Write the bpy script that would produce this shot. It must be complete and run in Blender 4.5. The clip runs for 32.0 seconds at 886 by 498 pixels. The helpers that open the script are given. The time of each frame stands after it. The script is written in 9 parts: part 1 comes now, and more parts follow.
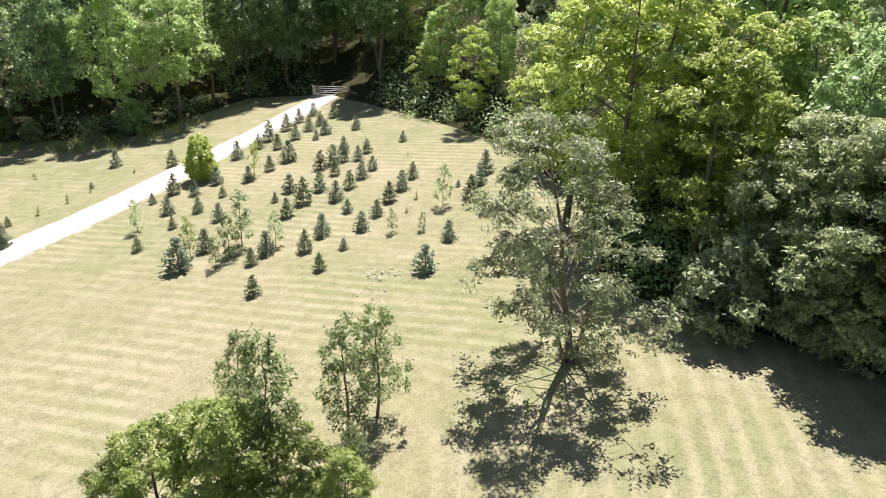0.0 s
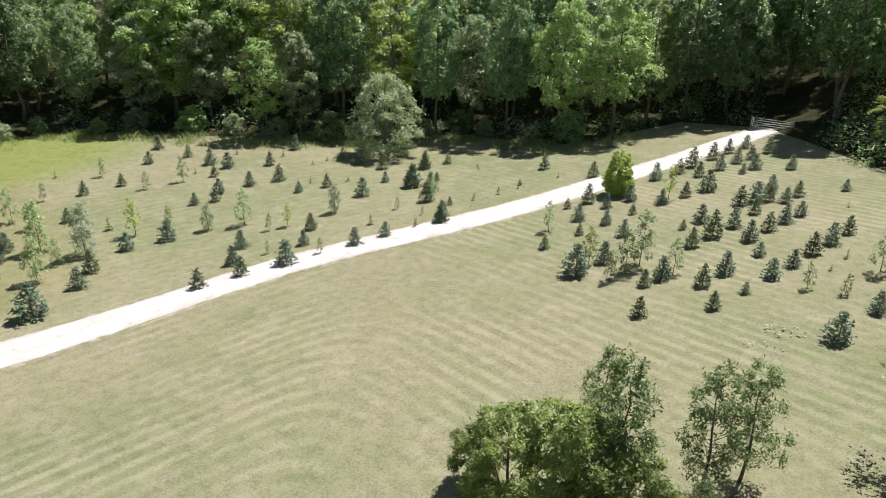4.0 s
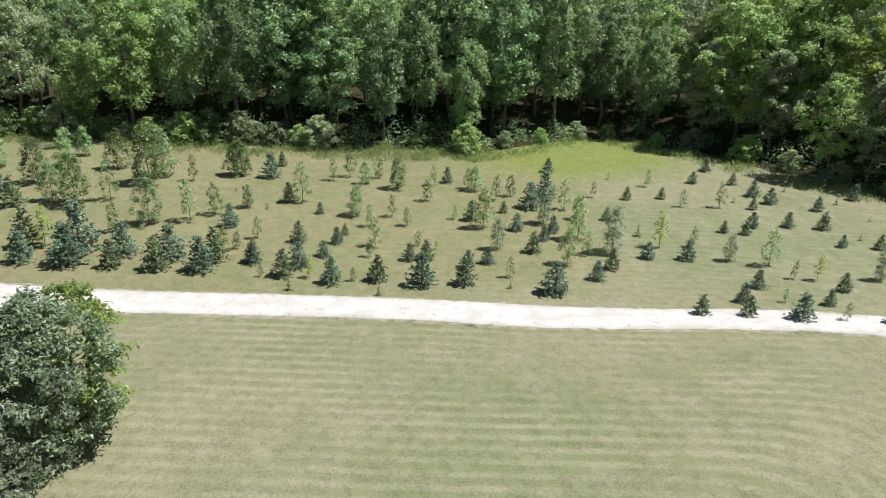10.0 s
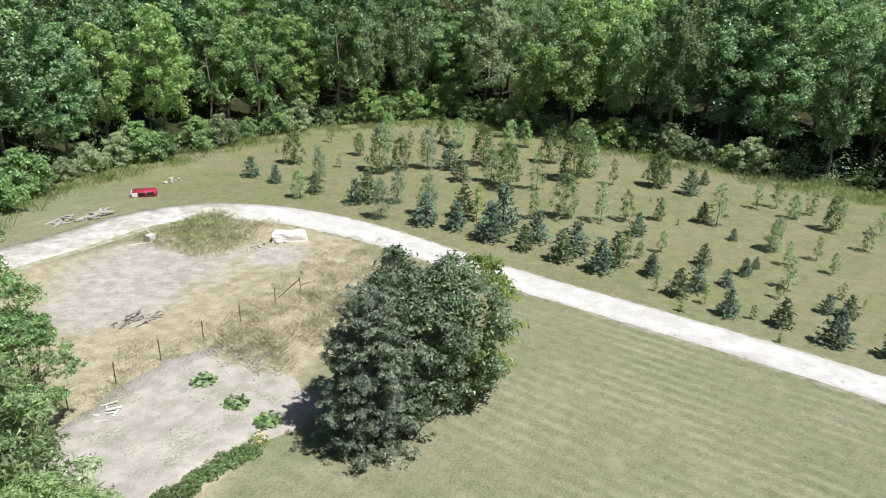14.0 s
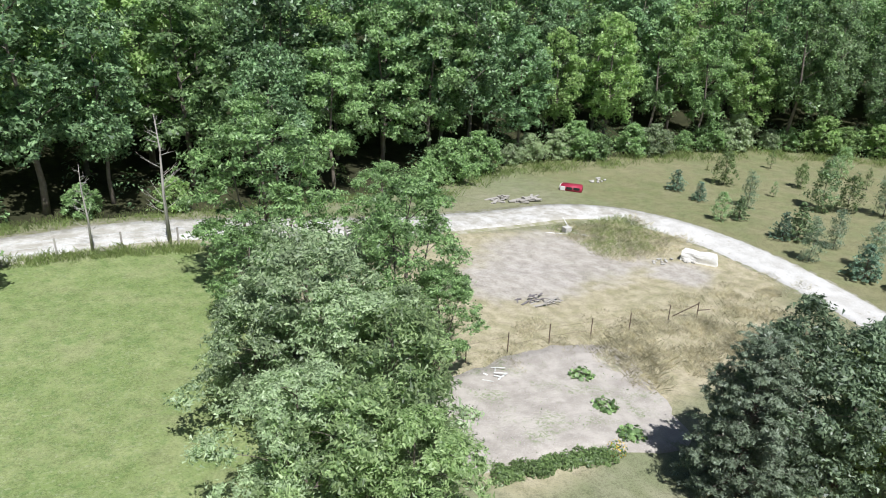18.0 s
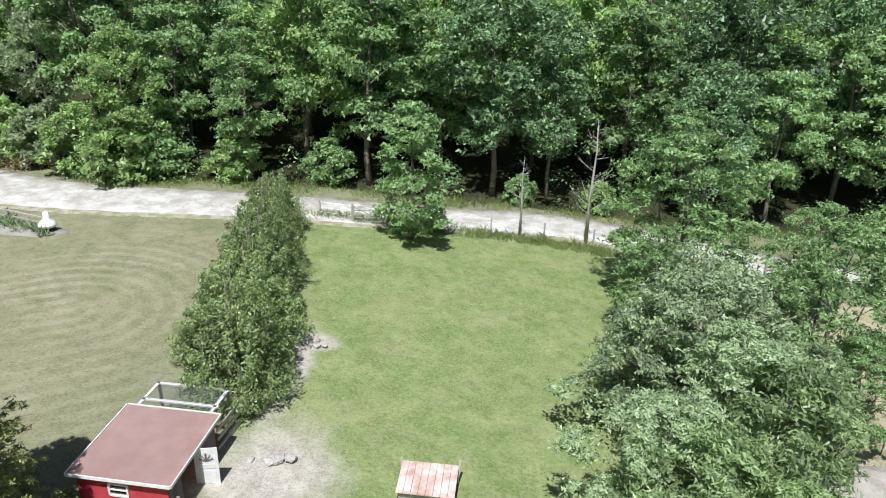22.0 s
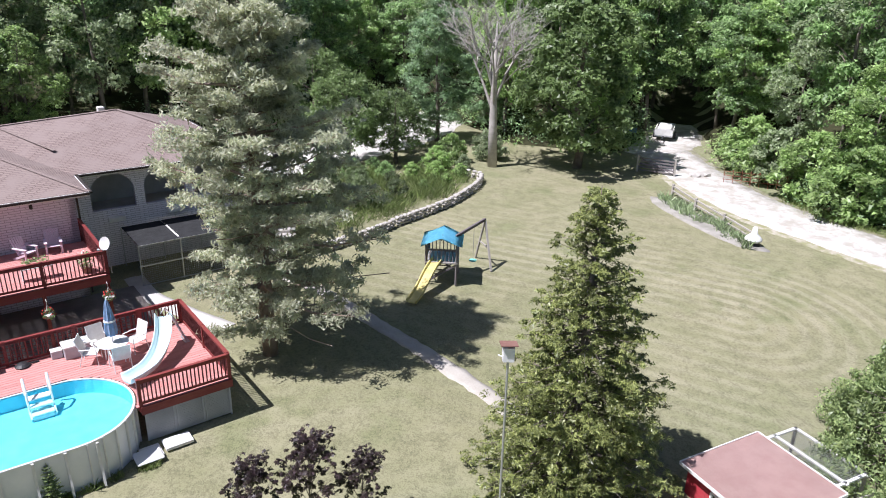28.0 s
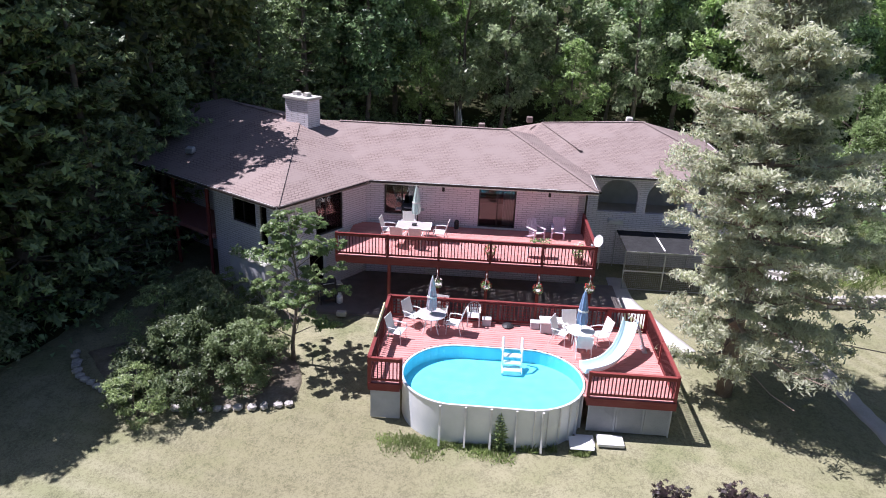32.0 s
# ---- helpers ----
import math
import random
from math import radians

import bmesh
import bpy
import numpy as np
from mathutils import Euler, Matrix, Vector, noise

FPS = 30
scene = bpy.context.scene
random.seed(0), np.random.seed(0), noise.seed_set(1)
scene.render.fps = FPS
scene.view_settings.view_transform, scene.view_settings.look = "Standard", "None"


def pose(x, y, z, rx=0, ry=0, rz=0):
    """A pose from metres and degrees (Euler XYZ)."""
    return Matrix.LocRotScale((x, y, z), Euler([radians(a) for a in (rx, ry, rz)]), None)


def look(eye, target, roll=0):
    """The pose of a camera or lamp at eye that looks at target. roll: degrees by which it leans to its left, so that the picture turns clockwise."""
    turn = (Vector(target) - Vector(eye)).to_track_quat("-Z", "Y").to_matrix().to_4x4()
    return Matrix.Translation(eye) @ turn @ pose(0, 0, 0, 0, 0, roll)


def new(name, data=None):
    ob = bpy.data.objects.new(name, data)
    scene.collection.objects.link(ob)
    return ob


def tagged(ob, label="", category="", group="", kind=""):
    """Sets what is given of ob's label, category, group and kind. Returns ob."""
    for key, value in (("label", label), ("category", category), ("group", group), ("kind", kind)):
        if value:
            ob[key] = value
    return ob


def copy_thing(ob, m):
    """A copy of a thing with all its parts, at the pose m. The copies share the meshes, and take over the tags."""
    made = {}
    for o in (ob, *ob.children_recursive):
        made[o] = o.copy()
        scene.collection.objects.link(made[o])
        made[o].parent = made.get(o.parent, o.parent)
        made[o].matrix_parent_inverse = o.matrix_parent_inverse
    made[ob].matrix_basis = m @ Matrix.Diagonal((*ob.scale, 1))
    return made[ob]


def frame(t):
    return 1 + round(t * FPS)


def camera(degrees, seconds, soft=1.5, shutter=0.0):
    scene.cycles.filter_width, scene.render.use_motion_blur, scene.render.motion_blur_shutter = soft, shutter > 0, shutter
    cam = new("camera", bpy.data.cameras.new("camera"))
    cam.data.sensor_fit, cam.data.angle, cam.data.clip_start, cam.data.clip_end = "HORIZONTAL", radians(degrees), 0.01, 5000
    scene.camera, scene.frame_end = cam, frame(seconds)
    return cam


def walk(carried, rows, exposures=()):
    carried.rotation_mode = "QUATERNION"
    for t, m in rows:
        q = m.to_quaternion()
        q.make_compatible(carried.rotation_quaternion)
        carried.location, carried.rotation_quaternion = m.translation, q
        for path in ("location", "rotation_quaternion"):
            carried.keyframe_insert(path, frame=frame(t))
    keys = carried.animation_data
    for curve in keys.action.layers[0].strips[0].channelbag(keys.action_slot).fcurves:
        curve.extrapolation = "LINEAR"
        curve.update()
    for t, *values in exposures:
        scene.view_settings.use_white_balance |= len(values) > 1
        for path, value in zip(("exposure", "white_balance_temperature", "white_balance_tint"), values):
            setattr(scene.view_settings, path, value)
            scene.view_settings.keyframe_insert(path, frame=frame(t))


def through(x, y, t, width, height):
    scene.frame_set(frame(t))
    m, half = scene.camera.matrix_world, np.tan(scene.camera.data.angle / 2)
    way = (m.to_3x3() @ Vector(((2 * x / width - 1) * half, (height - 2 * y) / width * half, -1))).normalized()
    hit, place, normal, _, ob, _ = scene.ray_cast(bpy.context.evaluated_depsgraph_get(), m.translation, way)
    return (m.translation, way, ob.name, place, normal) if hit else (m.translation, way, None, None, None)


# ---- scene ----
# ---- camera: a hovering eye that turns in place ----
EYE_Z = 14.0
PATH = [
    (0.0, 0.01, -23.81, 1.91),
    (0.5, 6.13, -23.75, 1.89),
    (1.0, 11.94, -23.72, 1.85),
    (1.5, 17.16, -23.66, 1.82),
    (2.0, 20.9, -23.58, 1.88),
    (2.5, 25.77, -23.48, 1.75),
    (4.5, 37.21, -23.02, 1.54),
    (5.0, 40.87, -22.93, 1.56),
    (5.5, 44.3, -22.84, 1.58),
    (6.0, 47.61, -22.73, 1.62),
    (6.5, 50.9, -22.64, 1.63),
    (7.0, 54.19, -22.56, 1.69),
    (7.5, 57.64, -22.5, 1.7),
    (8.0, 61.4, -22.44, 1.67),
    (8.5, 65.3, -22.38, 1.64),
    (9.0, 69.39, -22.37, 1.57),
    (9.5, 73.71, -22.32, 1.54),
    (10.0, 78.09, -22.31, 1.55),
    (10.5, 82.47, -22.3, 1.49),
    (11.0, 86.81, -22.25, 1.45),
    (11.5, 91.2, -22.26, 1.37),
    (12.0, 95.6, -22.24, 1.25),
    (12.5, 99.62, -22.23, 1.22),
    (13.0, 103.89, -22.27, 1.28),
    (13.5, 108.17, -22.27, 1.38),
    (14.0, 112.47, -22.3, 1.41),
    (14.5, 116.73, -22.31, 1.48),
    (16.5, 134.25, -22.3, 1.68),
    (17.0, 138.55, -22.33, 1.74),
    (17.5, 142.86, -22.36, 1.75),
    (18.0, 147.26, -22.4, 1.76),
    (18.5, 151.61, -22.4, 1.74),
    (19.0, 155.94, -22.37, 1.74),
    (19.5, 160.22, -22.37, 1.73),
    (20.0, 164.59, -22.38, 1.73),
    (20.5, 168.93, -22.34, 1.7),
    (21.0, 173.42, -22.28, 1.69),
    (21.5, 177.9, -22.27, 1.66),
    (22.0, 182.34, -22.28, 1.63),
    (22.5, 186.79, -22.26, 1.64),
    (23.0, 191.19, -22.29, 1.63),
    (23.5, 195.61, -22.21, 1.65),
    (24.0, 200.11, -22.16, 1.6),
    (24.5, 204.66, -22.11, 1.58),
    (25.0, 209.2, -22.03, 1.54),
    (25.5, 213.91, -21.95, 1.53),
    (27.5, 233.71, -21.66, 1.45),
    (28.0, 238.67, -21.58, 1.45),
    (28.5, 243.57, -21.51, 1.53),
    (29.0, 248.48, -21.4, 1.62),
    (29.5, 253.36, -21.33, 1.7),
    (30.0, 258.21, -21.26, 1.79),
    (30.5, 263.05, -21.22, 1.88),
    (31.0, 268.29, -21.23, 1.93),
    (31.5, 273.8, -21.18, 2.13),
    (32.0, 279.34, -21.2, 2.21),
]
cam = camera(64.47, 32.0, 1.0)
walk(cam, [(t, pose(0, 0, EYE_Z, 90 + pitch, 0, yaw) @ pose(0, 0, 0, 0, 0, roll)) for t, yaw, pitch, roll in PATH],
     exposures=[(0.0, 1.12, 6900, 22), (1.5, 0.96, 6850, 22), (2.5, 0.76, 6700, 19), (4.5, 0.47, 6600, 16), (6.0, 0.39, 6550, 14), (10.0, 0.36, 6400, 11), (14.0, 0.31, 6250, 10), (20.0, 0.27, 6000, 10), (24.0, 0.34, 6050, 12), (28.0, 0.58, 6000, 20), (32.0, 0.8, 5950, 26)])

# ---- light ----
world = bpy.data.worlds.new("sky")
scene.world = world
world.use_nodes = True
sky = world.node_tree.nodes.new("ShaderNodeTexSky")
sky.sky_type, sky.sun_disc = "NISHITA", False
sky.sun_elevation, sky.sun_rotation = radians(61), radians(8)
world.node_tree.links.new(sky.outputs[0], world.node_tree.nodes["Background"].inputs[0])
world.node_tree.nodes["Background"].inputs[1].default_value = 0.05
sun = new("sun", bpy.data.lights.new("sun", "SUN"))
sun.data.energy, sun.data.angle, sun.data.color = 5.0, radians(0.53), (1.0, 0.975, 0.93)
sun.matrix_world = look((0, 0, 60), (-0.13 * math.cos(radians(61)), -0.991 * math.cos(radians(61)), 60 - math.sin(radians(61))))


# ---- material helpers ----
class Net:
    """A material's nodes, with short calls for the common ones."""

    def __init__(self, name, rough=0.8, metal=0.0, spec=0.3):
        self.m = bpy.data.materials.new(name)
        self.m.use_nodes = True
        self.t = self.m.node_tree
        self.bsdf = self.t.nodes["Principled BSDF"]
        self.bsdf.inputs["Roughness"].default_value = rough
        self.bsdf.inputs["Metallic"].default_value = metal
        self.bsdf.inputs["Specular IOR Level"].default_value = spec
        self.geo = self.t.nodes.new("ShaderNodeNewGeometry")
        self.pos = self.geo.outputs["Position"]
        self.obj = self.t.nodes.new("ShaderNodeTexCoord").outputs["Object"]

    def put(self, socket, value):
        if hasattr(value, "links"):
            self.t.links.new(value, socket)
        elif hasattr(socket.default_value, "__len__") and len(socket.default_value) == 4 and len(value) == 3:
            socket.default_value = (*value, 1)
        else:
            socket.default_value = value

    def math(self, op, a, b=0.0, c=0.0, clamp=False):
        n = self.t.nodes.new("ShaderNodeMath")
        n.operation, n.use_clamp = op, clamp
        for s, v in zip(n.inputs, (a, b, c)):
            self.put(s, v)
        return n.outputs[0]

    def mix(self, fac, a, b, blend="MIX"):
        n = self.t.nodes.new("ShaderNodeMix")
        n.data_type, n.blend_type = "RGBA", blend
        self.put(n.inputs[0], fac), self.put(n.inputs[6], a), self.put(n.inputs[7], b)
        return n.outputs[2]

    def noise(self, scale, detail=3.0, vec=None, rough=0.55, distort=0.0):
        n = self.t.nodes.new("ShaderNodeTexNoise")
        n.inputs["Scale"].default_value, n.inputs["Detail"].default_value = scale, detail
        n.inputs["Roughness"].default_value, n.inputs["Distortion"].default_value = rough, distort
        self.t.links.new(vec or self.pos, n.inputs["Vector"])
        return n.outputs["Fac"]

    def span(self, v, lo, hi, out_lo=0.0, out_hi=1.0):
        n = self.t.nodes.new("ShaderNodeMapRange")
        n.interpolation_type = "SMOOTHSTEP"
        for s, x in zip(n.inputs, (v, lo, hi, out_lo, out_hi)):
            self.put(s, x)
        return n.outputs[0]

    def scaled(self, vec, x, y, z, turn=0.0):
        n = self.t.nodes.new("ShaderNodeMapping")
        n.inputs["Scale"].default_value, n.inputs["Rotation"].default_value = (x, y, z), (0, 0, turn)
        self.t.links.new(vec, n.inputs["Vector"])
        return n.outputs[0]

    def xyz(self, vec=None):
        n = self.t.nodes.new("ShaderNodeSeparateXYZ")
        self.t.links.new(vec or self.pos, n.inputs[0])
        return n.outputs

    def chance(self):
        return self.t.nodes.new("ShaderNodeObjectInfo").outputs["Random"]

    def island(self):
        return self.geo.outputs["Random Per Island"]

    def bump(self, height, strength=0.4, far=0.02):
        n = self.t.nodes.new("ShaderNodeBump")
        n.inputs["Strength"].default_value, n.inputs["Distance"].default_value = strength, far
        self.t.links.new(height, n.inputs["Height"])
        self.t.links.new(n.outputs[0], self.bsdf.inputs["Normal"])

    def colour(self, value):
        self.put(self.bsdf.inputs["Base Color"], value)
        return self

    def rough(self, value):
        self.put(self.bsdf.inputs["Roughness"], value)
        return self


def plain(name, a, b, scale=6.0, rough=0.7, metal=0.0, bump=0.15, fine=60.0, spec=0.3):
    """A surface of two close colours, mottled at two scales."""
    n = Net(name, rough, metal, spec)
    f = n.math("ADD", n.math("MULTIPLY", n.noise(scale, 4, n.obj), 0.65), n.math("MULTIPLY", n.noise(fine, 2, n.obj), 0.35))
    n.colour(n.mix(n.span(f, 0.32, 0.68), a, b))
    if bump:
        n.bump(n.noise(fine, 3, n.obj), bump, 0.01)
    return n.m


def leafy(name, dark, light, tint, through=0.4, rough=0.5):
    """Leaves: the colour differs from leaf to leaf and from plant to plant; light passes through."""
    n = Net(name, 0.42, 0.0, 0.5)
    each = n.math("POWER", n.island(), 1.25)
    c = n.mix(each, dark, light)
    c = n.mix(n.math("MULTIPLY", n.chance(), 0.75), c, n.mix(each, tint, light))
    clump = n.math("MULTIPLY", n.span(n.noise(0.9, 3, n.obj), 0.36, 0.64, 0.66, 1.3), n.math("ADD", n.math("MULTIPLY", n.chance(), 0.55), 0.68))
    c = n.mix(1.0, c, n.mix(clump, (0, 0, 0), (1, 1, 1)), "MULTIPLY")
    n.colour(c)
    tr = n.t.nodes.new("ShaderNodeBsdfTranslucent")
    n.t.links.new(n.mix(0.28, c, (0.46, 0.57, 0.28), "MIX"), tr.inputs[0])
    mx = n.t.nodes.new("ShaderNodeMixShader")
    mx.inputs[0].default_value = min(0.55, 0.12 + through * 1.25)
    n.t.links.new(n.bsdf.outputs[0], mx.inputs[1])
    n.t.links.new(tr.outputs[0], mx.inputs[2])
    n.t.links.new(mx.outputs[0], n.t.nodes["Material Output"].inputs[0])
    return n.m


def region(n, corners, soft, wander):
    """1 inside the convex outline (corners run counter-clockwise), fading over soft metres."""
    x, y, _ = n.xyz()
    dx = n.math("MULTIPLY", n.math("SUBTRACT", n.noise(0.35, 3), 0.5), wander)
    inside = None
    for (ax, ay), (bx, by) in zip(corners, corners[1:] + corners[:1]):
        ln = math.hypot(bx - ax, by - ay)
        nx, ny = -(by - ay) / ln, (bx - ax) / ln
        d = n.math("ADD", n.math("MULTIPLY", n.math("SUBTRACT", x, ax), nx), n.math("MULTIPLY", n.math("SUBTRACT", y, ay), ny))
        s = n.span(n.math("ADD", d, dx), -soft, soft)
        inside = s if inside is None else n.math("MULTIPLY", inside, s)
    return inside


def blot(n, cx, cy, rx, ry, soft=0.35, wander=0.9):
    """1 inside a ragged oval."""
    x, y, _ = n.xyz()
    u = n.math("DIVIDE", n.math("SUBTRACT", x, cx), rx)
    v = n.math("DIVIDE", n.math("SUBTRACT", y, cy), ry)
    d = n.math("SQRT", n.math("ADD", n.math("MULTIPLY", u, u), n.math("MULTIPLY", v, v)))
    d = n.math("ADD", d, n.math("MULTIPLY", n.math("SUBTRACT", n.noise(0.7, 4), 0.5), wander))
    return n.span(d, 1 + soft, 1 - soft)


def ground_material():
    n = Net("mown_grass", 0.95, 0, 0.1)
    x, y, _ = n.xyz()
    big, mid, fine = n.noise(0.06, 4), n.noise(0.55, 4), n.noise(8.0, 5, rough=0.7)
    lawn = n.mix(n.span(big, 0.35, 0.65), (0.255, 0.250, 0.150), (0.195, 0.220, 0.112))
    lawn = n.mix(n.math("MULTIPLY", n.span(mid, 0.42, 0.75), 0.6), lawn, (0.310, 0.290, 0.200))
    # mowing stripes: straight along the drive, rings on the yard by the house
    from_drive = n.math("ADD", n.math("SUBTRACT", n.math("MULTIPLY", x, 0.97), n.math("MULTIPLY", y, 0.242)), 35.4)
    from_nursery = n.math("SUBTRACT", 26.0, n.math("ADD", n.math("MULTIPLY", x, 0.28), n.math("MULTIPLY", y, 0.96)))
    from_trees = n.math("SUBTRACT", 3.0, n.math("SUBTRACT", n.math("MULTIPLY", x, 0.99), n.math("MULTIPLY", y, 0.13)))
    lap = n.math("SMOOTH_MIN", n.math("SMOOTH_MIN", from_drive, from_nursery, 6.0), from_trees, 6.0)
    lap = n.math("ADD", lap, n.math("MULTIPLY", n.noise(0.12, 3), 0.6))
    wave = n.math("SINE", n.math("MULTIPLY", lap, 7.1))
    rx, ry = n.math("SUBTRACT", x, 17.0), n.math("SUBTRACT", y, -26.0)
    run = n.math("MINIMUM", n.math("ADD", n.math("MULTIPLY", rx, 0.82), n.math("MULTIPLY", ry, 0.57)), 0.0)
    off = n.math("SUBTRACT", n.math("MULTIPLY", ry, 0.82), n.math("MULTIPLY", rx, 0.57))
    ring = n.math("SQRT", n.math("ADD", n.math("MULTIPLY", run, run), n.math("MULTIPLY", off, off)))
    wave2 = n.math("SINE", n.math("ADD", n.math("MULTIPLY", ring, 7.2), n.math("MULTIPLY", n.noise(0.16, 3), 3.0)))
    yard = region(n, [(8.5, -40), (38, -40), (38, -10), (8.5, -10)], 2.0, 3.0)
    # dry short grass by the house and among the young trees
    dry = n.mix(n.span(mid, 0.3, 0.7), (0.35, 0.318, 0.21), (0.235, 0.23, 0.125))
    house_lawn = region(n, [(14, -42), (60, -42), (60, 30), (14, 30)], 3.0, 5.0)
    lawn = n.mix(n.math("MULTIPLY", house_lawn, 0.65), lawn, dry)
    stripe = n.math("ADD", n.math("MULTIPLY", wave, n.math("SUBTRACT", 1.0, yard)), n.math("MULTIPLY", wave2, yard))
    planted = region(n, [(-39, 20), (-72, 30), (-95, -45), (-60, -78), (-44, -62)], 3.0, 6.0)
    stripe = n.math("MULTIPLY", stripe, n.span(n.math("ADD", from_drive, n.math("MULTIPLY", house_lawn, 90.0)), -1.0, 0.5, 0.2, 1.0))
    stripe = n.math("MULTIPLY", stripe, n.math("MAXIMUM", yard, n.math("MULTIPLY", n.span(y, -16.0, -9.0), n.math("SUBTRACT", 1.0, n.math("MULTIPLY", house_lawn, 0.75)))))
    stripe = n.math("MULTIPLY", n.span(stripe, -0.6, 1.0), n.math("ADD", n.math("MULTIPLY", n.span(n.noise(0.13, 4), 0.36, 0.66, 0.06, 0.42), n.math("SUBTRACT", 1.0, n.math("MULTIPLY", yard, 0.75))), n.math("MULTIPLY", n.math("MULTIPLY", yard, n.span(ring, 3.0, 10.0, 1.0, 0.12)), n.span(n.noise(0.2, 4), 0.36, 0.64, 0.12, 0.55))))
    lawn = n.mix(stripe, lawn, (0.40, 0.375, 0.265))
    lawn = n.mix(n.math("MULTIPLY", planted, 0.55), lawn, n.mix(n.span(n.noise(0.5, 4), 0.4, 0.65), (0.25, 0.225, 0.115), (0.20, 0.21, 0.09)))
    # the greener paddock
    pasture = region(n, [(-10, -41.5), (11.6, -40.4), (8.2, -21), (6.6, -13), (-9, -13)], 0.5, 1.2)
    green = n.mix(n.span(mid, 0.35, 0.7), (0.215, 0.275, 0.098), (0.300, 0.340, 0.148))
    green = n.mix(n.math("MULTIPLY", n.span(n.noise(3.4, 5, rough=0.65), 0.48, 0.66), 0.7), green, (0.140, 0.205, 0.072))
    green = n.mix(n.math("MULTIPLY", n.span(n.noise(7.0, 5, rough=0.65), 0.52, 0.66), 0.6), green, (0.34, 0.37, 0.21))
    green = n.mix(n.math("MULTIPLY", n.span(n.noise(1.3, 4, rough=0.7), 0.5, 0.66), 0.55), green, (0.155, 0.225, 0.075))
    green = n.mix(n.math("MULTIPLY", n.span(n.noise(0.4, 4), 0.5, 0.7), 0.5), green, (0.315, 0.325, 0.165))
    lawn = n.mix(pasture, lawn, green)
    # straw-dry yard inside the bend of the drive, with bare earth
    straw = region(n, [(-27, -40), (-12, -34), (-12, -13), (-19, -12.4), (-25, -12.6), (-31, -15.2), (-36.5, -19.5), (-43, -21), (-45.5, -30), (-41, -36.5)], 0.7, 2.0)
    dryc = n.mix(n.span(n.noise(1.4, 5), 0.35, 0.68), (0.47, 0.41, 0.285), (0.34, 0.31, 0.19))
    lawn = n.mix(straw, lawn, dryc)
    earth = n.mix(n.span(n.noise(1.1, 5), 0.3, 0.7), (0.52, 0.475, 0.43), (0.40, 0.36, 0.32))
    for cx, cy, ex, ey in ((-31.5, -33.5, 6.5, 4.5), (-25.5, -31, 4.5, 3.2), (-37.5, -28, 2.2, 2.0)):
        lawn = n.mix(n.math("MULTIPLY", blot(n, cx, cy, ex, ey), 0.9), lawn, earth)
    bare = n.mix(n.span(n.noise(1.6, 5), 0.3, 0.7), (0.56, 0.51, 0.455), (0.45, 0.40, 0.345))
    for cx, cy, ex, ey in ((5.9, -17.4, 1.9, 2.6), (6.9, -23.5, 0.7, 3.2), (6.3, -26, 0.8, 0.7)):
        lawn = n.mix(n.math("MULTIPLY", blot(n, cx, cy, ex, ey, 0.5), 0.92), lawn, bare)
    lawn = n.mix(n.math("MULTIPLY", n.span(n.noise(0.28, 5, rough=0.65), 0.52, 0.66), n.math("ADD", 0.12, n.math("MULTIPLY", house_lawn, 0.3))), lawn, (0.165, 0.195, 0.085))
    lawn = n.mix(n.math("MULTIPLY", blot(n, 25, -14, 9, 7, 0.6), 0.55), lawn, n.mix(n.span(mid, 0.35, 0.65), (0.185, 0.195, 0.095), (0.27, 0.255, 0.155)))
    lawn = n.mix(n.math("MULTIPLY", blot(n, 17.8, 7.2, 4.6, 4.6, 0.6), 0.5), lawn, n.mix(n.span(mid, 0.35, 0.65), (0.175, 0.165, 0.09), (0.24, 0.215, 0.13)))
    # rough green verge under the wood's edge
    lawn = n.mix(n.math("MULTIPLY", blot(n, -72, 30, 9, 12, 0.5), 0.8), lawn, (0.19, 0.24, 0.055))
    tone = n.math("MULTIPLY", n.math("MULTIPLY", n.span(fine, 0.30, 0.70, 0.74, 1.14), n.span(n.noise(22, 4, rough=0.7), 0.3, 0.7, 0.72, 1.2)), n.span(n.noise(1.7, 5), 0.3, 0.7, 0.86, 1.12))
    n.colour(n.mix(1.0, lawn, n.mix(tone, (0, 0, 0), (1, 1, 1)), "MULTIPLY"))
    n.bump(n.math("ADD", n.noise(14, 3), n.math("MULTIPLY", n.noise(60, 2), 0.6)), 0.35, 0.05)
    return n.m


def gravel_material():
    n = Net("pale_gravel", 0.9, 0, 0.15)
    c = n.mix(n.span(n.noise(0.8, 5), 0.35, 0.68), (0.58, 0.56, 0.535), (0.42, 0.395, 0.36))
    c = n.mix(n.span(n.noise(30, 3), 0.4, 0.7), c, (0.68, 0.655, 0.62))
    c = n.mix(n.math("MULTIPLY", n.span(n.noise(2.6, 4), 0.6, 0.72), 0.6), c, (0.28, 0.245, 0.16))
    x, y, _ = n.xyz()
    worn = n.math("MULTIPLY", n.span(y, -34.0, -39.0), n.span(n.noise(0.9, 5, rough=0.65), 0.40, 0.62))
    c = n.mix(n.math("MULTIPLY", worn, 0.7), c, (0.33, 0.30, 0.245))
    n.colour(c)
    n.bump(n.noise(45, 4), 0.6, 0.03)
    return n.m


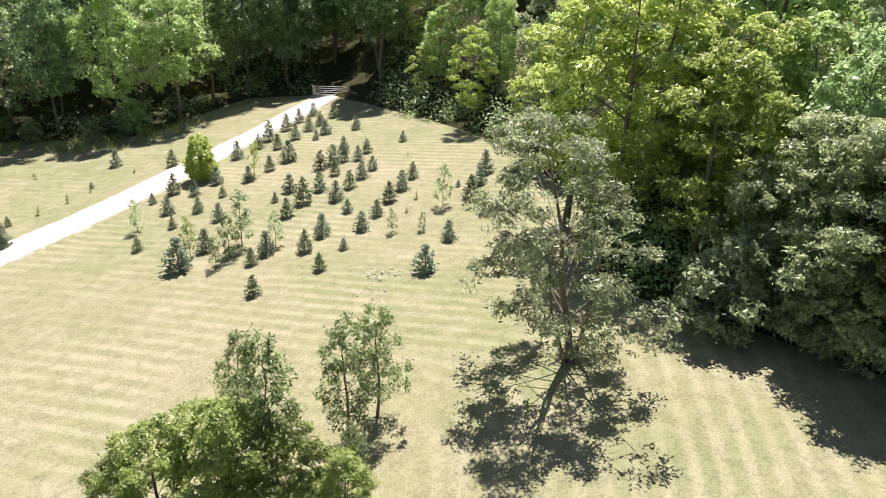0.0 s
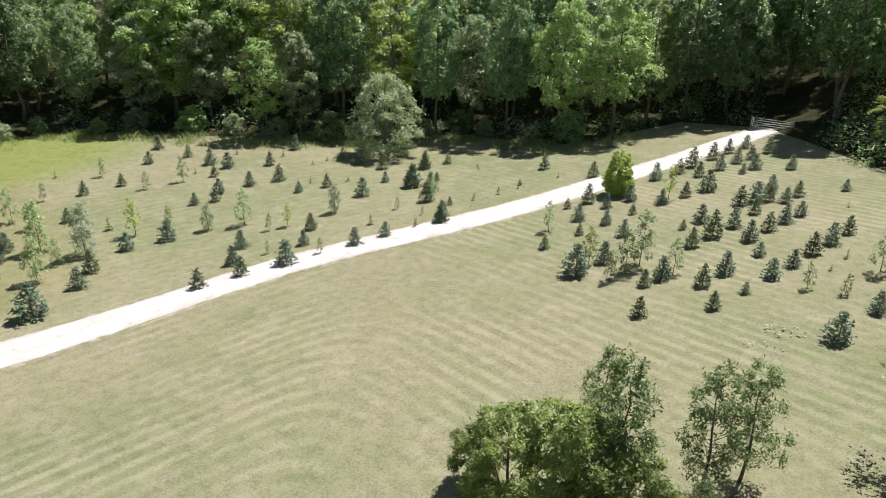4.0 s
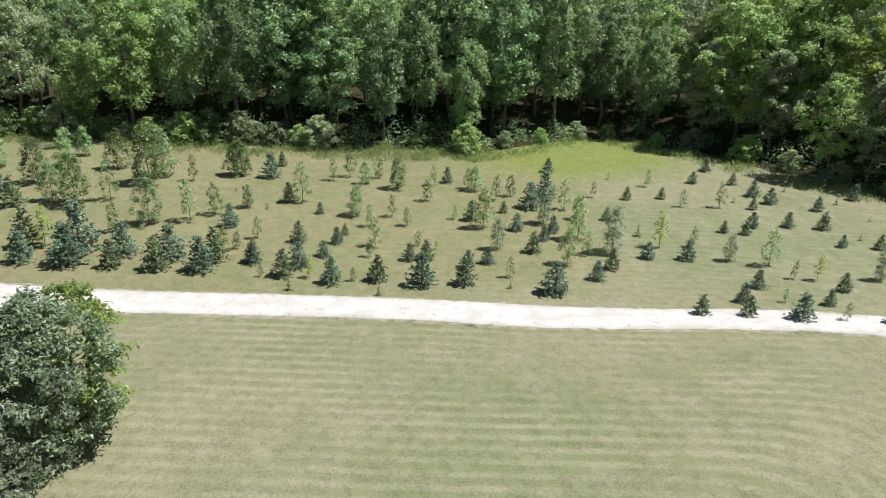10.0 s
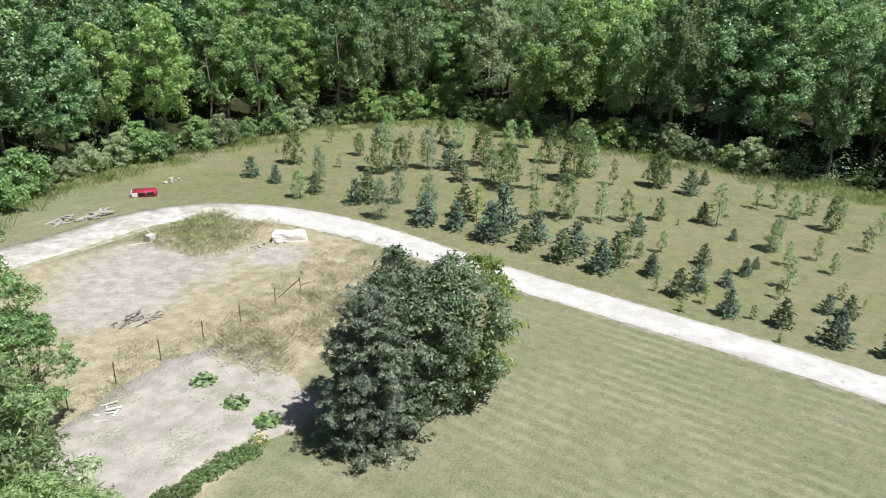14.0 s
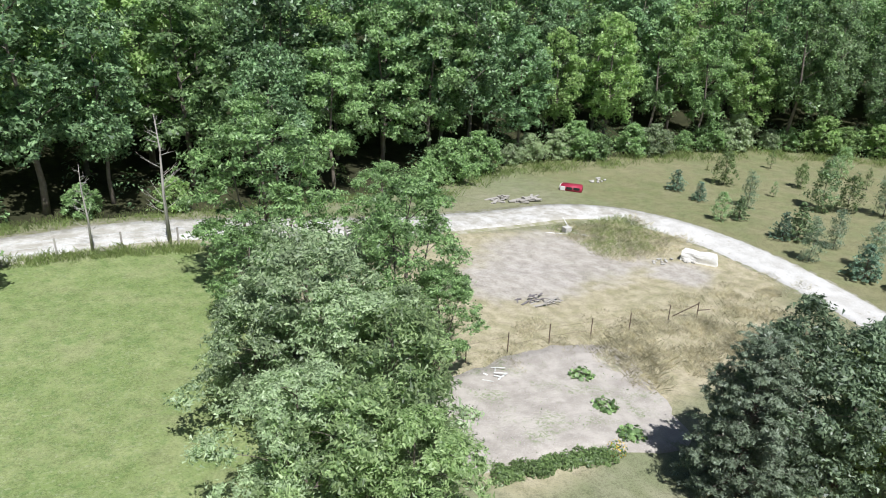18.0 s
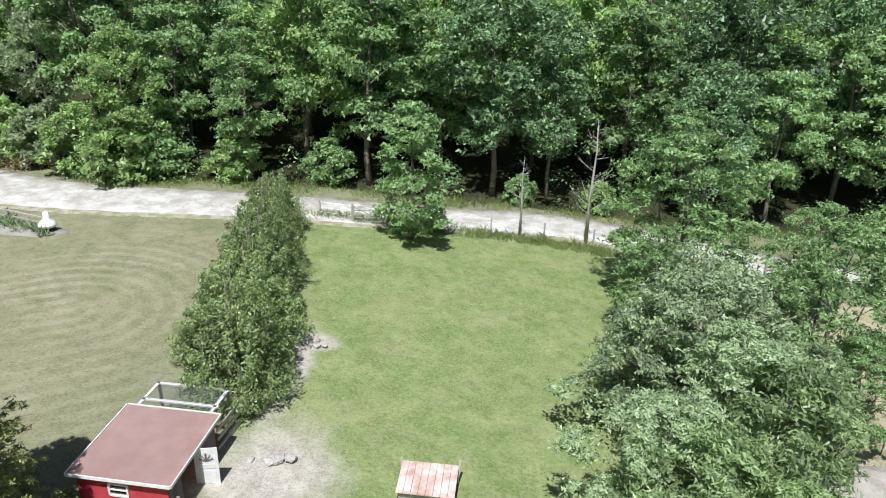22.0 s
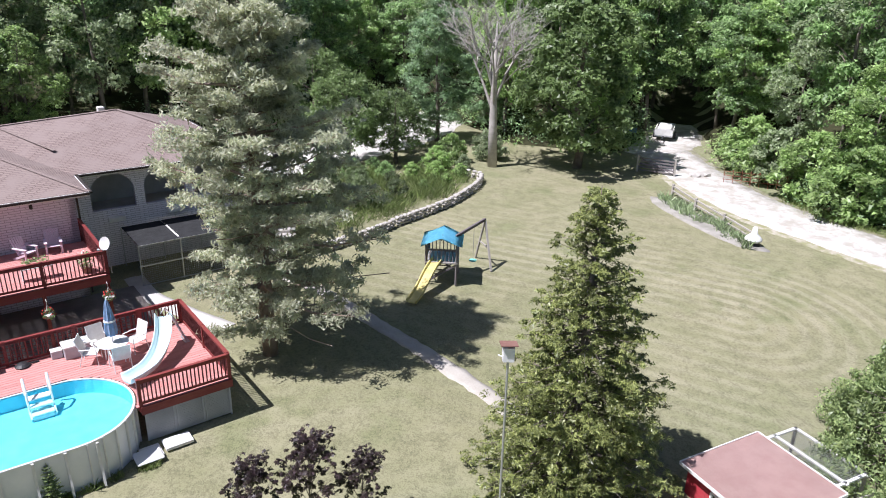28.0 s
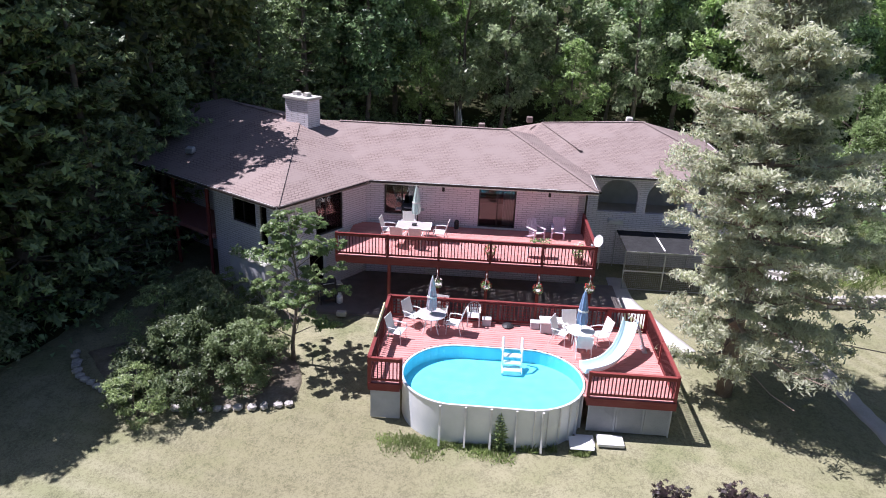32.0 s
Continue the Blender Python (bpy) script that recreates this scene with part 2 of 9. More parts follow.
def shoulder_material():
    """Thin gravel that gives way to worn grass."""
    n = Net("worn_verge", 0.95, 0, 0.1)
    c = n.mix(n.span(n.noise(1.6, 5, rough=0.65), 0.38, 0.62), (0.40, 0.37, 0.31), (0.25, 0.245, 0.135))
    c = n.mix(n.math("MULTIPLY", n.span(n.noise(14, 4), 0.45, 0.65), 0.5), c, (0.21, 0.21, 0.11))
    n.colour(c)
    n.bump(n.noise(20, 4), 0.5, 0.04)
    return n.m


GROUND, GRAVEL, VERGE = ground_material(), gravel_material(), shoulder_material()
BARK = plain("grey_brown_bark", (0.13, 0.105, 0.085), (0.22, 0.19, 0.16), 3, 0.9, bump=0.6, fine=25)
PINEBARK = plain("reddish_grey_pine_bark", (0.26, 0.19, 0.15), (0.38, 0.30, 0.25), 3, 0.9, bump=0.6, fine=20)
PALE_BARK = plain("pale_dead_wood", (0.50, 0.47, 0.43), (0.36, 0.33, 0.30), 3, 0.9, bump=0.5, fine=25)
LEAF_DARK = leafy("deep_green_leaves", (0.050, 0.100, 0.048), (0.424, 0.641, 0.302), (0.180, 0.312, 0.149), 0.2)
LEAF_MID = leafy("mid_green_leaves", (0.075, 0.146, 0.054), (0.508, 0.733, 0.307), (0.236, 0.362, 0.149), 0.27)
LEAF_BRIGHT = leafy("bright_green_leaves", (0.187, 0.264, 0.051), (0.658, 0.784, 0.209), (0.402, 0.506, 0.115), 0.42)
LEAF_GREY = leafy("grey_green_leaves", (0.143, 0.207, 0.108), (0.681, 0.816, 0.477), (0.409, 0.532, 0.302), 0.27)
LEAF_LOCUST = leafy("pale_locust_leaves", (0.138, 0.180, 0.092), (0.479, 0.542, 0.335), (0.311, 0.378, 0.218), 0.52)
LEAF_OLIVE = leafy("fresh_cherry_leaves", (0.17, 0.235, 0.065), (0.45, 0.55, 0.18), (0.28, 0.37, 0.11), 0.36)
LEAF_HEMLOCK = leafy("dark_hemlock_needles", (0.071, 0.124, 0.066), (0.422, 0.550, 0.243), (0.205, 0.294, 0.141), 0.12)
LEAF_GREYSPRUCE = leafy("grey_green_needles", (0.085, 0.120, 0.080), (0.290, 0.345, 0.235), (0.165, 0.210, 0.140), 0.1)
# leaves darkened to carry the deep shade by the house's end
LEAF_SHADE = leafy("shade_darkened_olive_leaves", (0.04, 0.06, 0.02), (0.22, 0.264, 0.079), (0.095, 0.12, 0.036), 0.24)
LEAF_FRESH = leafy("fresh_green_leaves", (0.151, 0.260, 0.077), (0.618, 0.819, 0.323), (0.389, 0.560, 0.194), 0.3)
LEAF_PLANTED = leafy("dark_spruce_needles", (0.073, 0.130, 0.057), (0.286, 0.390, 0.182), (0.156, 0.234, 0.104), 0.1)
LEAF_FEATHER = leafy("soft_grey_green_needles", (0.13, 0.20, 0.125), (0.38, 0.48, 0.32), (0.23, 0.32, 0.21), 0.25)
LEAF_POPLAR = leafy("poplar_leaves", (0.144, 0.236, 0.115), (0.600, 0.800, 0.420), (0.345, 0.506, 0.241), 0.32)
LEAF_YOUNG = leafy("young_tree_leaves", (0.059, 0.104, 0.041), (0.299, 0.414, 0.155), (0.145, 0.215, 0.075), 0.25)
LEAF_WALNUT = leafy("walnut_leaves", (0.138, 0.218, 0.092), (0.605, 0.762, 0.358), (0.276, 0.397, 0.161), 0.3)
LEAF_EDGE = leafy("lawn_edge_leaves", (0.256, 0.336, 0.160), (0.714, 0.798, 0.483), (0.494, 0.598, 0.325), 0.5)
LEAF_CLUMP = leafy("dull_clump_leaves", (0.06, 0.095, 0.06), (0.356, 0.46, 0.276), (0.167, 0.23, 0.138), 0.2)
LEAF_SILVER = leafy("silver_green_leaves", (0.195, 0.277, 0.143), (0.700, 0.784, 0.509), (0.432, 0.540, 0.297), 0.42)
LEAF_BLUE = leafy("blue_green_needles", (0.076, 0.149, 0.097), (0.304, 0.452, 0.304), (0.162, 0.263, 0.176), 0.1)
LEAF_SPRUCE = leafy("olive_green_needles", (0.105, 0.135, 0.045), (0.46, 0.50, 0.165), (0.30, 0.345, 0.11), 0.15)
LEAF_CEDAR = leafy("cedar_green_fronds", (0.130, 0.200, 0.072), (0.464, 0.570, 0.232), (0.229, 0.314, 0.122), 0.15)
LEAF_PINE = leafy("grey_green_pine_needles", (0.46, 0.475, 0.33), (0.82, 0.825, 0.64), (0.66, 0.67, 0.49), 0.34)
LEAF_BLUELOCUST = leafy("blue_green_locust_leaves", (0.16, 0.27, 0.14), (0.50, 0.70, 0.40), (0.31, 0.46, 0.26), 0.35)
LEAF_SHRUB = leafy("dull_shrub_leaves", (0.064, 0.101, 0.049), (0.300, 0.375, 0.180), (0.165, 0.225, 0.098), 0.2)
LEAF_PLUM = leafy("dark_plum_leaves", (0.046, 0.025, 0.034), (0.132, 0.081, 0.093), (0.078, 0.046, 0.054))
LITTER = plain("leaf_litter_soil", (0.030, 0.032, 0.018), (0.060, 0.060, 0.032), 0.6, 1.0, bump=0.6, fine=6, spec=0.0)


# ---- building helpers ----
def thing(name, label, category, at=None, group="", kind=""):
    ob = new(name)
    ob.empty_display_size = 0.2
    if at is not None:
        ob.matrix_basis = at
    return tagged(ob, label, category, group, kind)


def part(name, bm, material, parent=None, label="", smooth=False):
    """Links a bmesh as one mesh object under a thing or a part."""
    me = bpy.data.meshes.new(name)
    bm.to_mesh(me)
    bm.free()
    me.materials.append(material)
    if smooth:
        me.shade_smooth()
    ob = new(name, me)
    if parent is not None:
        ob.parent = parent
    return tagged(ob, label)


def share(name, mesh, parent, m=None, label=""):
    ob = new(name, mesh)
    ob.parent = parent
    if m is not None:
        ob.matrix_basis = m
    return tagged(ob, label)


def box(bm, x0, x1, y0, y1, z0, z1, m=None):
    """Adds a box between the given sides."""
    c = Matrix.Translation(((x0 + x1) / 2, (y0 + y1) / 2, (z0 + z1) / 2)) @ Matrix.Diagonal((x1 - x0, y1 - y0, z1 - z0, 1))
    return bmesh.ops.create_cube(bm, size=1, matrix=(m @ c) if m else c)["verts"]


def boxed(*sides, bevel=0.0, m=None):
    bm = bmesh.new()
    box(bm, *sides, m=m)
    if bevel:
        bmesh.ops.bevel(bm, geom=bm.edges[:], offset=bevel, segments=1, affect="EDGES")
    return bm


def beam(bm, a, b, w, d=None, up=(0, 0, 1)):
    """A square bar from a to b."""
    a, b = Vector(a), Vector(b)
    z = (b - a).normalized()
    u = Vector(up) if abs(z.dot(Vector(up))) < 0.98 else Vector((0, 1, 0))
    x = z.cross(u).normalized()
    y = x.cross(z)
    d = d or w
    vs = []
    for p in (a, b):
        for sx, sy in ((-1, -1), (1, -1), (1, 1), (-1, 1)):
            vs.append(bm.verts.new(p + x * sx * w / 2 + y * sy * d / 2))
    for f in ((3, 2, 1, 0), (4, 5, 6, 7), (0, 1, 5, 4), (1, 2, 6, 5), (2, 3, 7, 6), (3, 0, 4, 7)):
        bm.faces.new([vs[i] for i in f])


def beamed(*bars):
    bm = bmesh.new()
    for b in bars:
        beam(bm, *b)
    return bm


def rod(bm, points, radii, sides=7, close=True):
    """A round tapered tube along the points."""
    rings = []
    pts = [Vector(p) for p in points]
    for i, p in enumerate(pts):
        d = (pts[min(i + 1, len(pts) - 1)] - pts[max(i - 1, 0)]).normalized()
        u = Vector((0, 0, 1)) if abs(d.z) < 0.9 else Vector((1, 0, 0))
        x = d.cross(u).normalized()
        y = d.cross(x)
        r = radii[i] if hasattr(radii, "__len__") else radii
        rings.append([bm.verts.new(p + (x * math.cos(k * math.tau / sides) + y * math.sin(k * math.tau / sides)) * r) for k in range(sides)])
    for a, b in zip(rings, rings[1:]):
        for k in range(sides):
            bm.faces.new((a[k], a[(k + 1) % sides], b[(k + 1) % sides], b[k]))
    if close:
        bm.faces.new(rings[0][::-1])
        bm.faces.new(rings[-1])


def rodded(points, radii, sides=8):
    bm = bmesh.new()
    rod(bm, points, radii, sides)
    bmesh.ops.recalc_face_normals(bm, faces=bm.faces[:])
    return bm


def lathe(bm, profile, sides=16, at=(0, 0, 0)):
    """A turned shape from (radius, height) pairs."""
    rings = [[bm.verts.new((at[0] + r * math.cos(k * math.tau / sides), at[1] + r * math.sin(k * math.tau / sides), at[2] + z)) for k in range(sides)] for r, z in profile]
    for a, b in zip(rings, rings[1:]):
        for k in range(sides):
            bm.faces.new((a[k], a[(k + 1) % sides], b[(k + 1) % sides], b[k]))
    bm.faces.new(rings[0][::-1])
    bm.faces.new(rings[-1])


def lathed(profile, sides=16, at=(0, 0, 0)):
    bm = bmesh.new()
    lathe(bm, profile, sides, at)
    return bm


def flakes(name, centres, long, wide, ups, rng, spread=0.45):
    """A mesh of many small pointed leaves: one folded four-cornered leaf at each centre, leaning towards its own 'up'."""
    n = len(centres)
    nrm = ups + rng.normal(0, spread, (n, 3))
    nrm /= np.linalg.norm(nrm, axis=1, keepdims=True) + 1e-9
    any_dir = rng.normal(0, 1, (n, 3))
    ax = np.cross(nrm, any_dir)
    ax /= np.linalg.norm(ax, axis=1, keepdims=True) + 1e-9
    ay = np.cross(nrm, ax)
    size = rng.uniform(0.65, 1.25, (n, 1))
    a, b = ax * size * long / 2, ay * size * wide / 2
    lift = nrm * size * wide * 0.22
    v = np.stack([centres - a, centres - b * 0.9 + lift + a * 0.1, centres + a, centres + b + lift - a * 0.1], 1).reshape(-1, 3)
    return quads(name, v, n)


def sprays(name, centres, long, wide, ups, rng, spread=0.45):
    """A mesh of many small three-cornered leaf sprays, each leaning towards its own 'up'."""
    n = len(centres)
    nrm = ups + rng.normal(0, spread, (n, 3))
    nrm /= np.linalg.norm(nrm, axis=1, keepdims=True) + 1e-9
    ax = np.cross(nrm, rng.normal(0, 1, (n, 3)))
    ax /= np.linalg.norm(ax, axis=1, keepdims=True) + 1e-9
    ay = np.cross(nrm, ax)
    size = rng.uniform(0.6, 1.35, (n, 1))
    a, b = ax * size * long / 2, ay * size * wide / 2
    return threes(name, np.stack([centres - a - b, centres - a * rng.uniform(0.2, 1.0, (n, 1)) + b, centres + a], 1).reshape(-1, 3), n)


def threes(name, v, n):
    me = bpy.data.meshes.new(name)
    me.vertices.add(3 * n)
    me.vertices.foreach_set("co", np.ascontiguousarray(v, dtype=np.float32).ravel())
    me.loops.add(3 * n)
    me.loops.foreach_set("vertex_index", np.arange(3 * n, dtype=np.int32))
    me.polygons.add(n)
    me.polygons.foreach_set("loop_start", np.arange(0, 3 * n, 3, dtype=np.int32))
    me.update(calc_edges=True)
    return me


def quads(name, v, n):
    me = bpy.data.meshes.new(name)
    me.vertices.add(4 * n)
    me.vertices.foreach_set("co", np.ascontiguousarray(v, dtype=np.float32).ravel())
    me.loops.add(4 * n)
    me.loops.foreach_set("vertex_index", np.arange(4 * n, dtype=np.int32))
    me.polygons.add(n)
    me.polygons.foreach_set("loop_start", np.arange(0, 4 * n, 4, dtype=np.int32))
    me.update(calc_edges=True)
    return me


def slope(x):
    """The ground's height: level by the house, falling across the lawn, level again on the field."""
    sp = lambda u: 3.0 * math.log1p(math.exp(max(-40.0, min(40.0, u / 3.0)))) if u < 110 else u
    return -0.1 * (sp(18 - x) - sp(-38 - x))


# distance from the eye to the wood's edge, by bearing (degrees to the left of ahead)
EDGE = [(-60, 38), (-52, 31), (-47, 28), (-43, 27), (-38, 27), (-30, 28), (-22, 29), (-14, 31), (-10, 45), (-3, 59), (4, 71), (10, 84), (16, 87), (22, 76), (26, 74), (33, 79), (43, 76), (50, 78), (58, 83), (65, 87),
        (75, 76), (87, 77), (100, 82), (112, 94), (123, 88), (134, 77), (142, 71), (148, 60), (160, 51), (169, 48.5), (183, 47), (198, 47.5), (209, 49), (215, 57), (217.5, 61), (218.5, 74), (222, 74), (223.5, 61), (227, 60), (233, 61), (238, 70), (241, 77), (246, 77),
        (250, 66), (254, 61), (262, 58), (275, 56), (284, 54), (292, 50), (300, 42), (308, 34), (313, 29)]


def edge_at(a):
    a = (a + 60) % 360 - 60
    for (a0, d0), (a1, d1) in zip(EDGE, EDGE[1:]):
        if a0 <= a <= a1:
            return d0 + (d1 - d0) * (a - a0) / (a1 - a0)
    return 30.0


def ground_z(x, y):
    """The ground's height anywhere: the open land, and the wooded hillside that rises behind its edge."""
    d = math.hypot(x, y)
    e = edge_at(math.degrees(math.atan2(-x, y))) + 6
    dip = 0.16 * noise.noise((x * 0.09, y * 0.09, 3.1)) * (0 if d < 16 or (x > 13 and -10 < y < 24) else 1)
    return slope(x) + dip + min(9.0, max(0.0, 0.22 * (d - e)))


# ---- ground: one sheet to the horizon ----
def build_ground():
    near = [i * 2.5 for i in range(-44, 45)]
    far = [130, 170, 240, 380, 700, 1500]
    xs = [-f for f in reversed(far)] + near + far
    bm = bmesh.new()
    rows = []
    for y in xs:
        row = []
        for x in xs:
            row.append(bm.verts.new((x, y, ground_z(x, y))))
        rows.append(row)
    for a, b in zip(rows, rows[1:]):
        for i in range(len(xs) - 1):
            bm.faces.new((a[i], a[i + 1], b[i + 1], b[i]))
    ob = part("ground", bm, GROUND, None, "", True)
    return tagged(ob, "sloping mown lawn, paddock and dry yard", "ground", kind="structure")


build_ground()


def catmull(points, step=0.8):
    """A smooth line through the points."""
    p = [Vector(q) for q in points]
    p = [p[0] * 2 - p[1]] + p + [p[-1] * 2 - p[-2]]
    out = []
    for a, b, c, d in zip(p, p[1:], p[2:], p[3:]):
        n = max(2, int((c - b).length / step))
        for i in range(n):
            t = i / n
            out.append(0.5 * (2 * b + (c - a) * t + (2 * a - 5 * b + 4 * c - d) * t * t + (3 * b - a - 3 * c + d) * t ** 3))
    return out + [p[-2]]


def ribbon(name, points, width, material, label, category, lift=0.03, ragged=0.15, seed=1):
    """A strip of road that lies on the slope, with ragged edges and a shallow step."""
    line = catmull([(*q, 0) for q in points], 0.35)
    bm = bmesh.new()
    prev = None
    for i, p in enumerate(line):
        d = (line[min(i + 1, len(line) - 1)] - line[max(i - 1, 0)]).normalized()
        s = Vector((d.y, -d.x, 0))
        w = width(i / len(line)) if callable(width) else width
        row = []
        for k in (-1.0, -0.97, -0.5, 0, 0.5, 0.97, 1.0):
            e = k * w / 2 + (ragged * (0.35 * noise.noise((p.x * 0.7 + k * 7, p.y * 0.7, seed)) + noise.noise((p.x * 2.6 + k * 7, p.y * 2.6, seed))) if abs(k) > 0.9 else 0)
            q = p + s * e
            z = ground_z(q.x, q.y) + (lift if abs(k) < 0.99 else -0.12) + 0.03 * (1 - abs(k)) + (0.015 * noise.noise((q.x, q.y, 5)) if abs(k) < 0.9 else 0)
            row.append(bm.verts.new((q.x, q.y, z + 0.03)))
        if prev:
            for k in range(6):
                bm.faces.new((prev[k], row[k], row[k + 1], prev[k + 1])[::-1])
        prev = row
    bmesh.ops.recalc_face_normals(bm, faces=bm.faces[:])
    return tagged(part(name, bm, material, None, "", True), label, category, kind="structure")


DRIVE = [(4, 93), (-4, 92.5), (-10.5, 90.5), (-13.4, 85.5), (-14.8, 78.8), (-17.4, 68.3), (-19.7, 60), (-22.7, 50), (-26.0, 40.5), (-31.2, 28.0), (-34.6, 13.4), (-38.0, 2.2),
                (-41.0, -11.3), (-44.0, -22.5), (-45.0, -31.5), (-43.0, -38.5), (-38.4, -41.6), (-30.2, -41.9), (-23, -42.4), (-8.1, -44.6), (0, -43.7), (9.8, -42.0), (18.4, -40.4),
                (26.3, -40.4), (33.4, -42.7), (40, -46), (46, -49), (54, -52)]
def drive_width(t):
    """The drive widens through the bend and again towards the house."""
    return 3.1 if t < 0.5 else 3.1 + min(1.0, (t - 0.5) / 0.1) * 0.9 + max(0.0, min(1.0, (t - 0.78) / 0.1)) * 0.9


ribbon("road", DRIVE, drive_width, GRAVEL,
       "pale crushed-stone farm drive, sunlit", "road")

ribbon("verge", DRIVE, lambda t: drive_width(t) + (0.5 if t < 0.62 else 1.1), VERGE, "worn grass and grit verge along the drive", "verge", 0.008, 0.3, 4)


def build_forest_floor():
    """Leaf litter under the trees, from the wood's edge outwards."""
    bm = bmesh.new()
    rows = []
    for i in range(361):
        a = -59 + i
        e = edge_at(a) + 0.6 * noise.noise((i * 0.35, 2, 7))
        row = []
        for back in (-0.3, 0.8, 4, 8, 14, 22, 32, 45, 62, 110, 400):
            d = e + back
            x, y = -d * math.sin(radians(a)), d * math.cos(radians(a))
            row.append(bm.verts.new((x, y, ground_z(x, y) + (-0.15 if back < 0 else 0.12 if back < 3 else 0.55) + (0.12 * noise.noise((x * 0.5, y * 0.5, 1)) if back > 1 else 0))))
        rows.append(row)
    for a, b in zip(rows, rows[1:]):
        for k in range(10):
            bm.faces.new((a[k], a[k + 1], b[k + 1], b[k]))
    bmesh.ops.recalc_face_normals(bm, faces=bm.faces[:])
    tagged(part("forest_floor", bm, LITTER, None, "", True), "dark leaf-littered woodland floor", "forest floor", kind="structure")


build_forest_floor()


# ---- trees ----
def limbs(bm, rng, h, base_r, n, low, reach, rise, show=True, lean=0.0):
    """Trunk and limbs; returns the limb tips."""
    top = Vector((lean * h * 0.1, lean * 0.05 * h, h * 0.86))
    spine = [Vector((0, 0, -0.25)), Vector((0, 0, h * 0.12)), Vector((rng.normal(0, 0.02) * h, rng.normal(0, 0.02) * h, h * 0.45)), top]
    rod(bm, spine, [base_r * 1.35, base_r, base_r * 0.62, base_r * 0.14], 8)
    tips = [top]
    for i in range(n):
        f = low + (0.92 - low) * (i + 0.5) / n
        s = spine[1].lerp(spine[2], (f - 0.12) / 0.33) if f < 0.45 else spine[2].lerp(top, (f - 0.45) / 0.55)
        a = i * 2.399 + rng.uniform(-0.4, 0.4)
        r = reach * (1.0 - 0.75 * max(0.0, f - 0.35) / 0.65) * rng.uniform(0.75, 1.1)
        e = s + Vector((math.cos(a) * r, math.sin(a) * r, r * rise * rng.uniform(0.6, 1.3)))
        m = s.lerp(e, 0.5) + Vector((0, 0, r * 0.10))
        if show:
            rod(bm, [s, m, e], [base_r * 0.34 * (1 - f * 0.6), base_r * 0.18 * (1 - f * 0.6), base_r * 0.05], 5, False)
        tips += [e, m.lerp(e, 0.35)]
    return tips


def foliage(tips, rng, per, clump, squash, droop=0.0, twigs=6, flat=0.5):
    """Leaf places on limb tips: every tip carries some small drooping domes of leaves with gaps between them."""
    cen, ups = [], []
    for t in tips:
        c = np.array(t)
        k = clump * rng.uniform(0.7, 1.25)
        for j in range(twigs):
            d = rng.normal(0, 1, 3)
            d /= np.linalg.norm(d)
            s = c + d * k * rng.uniform(0.25, 1.0) * np.array([1, 1, squash])
            r = k * rng.uniform(0.24, 0.44) * (6 / max(6, twigs)) ** 0.8
            m = max(6, int(per / twigs * rng.uniform(0.6, 1.4)))
            v = rng.normal(0, 1, (m, 3))
            v /= np.linalg.norm(v, axis=1, keepdims=True)
            v[:, 2] = np.where(rng.uniform(0, 1, m) < 0.75, np.abs(v[:, 2]), v[:, 2] * 0.6)
            q = s + v * r * rng.uniform(0.55, 1.1, (m, 1)) * np.array([1, 1, flat])
            q[:, 2] -= (0.30 + droop) * ((q[:, :2] - c[:2]) ** 2).sum(1) / max(k, 0.1) * 0.35
            cen.append(q)
            ups.append(v * 0.7 + np.array([0, 0, 0.62]))
    return np.concatenate(cen), np.concatenate(ups)


def broadleaf(label, leaf_mat, seed, h=15.0, r=4.2, low=0.28, n=16, per=230, leaf=0.34, clump=1.45, base_r=0.22, rise=0.55, name="tree", category="tree", group="", droop=0.0, bark=None, squash=0.75, twigs=6, wide=0.6, stems=1, lean=0.0):
    rng = np.random.default_rng(seed)
    ob = thing(name, label, category, group=group)
    bm = bmesh.new()
    tips = limbs(bm, rng, h, base_r, n, low, r, rise, name != "sapling")
    for i in range(stems - 1):
        a = 1.1 + i * 2.3
        e = Vector((math.cos(a) * r * 0.55, math.sin(a) * r * 0.55, h * 0.55))
        rod(bm, [(math.cos(a) * 0.25, math.sin(a) * 0.25, -0.2), e * 0.45 + Vector((0, 0, h * 0.05)), e], [base_r * 0.8, base_r * 0.55, base_r * 0.15], 7)
    part("trunk", bm, bark or BARK, ob, smooth=True)
    cen, ups = foliage(tips, rng, per, clump, squash, droop, twigs)
    keep = cen[:, 2] > 0.15
    me = sprays("crown", cen[keep], leaf, leaf * wide, ups[keep], rng, 0.32)
    me.materials.append(leaf_mat)
    share("crown", me, ob)
    if lean:
        tilt = Matrix(((1, 0, -lean, 0), (0, 1, 0, 0), (0, 0, 1, 0), (0, 0, 0, 1)))
        for kid in ob.children:
            kid.data.transform(tilt)
    return ob


